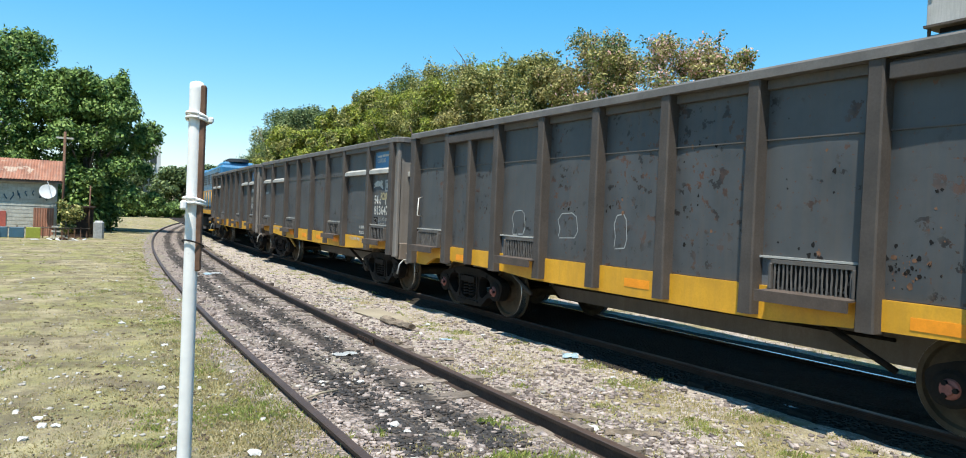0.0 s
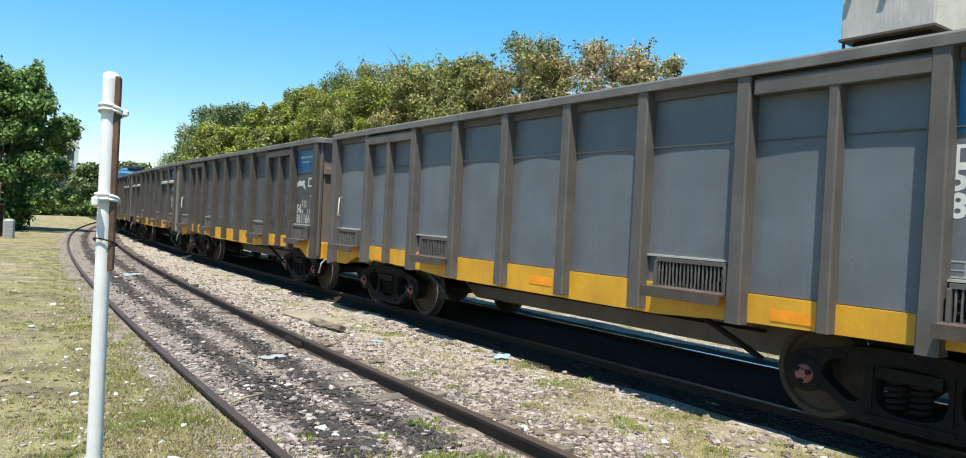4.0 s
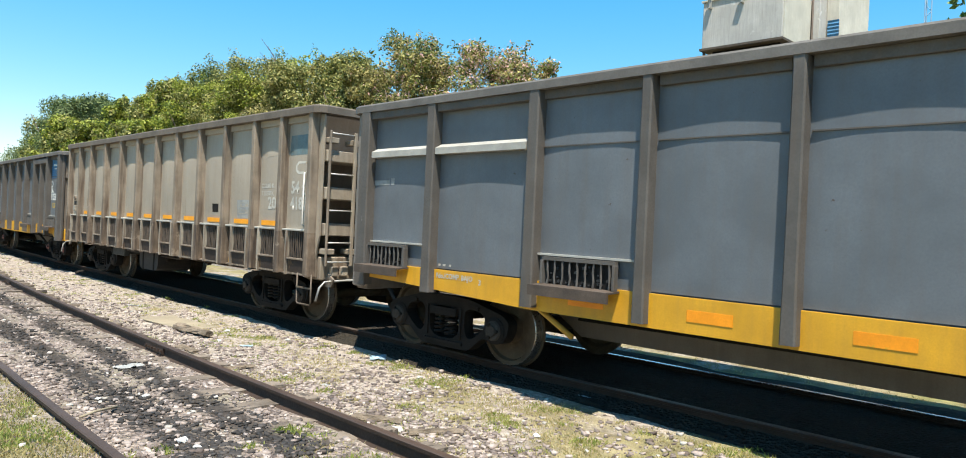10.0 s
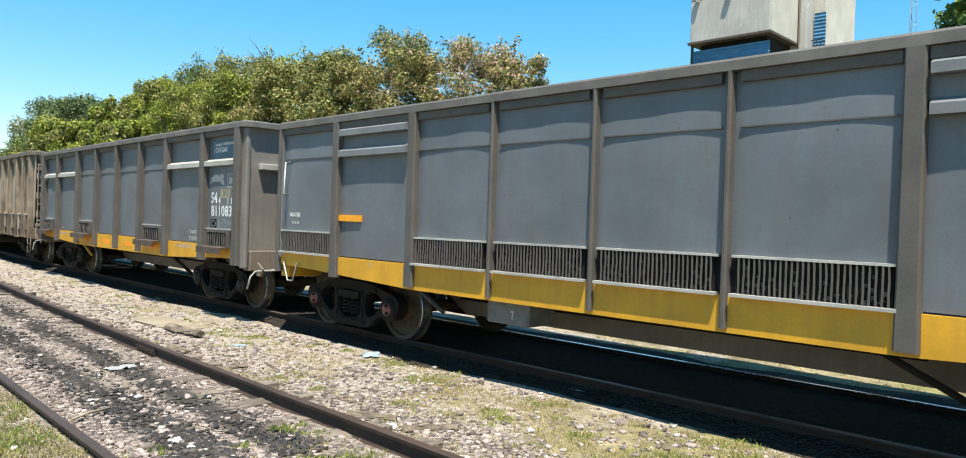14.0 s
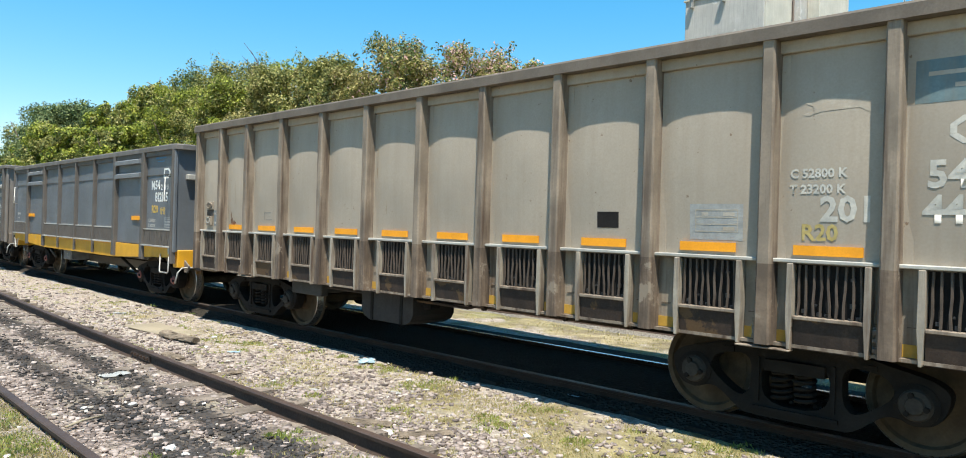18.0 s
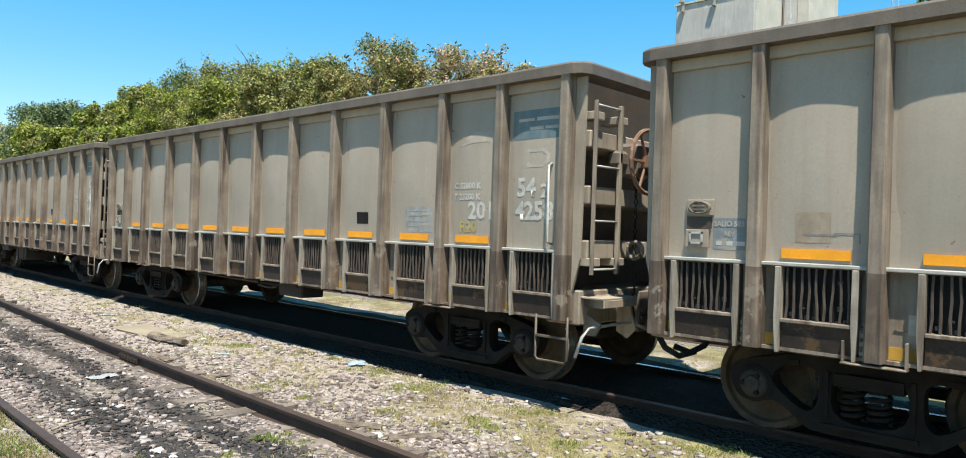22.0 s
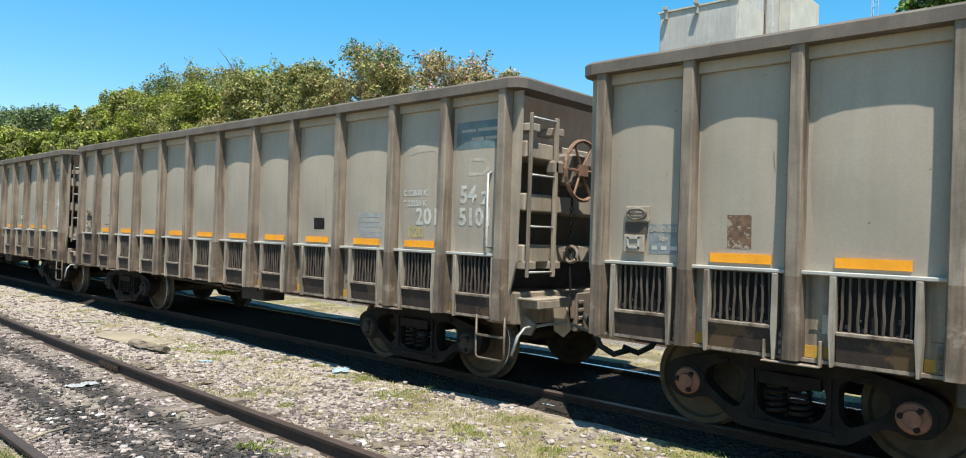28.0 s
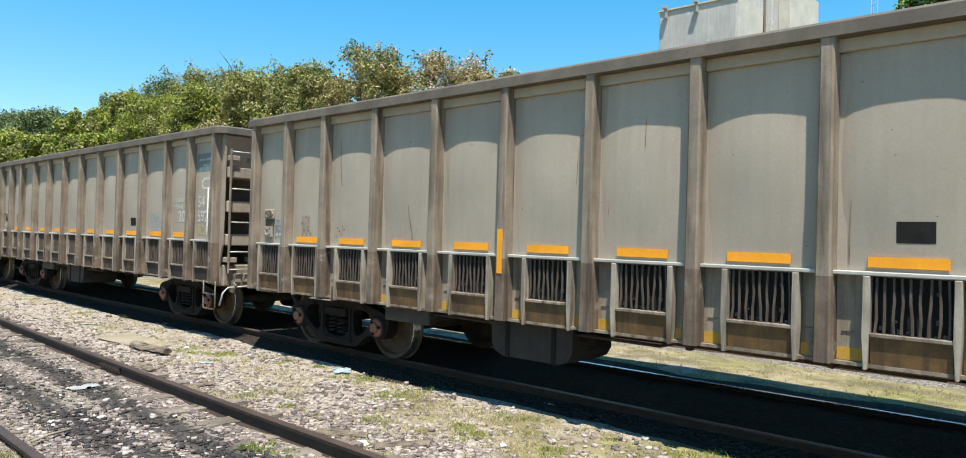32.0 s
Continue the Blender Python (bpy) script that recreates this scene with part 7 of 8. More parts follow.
    (-46.0, 27.5, 13.1, 4.8, "leaf_mid", "leaf_lime", 15, 0, "dense olive-green tree behind the tracks"),
    (-53.0, 27.0, 14.0, 5.0, "leaf_mid", "leaf_mid", 16, 0, "dense olive-green tree behind the tracks"),
    (-60.5, 27.0, 14.5, 5.0, "leaf_mid", "leaf_dark", 17, 0, "dense olive-green tree behind the tracks"),
    (-66.5, 26.0, 13.6, 4.8, "leaf_lime", "leaf_mid", 18, 0, "lime-green tree behind the tracks"),
    (-74.0, 27.0, 13.0, 5.2, "leaf_lime", "leaf_mid", 19, 0, "lime-green tree behind the tracks"),
    (-64.0, 22.0, 9.0, 4.2, "leaf_lime", "leaf_mid", 24, 0, "low lime-green tree behind the tracks"),
    (-78.0, 23.0, 10.2, 5.0, "leaf_mid", "leaf_lime", 25, 0, "low olive-green tree behind the tracks"),
    (-93.0, 25.0, 11.8, 5.6, "leaf_mid", "leaf_lime", 26, 0, "low olive-green tree behind the tracks"),
    (-86.0, 28.5, 13.6, 6.0, "leaf_dark", "leaf_dark", 20, 0, "dark green tree behind the tracks"),
    (-100.0, 29.0, 15.7, 7.0, "leaf_dark", "leaf_dark", 21, 0, "dark green tree behind the tracks"),
    (-115.0, 31.0, 17.0, 7.5, "leaf_dark", "leaf_dark", 22, 0, "dark green tree far along the tracks"),
    (-132.0, 33.0, 15.5, 8.0, "leaf_dark", "leaf_mid", 23, 0, "dark green tree far along the tracks"),
)
for x, y, hgt, spr, leaf, other, seed, pink, lab in ROW:
    tree(x, y, hgt + 0.3, spr, M[leaf], seed, lab, 20000 if pink > 1000 else 34000, 0.10 if x > -63 else 0.16, 0.18, blossom=pink, low=0.05, second=M[other])
# bare twigs that stand over the row
dead = thing("dead_tree", "bare grey twigs rising out of the tree row", "tree", at=Matrix.Translation((-49.5, 26.5, 0)))
rng_d = random.Random(9)
bm = bmesh.new()
add_tube(bm, [(0, 0, -0.3), (0.2, 0, 6), (0.1, 0, 12.2)], 0.16, 7, 0.07)
part("trunk", mesh_of("trunk", bm, M["bark"]), dead)
for k in range(16):
    z = rng_d.uniform(10.5, 12.6)
    dx, up = rng_d.uniform(-2.2, 2.4), rng_d.uniform(1.0, 3.0)
    bm = bmesh.new()
    add_tube(bm, [(0.1, 0, z), (0.1 + dx * 0.5, rng_d.uniform(-0.4, 0.4), z + up * 0.45), (0.1 + dx, rng_d.uniform(-0.6, 0.6), z + up)], 0.05, 5, 0.012)
    part("twig", mesh_of("twig", bm, M["bark"]), dead)
# the big trees behind the cottage
tree(-50.0, -3.6, 11.4, 5.4, M["leaf_oak"], 31, "large spreading green tree behind the cottage", 64000, 0.12, 0.25, low=0.28, limbs=12)
tree(-47.5, 1.2, 9.2, 4.0, M["leaf_oak"], 32, "dense dark-centred green tree beside the cottage", 64000, 0.12, 0.2, low=0.2)
tree(-4.3, 28.2, 12.2, 2.9, M["leaf_oak"], 33, "green feathery tree behind the painted wall", 26000, 0.13, 0.5, low=0.5)
for i, (x, y, s, top) in enumerate(((-45.6, -1.1, 1.2, 3.0), (-45.8, 0.4, 1.1, 3.2), (-47.5, 1.4, 0.9, 2.4))):
    bush = thing("bush", "dense dark green bush under the big tree", "bush", "bushes under the tree", at=Matrix.Translation((x, y, -0.2)))
    rb = random.Random(160 + i)
    part("stem", tube("stem", [(0, 0, 0), (0.1, 0, 1.4)], 0.07, M["bark"], 6), bush)
    blobs = [(rb.gauss(0, s * 0.5), rb.gauss(0, s * 0.5), rb.uniform(0.4, top), rb.uniform(0.5, 0.8), rb.uniform(0.4, 0.7)) for _ in range(22)]
    part("foliage", leaf_cloud("foliage", blobs, 6000, 0.15, M["leaf_oak"], 170 + i), bush)["kind"] = "stuff"
# hedge and trees closing the view along the line
tree(-112.0, 14.5, 7.0, 5.0, M["leaf_dark"], 41, "dark green tree at the end of the line", 9000, 0.3, low=0.05)
tree(-120.0, 8.0, 9.5, 5.5, M["leaf_dark"], 42, "dark green tree at the end of the line", 9000, 0.3, low=0.05)
tree(-126.0, 20.0, 8.5, 5.5, M["leaf_dark"], 43, "dark green tree at the end of the line", 9000, 0.3, low=0.05)
for i, (x, y, s) in enumerate(((-93.0, 3.0, 2.2), (-95.0, 6.6, 2.0), (-97.0, 9.6, 2.1), (-92.0, -1.0, 2.4), (-99.0, 12.6, 2.0))):
    bush = thing("bush", "dense green bush beside the line", "bush", "bushes along the line", at=Matrix.Translation((x, y, -0.2)))
    rb = random.Random(60 + i)
    part("stem", tube("stem", [(0, 0, 0), (0.1, 0, 0.9)], 0.06, M["bark"], 6), bush)
    blobs = [(rb.gauss(0, s * 0.5), rb.gauss(0, s * 0.5), rb.uniform(0.4, 1.6), rb.uniform(0.5, 0.9), rb.uniform(0.4, 0.7)) for _ in range(14)]
    part("foliage", leaf_cloud("foliage", blobs, 3500, 0.2, M["leaf_oak"], 70 + i), bush)["kind"] = "stuff"


# ---- tower and walls beyond the tracks ----
def corrugated(name, x0, x1, y, z0, z1, material, pitch=0.2, deep=0.035, across=False):
    """A ribbed sheet facing -y; ribs upright, or lying if across."""
    n = max(2, int(((z1 - z0) if across else (x1 - x0)) / pitch * 2))
    verts, faces = [], []
    for i in range(n + 1):
        q = i / n
        yy = y - (deep if i % 2 else 0)
        for e in (0, 1):
            verts.append((x0 + (x1 - x0) * e, yy, z0 + (z1 - z0) * q) if across else (x0 + (x1 - x0) * q, yy, z0 + (z1 - z0) * e))
    off = len(verts)
    verts += [(vx, y + 0.02, vz) for vx, vy, vz in verts]
    for i in range(n):
        q = (2 * i, 2 * i + 2, 2 * i + 3, 2 * i + 1)
        faces += [q, tuple(off + k for k in q[::-1])]
    me = bpy.data.meshes.new(name)
    me.from_pydata(verts, [], faces)
    me.materials.append(material)
    return me


def build_tower():
    tower = thing("industrial_tower", "stained concrete tower with blue corrugated lower cladding", "tower")
    block = part("upper_block", solid("upper_block", [(-25.4, -19.8, 45.7, 50.0, 14.55, 17.75)], M["concrete"], 0.04), tower, "stained grey concrete block")
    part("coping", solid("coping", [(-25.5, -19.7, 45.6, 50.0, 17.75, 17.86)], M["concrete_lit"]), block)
    # dark band painted as the shade below the block
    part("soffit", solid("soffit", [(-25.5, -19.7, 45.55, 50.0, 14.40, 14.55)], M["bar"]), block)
    # pale slab carries the sunlight of this side in its colour
    part("right_face", solid("right_face", [(-19.795, -19.70, 45.75, 49.9, 14.56, 17.75)], M["concrete_lit"]), block, "concrete face paled for sunlight")
    for x in (-24.9, -22.6):
        part("bracket", solid("bracket", [(x, x + 0.16, 45.35, 45.7, 17.2, 17.95), (x - 0.06, x + 0.22, 45.2, 45.5, 17.8, 18.05)], M["placard"], 0.02), block, "small lamp bracket")
    # black box stands for the shade below the overhang
    part("core", solid("core", [(-24.9, -20.2, 46.3, 50.0, -0.3, 14.4)], M["black"]), tower, "black core for the shade under the block")
    part("cladding", corrugated("cladding", -25.3, -19.9, 46.05, 9.0, 14.0, M["clad"], 0.24, 0.05, True), tower, "blue corrugated sheet cladding")
    part("corner_post", solid("corner_post", [(-25.45, -25.3, 45.95, 46.1, -0.3, 14.5)], M["bar"]), tower)
    part("rear_block", solid("rear_block", [(-21.5, -19.15, 50.0, 56.0, -0.3, 19.6)], M["concrete"], 0.04), tower, "grey concrete stair block")
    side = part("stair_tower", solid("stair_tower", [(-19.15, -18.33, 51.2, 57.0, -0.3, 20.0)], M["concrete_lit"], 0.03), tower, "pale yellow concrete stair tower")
    part("cladding", corrugated("cladding", -19.05, -18.30, 51.15, 6.0, 16.7, M["clad"], 0.24, 0.05, True), side, "blue corrugated sheet cladding")
    for x in (-19.25, -19.0, -18.75, -18.5):
        part("railing", tube("railing", [(x, 50.9, 13.2), (x, 50.9, 14.8)], 0.03, M["iron"], 5), side)
    part("railing", tube("railing", [(-19.3, 50.9, 14.8), (-18.4, 50.9, 14.8)], 0.03, M["iron"], 5), side)
    part("downpipe", tube("downpipe", [(-19.62, 50.0 - 0.06, -0.3), (-19.62, 50.0 - 0.06, 19.5)], 0.07, M["bar"], 6), tower)
    part("low_roof", solid("low_roof", [(-19.0, -6.0, 52.0, 60.0, -0.3, 12.8)], M["concrete"], 0.05), tower, "low concrete hall roof")


def build_wall():
    y = 21.2
    site = thing("boundary_wall", "long wall painted white above and blue below", "wall", kind="structure")
    blue = part("blue_band", solid("blue_band", [(-5.25, 16, y, y + 0.25, -0.3, 3.1)], M["wall_blue"]), site, "bright blue painted lower wall with white graffiti")
    white = part("white_band", solid("white_band", [(-5.25, 16, y - 0.03, y + 0.25, 3.1, 5.75)], M["wall_white"]), site, "white painted sign wall")
    part("coping", solid("coping", [(-5.35, 16, y - 0.08, y + 0.3, 5.75, 5.92)], M["maroon"], 0.02), site, "maroon coping")
    part("gate_post", tube("gate_post", [(-5.45, y - 0.1, -0.3), (-5.45, y - 0.1, 3.2)], 0.06, M["pole_white"], 8), site)
    rows = []
    for k in range(5):
        x = -5.0 + 2.3 * k
        part("sign_bar", ring_sign(x + 0.75, y - 0.037, 4.95, 0.42, M["maroon"]), white, "maroon painted shape")
        rows += [(x + 1.3, x + 1.75, 4.55, 5.3)]
        part("sign_bar", solid("sign_bar", [(x + 0.1, x + 1.9, y - 0.036, y - 0.03, 4.28, 4.42)], M["navy"]), white)
        part("sign_bar", ring_sign(x + 1.0, y - 0.037, 3.85, 0.24, M["maroon"]), white)
        part("sign_bar", solid("sign_bar", [(x + 1.35, x + 1.5, y - 0.036, y - 0.03, 3.65, 4.08)], M["maroon"]), white)
        part("sign_bar", solid("sign_bar", [(x + 0.1, x + 1.6, y - 0.036, y - 0.03, 3.30, 3.40)], M["navy"]), white)
    bm = bmesh.new()
    add_turned(bm, [(y - 0.036, 0.2), (y - 0.03, 0.2)], 20, (-3.75, 0, 3.88))
    part("sign_disc", mesh_of("sign_disc", bm, M["sign_green"]), white, "plain green painted disc")
    rg = random.Random(21)
    for k in range(26):
        x = -5.1 + k * 0.42
        z = rg.uniform(0.35, 0.75) if k % 3 else rg.uniform(1.7, 2.2)
        pts = [(x, y - 0.02, z)]
        for q in range(4):
            pts.append((pts[-1][0] + rg.uniform(-0.05, 0.22), y - 0.02, z + rg.uniform(-0.32, 0.35)))
        part("graffiti", tube("graffiti", pts, 0.045, M["wall_white"], 4), blue, "white sprayed scrawl")
    # rusty scrap on the roof behind
    shed = thing("rusty_shed", "dark shed with rusty scrap heaped on its roof", "shed")
    part("wall", solid("wall", [(-8.7, -5.0, 29.6, 34.0, -0.3, 7.75)], M["bar"]), shed)
    for k in range(60):
        x = rg.uniform(-8.6, -5.2)
        z = 7.75 + rg.random() ** 1.5 * (0.95 - 0.25 * abs(x + 7.4))
        part("scrap", SCRAP[k % 4], shed, "", pose(x, rg.uniform(29.6, 30.6), z, rg.uniform(0, 90), rg.uniform(-20, 20), rg.uniform(0, 180)))
    mast = thing("lattice_mast", "tall pale blue lattice radio mast", "mast", at=Matrix.Translation((-30.6, 120, 0)))
    for a in range(3):
        px, py = 0.5 * math.cos(a * 2.094), 0.5 * math.sin(a * 2.094)
        part("leg", tube("leg", [(px, py, -0.3), (px, py, 60)], 0.085, M["lattice"], 5), mast)
    for k in range(60):
        a, b = k % 3, (k + 1) % 3
        p = [(0.5 * math.cos(q * 2.094), 0.5 * math.sin(q * 2.094)) for q in (a, b)]
        part("brace", tube("brace", [(*p[0], k), (*p[1], k + 1)], 0.05, M["lattice"], 4), mast)


def ring_sign(x, y, z, r, material):
    """A flat open ring with a gap, as of a painted capital letter."""
    bm = bmesh.new()
    k = 18
    a = [[bm.verts.new((x + rr * math.cos(radians(40 + 280 * i / k)), y, z + rr * math.sin(radians(40 + 280 * i / k)))) for i in range(k + 1)] for rr in (r, r * 0.62)]
    for i in range(k):
        bm.faces.new((a[0][i], a[0][i + 1], a[1][i + 1], a[1][i]))
    return mesh_of("sign_bar", bm, material)


SCRAP = [solid("scrap", [(-w, w, -0.15, 0.15, -0.06, 0.08)], M["rubble"], 0.02) for w in (0.3, 0.45, 0.6, 0.8)]
build_tower()
build_wall()


# ---- cottage and its yard ----
def build_cottage():
    x0 = -39.0                    # its face, which looks along +x
    house = thing("cottage", "small weathered board cottage with rusty tin roof", "house")
    part("wall", solid("wall", [(x0 - 4.2, x0 - 0.03, -9.0, -0.35, -0.3, 2.5)], M["plank"]), house)
    rg = random.Random(77)
    z = -0.1
    while z < 2.4:
        hgt = 0.17
        y = -8.9
        while y < -0.4:
            w = rg.uniform(2.2, 3.4)
            y1 = min(-0.36, y + w)
            part("board", solid("board", [(x0 - 0.03, x0 + rg.uniform(0.0, 0.02), y, y1 - 0.01, z, z + hgt - 0.015)], M["plank"]), house)
            y = y1 + 0.002
        z += hgt
    roof = part("roof", solid("roof", [(-0.1, 0.0, -9.3, -0.15, 0.0, 0.02)], M["bar"]), house, "rusty tin roof", Matrix.Translation((x0 - 2.2, 0, 3.4)))
    for k in range(10):
        me = corrugated("roof_sheet", 0, 0.92, 0, 0, 2.75, M["tin"], 0.11, 0.03)
        part("roof_sheet", me, house, "", Matrix.Translation((x0 + 0.32, -9.3 + 0.915 * k, 2.45)) @ pose(0, 0, 0, 0, 0, 90) @ pose(0, 0, 0, -68, 0, 0))
    part("gable", extruded_x(x0 - 4.3, x0 - 0.04, -0.40, 2.5, 3.38), house)
    part("fascia", solid("fascia", [(x0 + 0.26, x0 + 0.3, -9.3, -0.15, 2.34, 2.44)], M["bar"]), house)
    part("door", solid("door", [(x0 + 0.02, x0 + 0.06, -3.15, -2.3, -0.2, 1.0)], M["roof_red"]), house, "brown sheet leaning over the doorway")
    part("patch_sheet", corrugated("patch_sheet", 0, 0.8, 0, 0.0, 1.35, M["tin"], 0.1, 0.02), house, "rusty corrugated patch", Matrix.Translation((x0 + 0.06, -1.25, -0.15)) @ pose(0, 0, 0, 0, 0, 90))
    for k in range(7):
        y = -2.35 + 0.26 * k
        pts = [(x0 + 0.03, y + rg.uniform(-0.08, 0.08), 1.72 + rg.uniform(-0.22, 0.25)) for _ in range(4)]
        part("graffiti", tube("graffiti", pts, 0.022, M["navy"], 4), house, "dark blue sprayed scrawl")
    mast = thing("pole_with_crossbar", "thin weathered wooden pole with a short crossbar", "pole", at=Matrix.Translation((x0 + 0.25, -0.1, 0)))
    part("shaft", tube("shaft", [(0, 0, -0.3), (0.02, 0, 4.75)], 0.06, M["pole_rust"], 7), mast)
    part("crossbar", solid("crossbar", [(-0.03, 0.03, -0.35, 0.35, 4.42, 4.50)], M["plank"]), mast)
    dish = thing("satellite_dish", "round white satellite dish on the cottage wall", "dish", at=pose(x0 + 0.35, -0.72, 1.95, 0, 75, 8))
    bm = bmesh.new()
    rings = [[bm.verts.new((r * math.cos(a), r * math.sin(a), 0.35 * r * r)) for a in (2 * math.pi * k / 24 for k in range(24))] for r in (0.05, 0.16, 0.26, 0.34)]
    for a, b in zip(rings, rings[1:]):
        for k in range(24):
            bm.faces.new((a[k], a[(k + 1) % 24], b[(k + 1) % 24], b[k]))
    bm.faces.new(rings[0])
    part("reflector", mesh_of("reflector", bm, M["wall_white"], smooth=True), dish)
    part("feed_arm", tube("feed_arm", [(-0.45, 0, 0.08), (-0.1, 0, 0.5)], 0.015, M["placard"], 5), dish)
    part("mount", tube("mount", [(0, 0, 0), (0.0, 0, -0.4)], 0.025, M["bar"], 6), dish)
    shed = thing("lean_to_shed", "brown sheet-metal lean-to with wooden steps", "shed")
    part("back_sheet", solid("back_sheet", [(x0 + 0.9, x0 + 0.95, -0.1, 1.15, -0.3, 1.3)], M["chute"]), shed)
    part("roof_sheet", solid("roof_sheet", [(x0 + 0.5, x0 + 1.3, -0.2, 1.2, 1.3, 1.36)], M["rail"]), shed)
    for k in range(3):
        part("step", solid("step", [(x0 + 1.2, x0 + 1.5, -0.5, 0.15, -0.05 + 0.2 * k, 0.02 + 0.2 * k)], M["plank"]), shed)
    fence = thing("low_fence", "low rusty wire fence before the yard", "fence")
    for k in range(22):
        y = -4.2 + 0.24 * k
        part("picket", solid("picket", [(x0 + 2.0, x0 + 2.03, y, y + 0.05, -0.25, 0.35 + rg.uniform(-0.1, 0.08))], M["pole_rust"]), fence)
    part("top_rail", tube("top_rail", [(x0 + 2.02, -4.2, 0.34), (x0 + 2.02, 1.0, 0.36)], 0.025, M["bar"], 5), fence)
    stick = thing("thin_stake", "thin bare stake in the yard", "stake", at=Matrix.Translation((x0 + 1.2, 0.95, 0)))
    part("shaft", tube("shaft", [(0, 0, -0.3), (0.05, 0.03, 2.3)], 0.03, M["pole_rust"], 6), stick)
    bag = thing("hanging_sheet", "pale grey tarpaulin draped on a stump", "tarpaulin", me=solid("hanging_sheet", [(-0.15, 0.15, -0.22, 0.22, -0.25, 0.72)], M["placard"], 0.09), at=Matrix.Translation((x0 + 1.6, 1.35, 0)))
    for k, (y, m, w) in enumerate(((-2.6, "navy", 0.5), (-2.05, "navy", 0.55), (-1.45, "leaf_lime", 0.55))):
        thing("hung_cloth", "cloth hung over the yard fence", "cloth", "cloths on the fence", me=solid("hung_cloth", [(-0.03, 0.05, 0, w, -0.1, 0.36)], M[m], 0.02), at=Matrix.Translation((x0 + 2.1, y, 0)))
    tank = thing("water_drum", "blue plastic water drum in the yard", "drum", at=Matrix.Translation((x0 + 1.0, -4.0, -0.2)))
    bm = bmesh.new()
    add_turned(bm, [(-0.5, 0.4), (-0.45, 0.45), (0.45, 0.45), (0.5, 0.4)], 18, (0, 0, 0.75))
    part("shell", mesh_of("shell", bm, M["blue"]), tank)
    part("cradle", solid("cradle", [(-0.4, 0.4, -0.5, 0.5, 0.0, 0.33)], M["bar"]), tank)
    bin_ = thing("basket", "pale bundled basket in the yard", "basket", me=solid("basket", [(-0.3, 0.3, -0.35, 0.35, -0.25, 0.75)], M["plank"], 0.1), at=Matrix.Translation((x0 + 1.4, -3.0, 0)))
    for k in range(34):
        thing("plank_scrap", "broken board scrap on the grass", "rubble", "scrap heap before the yard", me=SCRAP_S[k % 3], at=pose(x0 + 3.2 + rg.gauss(0, 0.4), 0.1 + rg.gauss(0, 0.55), -0.12 + 0.05 * rg.random(), rg.uniform(-15, 15), rg.uniform(-25, 25), rg.uniform(0, 180)))
    palm = thing("palm", "young palm with arching green fronds", "palm", at=Matrix.Translation((-33.0, -4.6, -0.25)))
    part("trunk", tube("trunk", [(0, 0, 0), (0, 0, 1.6)], 0.18, M["bark"], 8), palm)
    for k in range(15):
        a = 2 * math.pi * k / 15 + rg.uniform(-0.1, 0.1)
        quad = []
        up = rg.uniform(0.5, 1.3)
        for j in range(26):
            s = 0.25 + 2.2 * j / 26
            cx, cz = s * math.cos(a), 1.6 + up * s - 0.42 * s * s
            cy = s * math.sin(a)
            nx, ny = -math.sin(a), math.cos(a)
            ln = 0.5 * math.sin(math.pi * (0.12 + 0.85 * j / 26))
            for sd in (-1, 1):
                tipx, tipy, tipz = cx + sd * nx * ln + 0.2 * math.cos(a), cy + sd * ny * ln + 0.2 * math.sin(a), cz - 0.25 * ln
                quad += [(cx, cy, cz), (cx + 0.05 * math.cos(a), cy + 0.05 * math.sin(a), cz), (tipx, tipy, tipz), (tipx - 0.02, tipy, tipz)]
        part("frond", quads_mesh("frond", np.array(quad), M["leaf_oak"]), palm)
    shrub = thing("shrub", "leafy green shrub by the cottage", "bush", at=Matrix.Translation((-37.4, -3.9, -0.2)))
    part("stem", tube("stem", [(0, 0, 0), (0, 0, 0.8)], 0.04, M["bark"], 5), shrub)
    part("foliage", leaf_cloud("foliage", [(rg.gauss(0, 0.4), rg.gauss(0, 0.5), rg.uniform(0.5, 1.5), 0.45, 0.4) for _ in range(9)], 2500, 0.11, M["leaf_oak"], 91), shrub)["kind"] = "stuff"
    shrub2 = thing("shrub", "small leafy shrub before the lean-to", "bush", at=Matrix.Translation((-37.2, 0.05, -0.2)))
    part("stem", tube("stem", [(0, 0, 0), (0, 0, 1.2)], 0.03, M["bark"], 5), shrub2)
    part("foliage", leaf_cloud("foliage", [(rg.gauss(0, 0.2), rg.gauss(0, 0.25), rg.uniform(0.5, 1.6), 0.25, 0.25) for _ in range(8)], 900, 0.09, M["leaf_mid"], 92), shrub2)["kind"] = "stuff"
    for nm, (bx, by0, by1, top) in (("a", (-120.0, 8.8, 12.6, 11.4)), ("b", (-85.0, -8.6, -4.6, 9.6))):
        blk = thing("apartment_block", "pale plastered apartment block behind the trees", "building")
        part("wall", solid("wall", [(bx - 8, bx, by0, by1, -0.3, top)], M["shop"]), blk)
        part("roof", solid("roof", [(bx - 8.2, bx + 0.2, by0 - 0.2, by1 + 0.2, top, top + 0.25)], M["concrete"]), blk)
        for i in range(3):
            for j in range(2):
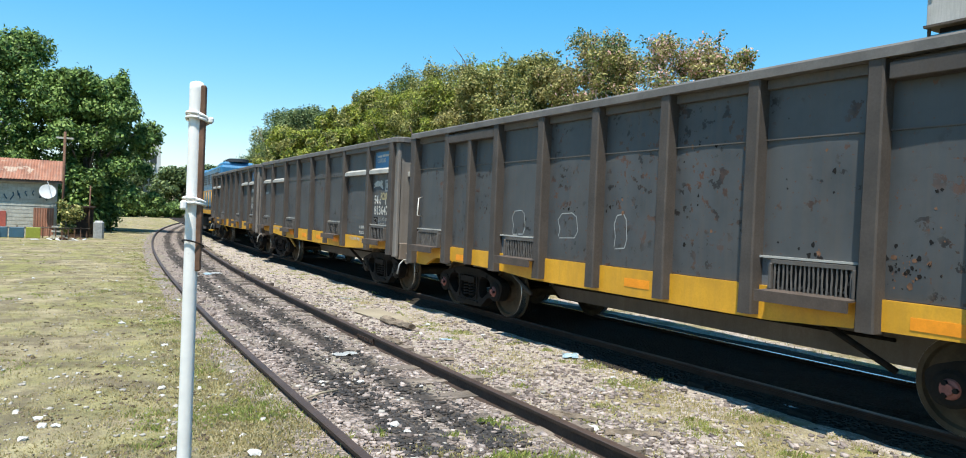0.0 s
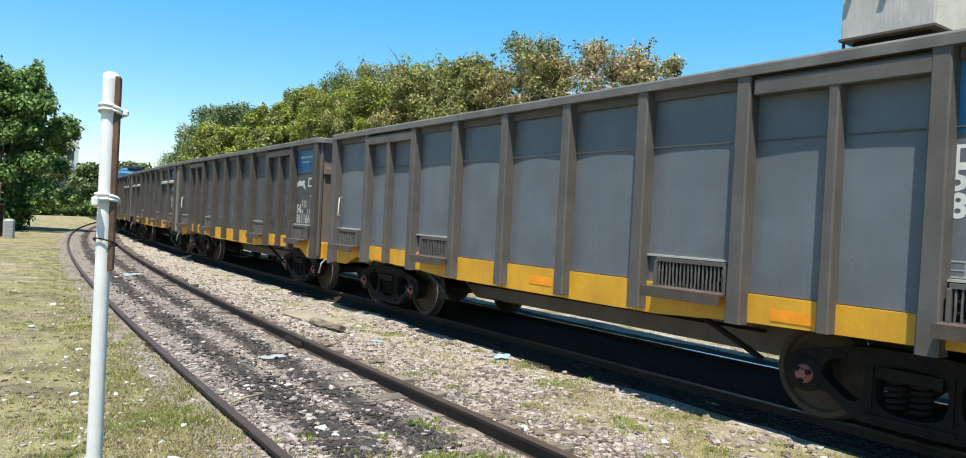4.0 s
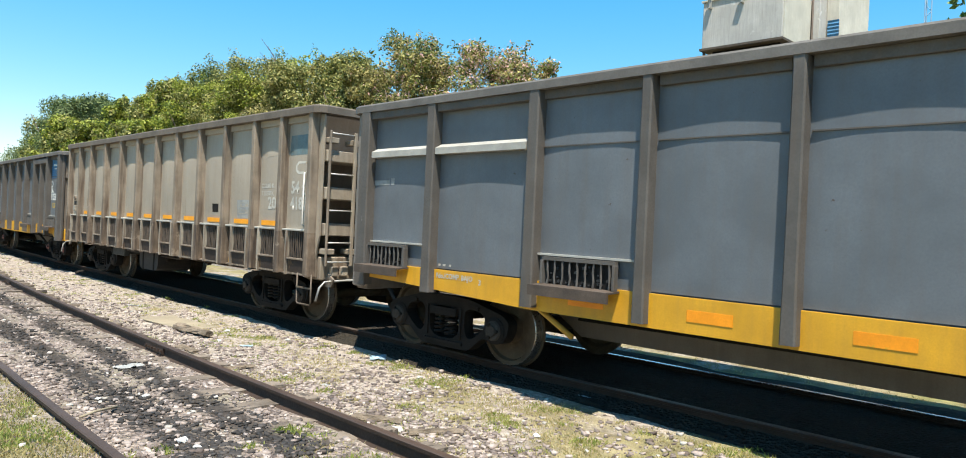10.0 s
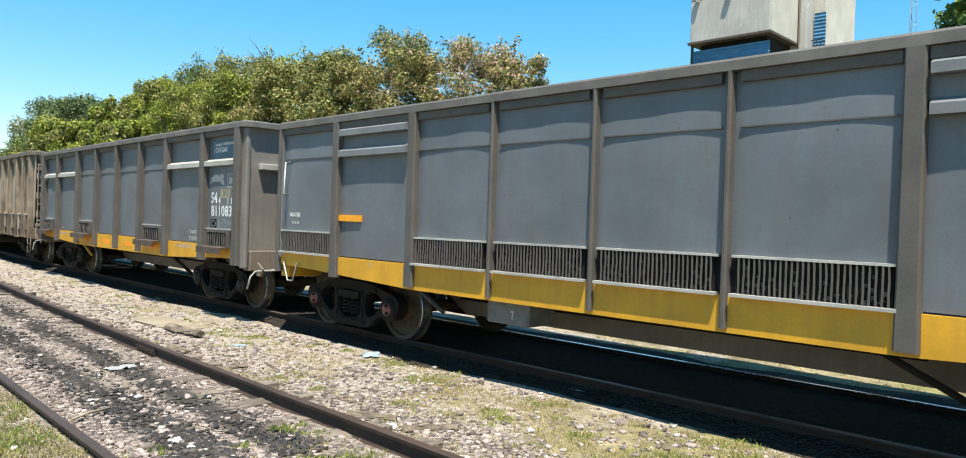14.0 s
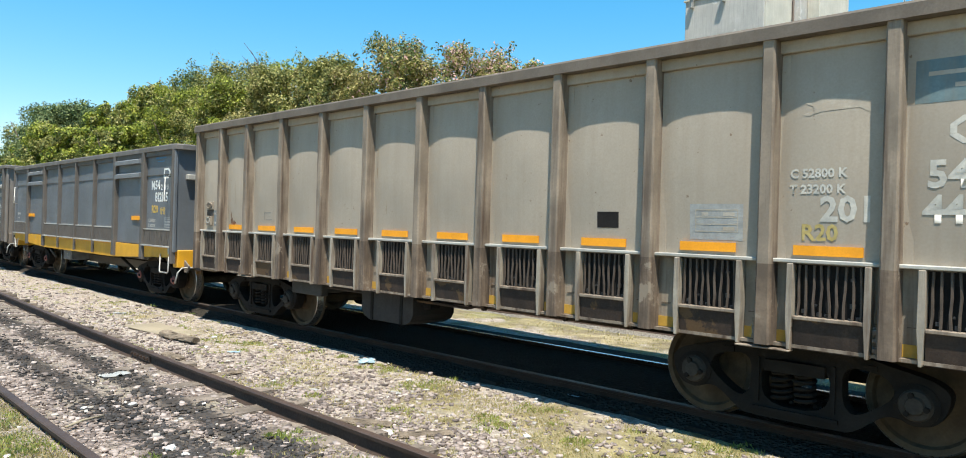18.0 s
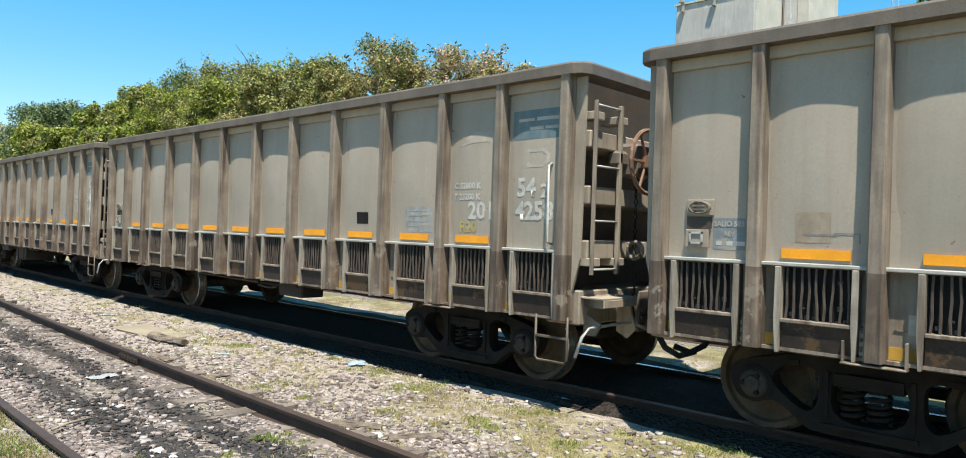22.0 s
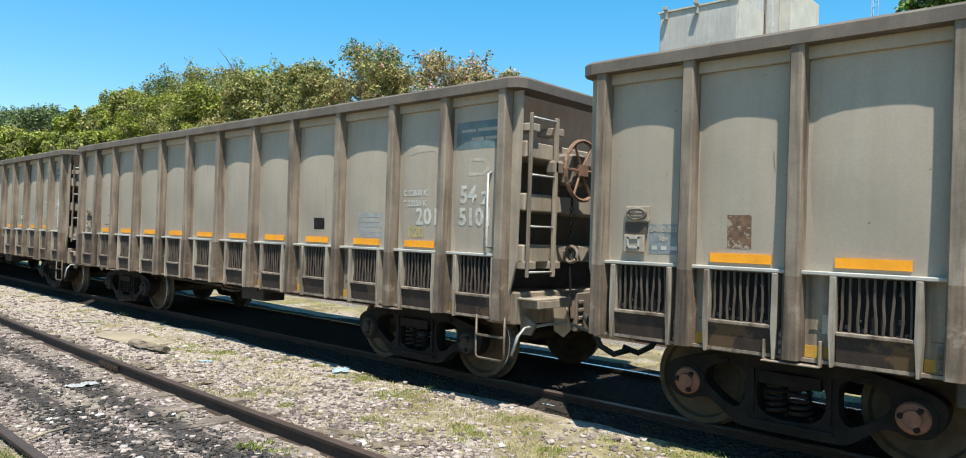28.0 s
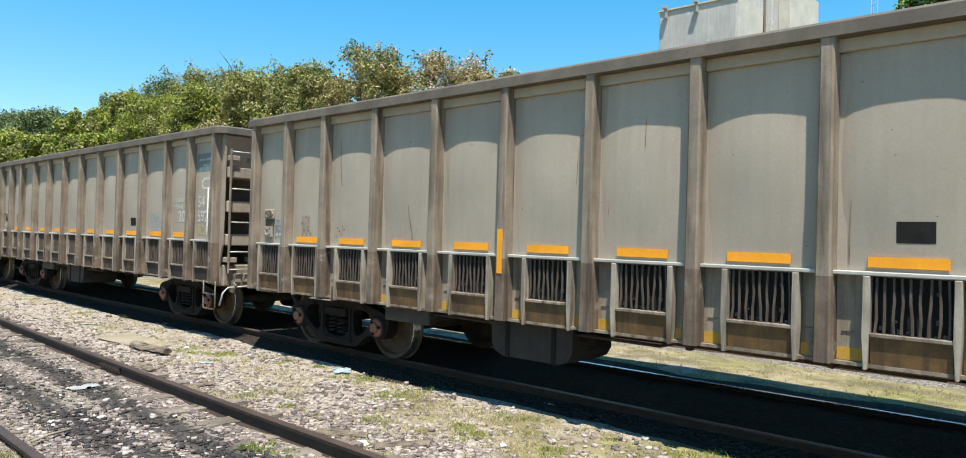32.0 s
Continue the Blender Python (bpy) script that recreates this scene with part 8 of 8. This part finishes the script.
                win = part("window", solid("window", [(bx, bx + 0.05, by0 + 0.6 + 1.7 * j, by0 + 1.5 + 1.7 * j, 1.6 + 3 * i, 2.9 + 3 * i)], M["glass"]), blk)
    kiosk = thing("red_roofed_hut", "small hut with a red roof at the end of the line", "hut")
    part("wall", solid("wall", [(-101, -99, 13.6, 15.4, -0.3, 1.9)], M["shop"]), kiosk)
    part("roof", solid("roof", [(-101.3, -98.7, 13.3, 15.7, 1.9, 2.4)], M["roof_red"], 0.2), kiosk)


def extruded_x(x0, x1, y, z0, z1):
    bm = bmesh.new()
    add_plate(bm, [(x0, z0), (x1, z0), ((x0 + x1) / 2, z1)], y - 0.02, y + 0.02)
    return mesh_of("gable", bm, M["plank"])


SCRAP_S = [solid("plank_scrap", [(-w, w, -0.05, 0.05, -0.015, 0.015)], M[m], 0.004) for w, m in ((0.22, "plank"), (0.3, "pole_rust"), (0.15, "shop"))]
build_cottage()


# ---- stones, grass and litter ----
def spread(count, seed, near=2.0, far=45.0, a0=-98.0, a1=-4.0):
    """Places round the standpoint, denser near it: x, y."""
    rng = np.random.default_rng(seed)
    r = 0.7 * near * (far / (0.7 * near)) ** rng.random(count) * rng.uniform(0.8, 1.2, count)
    a = np.radians(rng.uniform(a0, a1, count) + rng.normal(0, 9.0, count))
    return np.c_[r * np.sin(a), r * np.cos(a)], rng


def offset_near(p):
    d = np.minimum(0, p[:, 0] + 3.0)
    return p[:, 1] - (NEAR_Y + 0.00165 * d * d)


def offset_train(p):
    d = np.minimum(0, p[:, 0] - BEND_X)
    return p[:, 1] - (TRAIN_Y + d * d / (2 * BEND_R))


def level(p):
    """The height of the ground or bed at places p."""
    on, ot = np.abs(offset_near(p)), np.abs(offset_train(p))
    z = np.array([heights(x, y) for x, y in p])
    c = ot / 1.9
    z = np.where(c < 1, np.maximum(z, -0.135 - 0.09 * np.maximum(0, c - 0.55) / 0.45), z)
    bed = np.array([near_bank(w) for w in offset_near(p)])
    return np.where(on < 1.3, np.maximum(z, bed), z)


CUBE = np.array([(-1, -1, -1), (1, -1, -1), (1, 1, -1), (-1, 1, -1), (-1, -1, 1), (1, -1, 1), (1, 1, 1), (-1, 1, 1)], dtype=float) * 0.5
CUBE_F = np.array([(0, 3, 2, 1), (4, 5, 6, 7), (0, 1, 5, 4), (1, 2, 6, 5), (2, 3, 7, 6), (3, 0, 4, 7)])


def stones(name, p, rng, lo, hi, material, label, lift=0.25):
    n = len(p)
    size = lo * (hi / lo) ** rng.random(n)
    v = CUBE[None] * (1 + rng.uniform(-0.45, 0.35, (n, 8, 3)))
    v *= (size[:, None] * np.c_[rng.uniform(0.7, 1.4, n), rng.uniform(0.7, 1.4, n), rng.uniform(0.4, 0.8, n)])[:, None, :]
    a = rng.uniform(0, 6.28, n)
    c, s = np.cos(a)[:, None], np.sin(a)[:, None]
    x, y = v[:, :, 0] * c - v[:, :, 1] * s, v[:, :, 0] * s + v[:, :, 1] * c
    z = v[:, :, 2] + rng.uniform(-0.3, 0.3, (n, 1)) * x
    base = level(p) + lift * size * 0.6
    verts = np.stack([x + p[:, :1], y + p[:, 1:], z + base[:, None]], 2).reshape(-1, 3)
    faces = (CUBE_F[None] + 8 * np.arange(n)[:, None, None]).reshape(-1)
    me = bpy.data.meshes.new(name)
    me.vertices.add(n * 8)
    me.vertices.foreach_set("co", verts.astype(np.float32).ravel())
    me.loops.add(n * 24)
    me.loops.foreach_set("vertex_index", faces.astype(np.int32))
    me.polygons.add(n * 6)
    me.polygons.foreach_set("loop_start", np.arange(0, n * 24, 4, dtype=np.int32))
    me.update()
    me.validate()
    me.materials.append(material)
    return thing(name, label, "stones", kind="stuff", me=me)


def blades(name, p, rng, per, lo, hi, material, label):
    """Tufts of grass: per blades at each place."""
    q = np.repeat(p, per, 0) + rng.normal(scale=0.035, size=(len(p) * per, 2))
    n = len(q)
    z = np.repeat(level(p), per) - 0.005
    hgt = lo * (hi / lo) ** rng.random(n)
    a = rng.uniform(0, 6.28, n)
    w = 0.0045 + 0.003 * rng.random(n)
    dx, dy = np.cos(a) * w, np.sin(a) * w
    lx, ly = rng.normal(scale=0.45, size=n) * hgt, rng.normal(scale=0.45, size=n) * hgt
    tri = np.stack([np.c_[q[:, 0] - dx, q[:, 1] - dy, z], np.c_[q[:, 0] + dx, q[:, 1] + dy, z], np.c_[q[:, 0] + lx * 0.4 + dx * 0.7, q[:, 1] + ly * 0.4 + dy * 0.7, z + hgt * 0.6], np.c_[q[:, 0] + lx, q[:, 1] + ly, z + hgt]], 1).reshape(-1, 3)
    me = quads_mesh(name, tri, material)
    return thing(name, label, "grass", kind="stuff", me=me)


def patchy(p, scale, seed, cut):
    return np.array([noise.noise((x * scale, y * scale, seed)) for x, y in p]) > cut


def turfy(p, ot):
    """Where grass has grown over the gravel: most of it along the main track."""
    f = np.array([noise.noise((x * 0.75, y * 1.3, 31.0)) + 0.6 * noise.noise((x * 2.6, y * 3.2, 7.0)) for x, y in p])
    return f > np.clip(0.02 + 0.22 * (-ot - 2.0), -0.12, 0.5)


def build_litter():
    p, rng = spread(130000, 1, 2.4)
    on, ot = offset_near(p), offset_train(p)
    keep = (on > -0.8) & (on < 1.9) & (np.abs(np.abs(on) - 0.874) > 0.09) & ((on > 0.7) | (p[:, 0] < -4.4) | (rng.random(len(p)) < 0.3))
    rows = np.array(SLEEPERS["siding_track"])
    apart = np.abs(p[:, 0][:, None] - rows[None, :]).min(1)
    keep &= (apart > 0.14) | (np.abs(on) > 1.0) | (rng.random(len(p)) < 0.8)
    oily = ((np.abs(on + 0.25) < 0.26) | (np.abs(on - 0.33) < 0.22)) & patchy(p, 0.9, 4, -0.3)
    keep &= ~oily | (rng.random(len(p)) < 0.28)
    stones("track_gravel", p[keep][:34000], rng, 0.011, 0.046, M["stone"], "grey and pinkish gravel between the rails")
    keep = (on > 1.3) & (ot < -1.32) & ((p[:, 0] < -5.6) | (rng.random(len(p)) < 0.3))
    keep &= ~turfy(p, ot) | (rng.random(len(p)) < 0.25)
    stones("gravel_strip", p[keep][:42000], rng, 0.011, 0.048, M["stone"], "grey gravel strewn between the tracks")
    keep = oily & (p[:, 0] < -4.6)
    stones("clinker", p[keep][:12000], rng, 0.010, 0.042, M["coal"], "black clinker spilled between the rails")
    q, rq = spread(60000, 21, 3.0, 40.0)
    oq, qt = offset_near(q), offset_train(q)
    keep = (oq > 1.05) & (qt < -1.33) & turfy(q, qt)
    blades("strip_grass", q[keep][:16000], rq, 9, 0.010, 0.034, M["grass"], "patches of dry grass between the tracks")
    keep = (oq > 1.05) & (qt < -1.40) & turfy(q, qt) & patchy(q, 1.9, 23, 0.12)
    blades("strip_tufts", q[keep][:2500], rq, 12, 0.012, 0.05, M["green_grass"], "green grass tufts between the tracks")
    keep = (oq < -0.94) & (oq > -1.75) & patchy(q, 1.1, 41, -0.3)
    blades("edge_grass", q[keep][:6000], rq, 10, 0.010, 0.040, M["lawn"], "short grass grown up to the siding rail")
    keep = (oq < -0.94) & (oq > -1.6) & patchy(q, 1.4, 44, 0.1)
    blades("edge_tufts", q[keep][:1500], rq, 12, 0.012, 0.045, M["green_grass"], "green tufts along the siding rail")
    p, rng = spread(9000, 2, 2.2, 60.0)
    on, ot = offset_near(p), offset_train(p)
    keep = (on > -9) & (ot < -1.3) & (np.abs(np.abs(on) - 0.874) > 0.12)
    stones("pale_chips", p[keep][:900], rng, 0.014, 0.045, M["pale_stone"], "pale stone chips strewn over the ground")
    p, rng = spread(9000, 27, 2.4, 40.0)
    on = offset_near(p)
    keep = (on < -1.05) & (patchy(p, 0.8, 19, 0.0) | (rng.random(len(p)) < 0.2))
    stones("lawn_stones", p[keep][:1100], rng, 0.012, 0.038, M["pale_stone"], "pale stones lying about the worn grass")
    p, rng = spread(70000, 3, 2.0, 60.0)
    on, ot = offset_near(p), offset_train(p)
    keep = (on < -1.3) & patchy(p, 1.1, 12, 0.05)
    stones("leaf_litter", p[keep][:5000], rng, 0.008, 0.03, M["dry_leaf"], "brown dry leaves and dirt scattered over the grass")
    keep = (on < -1.0) & (rng.random(len(p)) < 0.5)
    stones("lawn_pebbles", p[keep][:9000], rng, 0.006, 0.018, M["stone"], "small pebbles and dirt crumbs in the grass")
    q, rq = spread(5200, 8, 2.0, 7.0, -80, -15)
    oq = offset_near(q)
    keep = (np.abs(oq) < 0.78) & (q[:, 0] > -5.3) & patchy(q, 1.6, 15, 0.0)
    blades("track_grass", q[keep], rq, 40, 0.014, 0.065, M["green_grass"], "fresh grass between the siding rails")
    lawn = (on < -0.95) & patchy(p, 0.5, 1, -0.28)
    blades("lawn_grass", p[lawn][:14000], rng, 8, 0.010, 0.032, M["lawn"], "short dry patchy grass")
    verge = (((on > 1.1) & (ot < -1.4) & (patchy(p, 0.8, 2, 0.16) | ((p[:, 0] > -6.2) & patchy(p, 0.9, 2, -0.25)))) | ((np.abs(on) < 0.8) & (p[:, 0] > -4.9)) | ((on < -0.93) & (on > -2.4) & patchy(p, 0.9, 6, -0.15)))
    blades("verge_grass", p[verge][:10000], rng, 8, 0.010, 0.036, M["grass"], "tufts of dry and green grass along the rails")
    green = ((on > 1.1) & (ot < -1.2) & patchy(p, 1.7, 3, 0.27)) | ((np.abs(on) < 0.75) & (p[:, 0] > -4.4) & patchy(p, 1.5, 5, 0.0)) | ((on < -1.0) & patchy(p, 0.7, 7, 0.3))
    blades("green_tufts", p[green][:4000], rng, 14, 0.012, 0.045, M["green_grass"], "fresh green grass tufts")
    p, rng = spread(9000, 5, 9.5, 40.0, -75, -2)
    back = (offset_train(p) > 1.6) & (np.abs(offset_train(p) - 5) > 1.3) & (p[:, 1] < 20.5)
    blades("far_grass", p[back][:3500], rng, 8, 0.015, 0.05, M["grass"], "short dry grass behind the main track")
    # loose pale stones that lie apart
    rg = random.Random(55)
    shapes = []
    for k in range(7):
        bm = bmesh.new()
        bmesh.ops.create_icosphere(bm, subdivisions=1, radius=1.0)
        for v in bm.verts:
            v.co = Vector((v.co.x * rg.uniform(0.8, 1.3), v.co.y * rg.uniform(0.6, 1.0), v.co.z * rg.uniform(0.3, 0.55)))
        shapes.append(mesh_of("stone", bm, M["pale_rock"]))
    n = 0
    while n < 90:
        r, a = 2.6 * (26 / 2.6) ** rg.random(), radians(rg.uniform(-97, -40))
        x, y = r * math.sin(a), r * math.cos(a)
        q = np.array([[x, y]])
        on, ot = offset_near(q)[0], offset_train(q)[0]
        if ot > -1.2 or abs(abs(on) - 0.87) < 0.16 or (-1.3 < x and abs(y) < 1):
            continue
        s = rg.uniform(0.02, 0.06)
        me = shapes[n % 7]
        ob = thing("stone", "pale broken stone lying on the ground", "stone", "pale stones on the ground", me=me, at=Matrix.Translation((x, y, level(q)[0] + 0.25 * s)) @ pose(0, 0, 0, rg.uniform(-12, 12), rg.uniform(-12, 12), rg.uniform(0, 360)))
        ob.scale = (s, s, s)
        n += 1
    # litter
    spots = ((-7.6, 5.72, "plastic_blue", 0.17, "crumpled pale blue plastic bag in the gravel"), (-6.0, 4.9, "plastic", 0.07, "crumpled white paper on the gravel"), (-9.3, 4.75, "plastic_blue", 0.08, "scrap of blue plastic on the gravel"),
             (-19.5, 3.3, "plastic", 0.2, "white plastic rag between the rails"), (-19.2, 3.1, "plastic_blue", 0.14, "blue plastic scrap between the rails"), (-8.4, 2.9, "plastic", 0.15, "crumpled white plastic by the rail joint"),
             (-4.6, 6.2, "plastic_blue", 0.09, "blue plastic scrap by the rail"), (-3.6, 6.25, "plastic", 0.08, "white paper scrap by the rail"), (-6.2, 6.6, "plastic_blue", 0.1, "pale plastic scrap under the train"),
             (-2.9, 6.9, "plastic", 0.09, "pale scrap between the rails"), (-2.2, 7.3, "plastic", 0.12, "pale litter between the main rails"), (-12.0, -1.0, "plastic", 0.14, "white paper on the grass"), (-9.0, -0.9, "plastic", 0.1, "white paper on the grass"),
             (-14.0, 4.9, "plastic", 0.12, "white paper on the gravel"), (-6.6, 4.3, "plastic", 0.07, "white scrap on the gravel"))
    for k, (x, y, m, s, lab) in enumerate(spots):
        bm = bmesh.new()
        bmesh.ops.create_grid(bm, x_segments=7, y_segments=6, size=1.0)
        rk = random.Random(200 + k)
        for v in bm.verts:
            v.co = Vector((v.co.x * s + rk.uniform(-0.2, 0.2) * s, v.co.y * s * 0.6 + rk.uniform(-0.15, 0.15) * s, rk.uniform(0.02, 0.16) * s))
        q = np.array([[x, y]])
        thing("litter", lab, "litter", "litter along the tracks", me=mesh_of("litter", bm, M[m]), at=Matrix.Translation((x, y, level(q)[0] + 0.004)) @ pose(0, 0, 0, 0, 0, rk.uniform(0, 180)))
    slab = thing("broken_board", "flat pale weathered board beside the siding", "board", me=solid("broken_board", [(-0.75, 0.7, -0.28, 0.28, 0.0, 0.02)], M["plank_pale"], 0.006), at=pose(-11.6, 4.75, -0.165, 0, 1, 8))
    log = thing("driftwood_log", "short grey rotten sleeper stump", "log", me=rough_log(), at=pose(-10.55, 4.55, -0.12, 0, 0, 6))
    for k, (x, y) in enumerate(((-9.3, 3.95), (-5.2, 3.95), (-4.6, 4.1), (-7.9, 3.9))):
        thing("sleeper_end", "grey rotten sleeper end in the gravel", "wood", "rotten sleeper ends", me=rough_log(), at=pose(x, y, -0.15, 0, 0, 30 * k)).scale = (0.55, 0.8, 0.35)
    for k, (x, y) in enumerate(((-6.4, 2.0),)):
        thing("stick", "pale thin stick between the rails", "stick", me=tube("stick", [(-0.2, 0, 0), (0.05, 0.01, 0.02), (0.2, 0, 0.005)], 0.012, M["plank_pale"], 5), at=pose(x, y, -0.06, 0, 0, -60))


def rough_log():
    bm = bmesh.new()
    rk = random.Random(8)
    pts = [(-0.42 + 0.14 * i, rk.uniform(-0.02, 0.02), rk.uniform(-0.015, 0.015)) for i in range(7)]
    add_tube(bm, pts, 0.085, 14, 0.06)
    for v in bm.verts:
        v.co += Vector((rk.uniform(-0.02, 0.02), rk.uniform(-0.02, 0.02), rk.uniform(-0.02, 0.015)))
    for v in bm.verts:
        v.co.z *= 0.75
    return mesh_of("log", bm, M["driftwood"])


M["dry_leaf"] = island_mat("brown_leaf_litter", (0.05, 0.035, 0.022), (0.13, 0.095, 0.06), (0.27, 0.20, 0.13))
M["driftwood"] = mat("rotten_grey_brown_wood", (0.19, 0.15, 0.11), 0.95, 0, 0.4, 6, 35, 0.7, 0.015, spec=0.2)
M["pale_rock"] = mat("pale_broken_stone", (0.55, 0.53, 0.49), 0.9, 0, 0.2, 9, 40, 0.4)
M["plank_pale"] = mat("bleached_board", (0.27, 0.225, 0.155), 0.9, 0, 0.15, 3, 40, 0.3)
build_litter()


# ---- the train's run ----
def train_pose(u, half):
    a, _ = train_line(u - half)
    b, _ = train_line(u + half)
    d = b - a
    return Matrix.Translation((a + b) / 2) @ pose(0, 0, 0, 0, 0, math.degrees(math.atan2(d.y, d.x)))


def motions():
    halves = [0.5 * i for i in range(65)]
    tenths = [0.1 * i for i in range(321)]
    for wagon, u, half in TRAIN:
        walk(wagon, [(t, train_pose(u - run(t), half)) for t in halves])
        for ob in wagon.children_recursive:
            if ob.name.startswith("wheelset"):
                p = ob.matrix_basis.translation.copy()
                walk(ob, [(t, Matrix.Translation(p) @ Matrix.Rotation(-run(t) / WHEEL_R, 4, "Y")) for t in tenths])


motions()
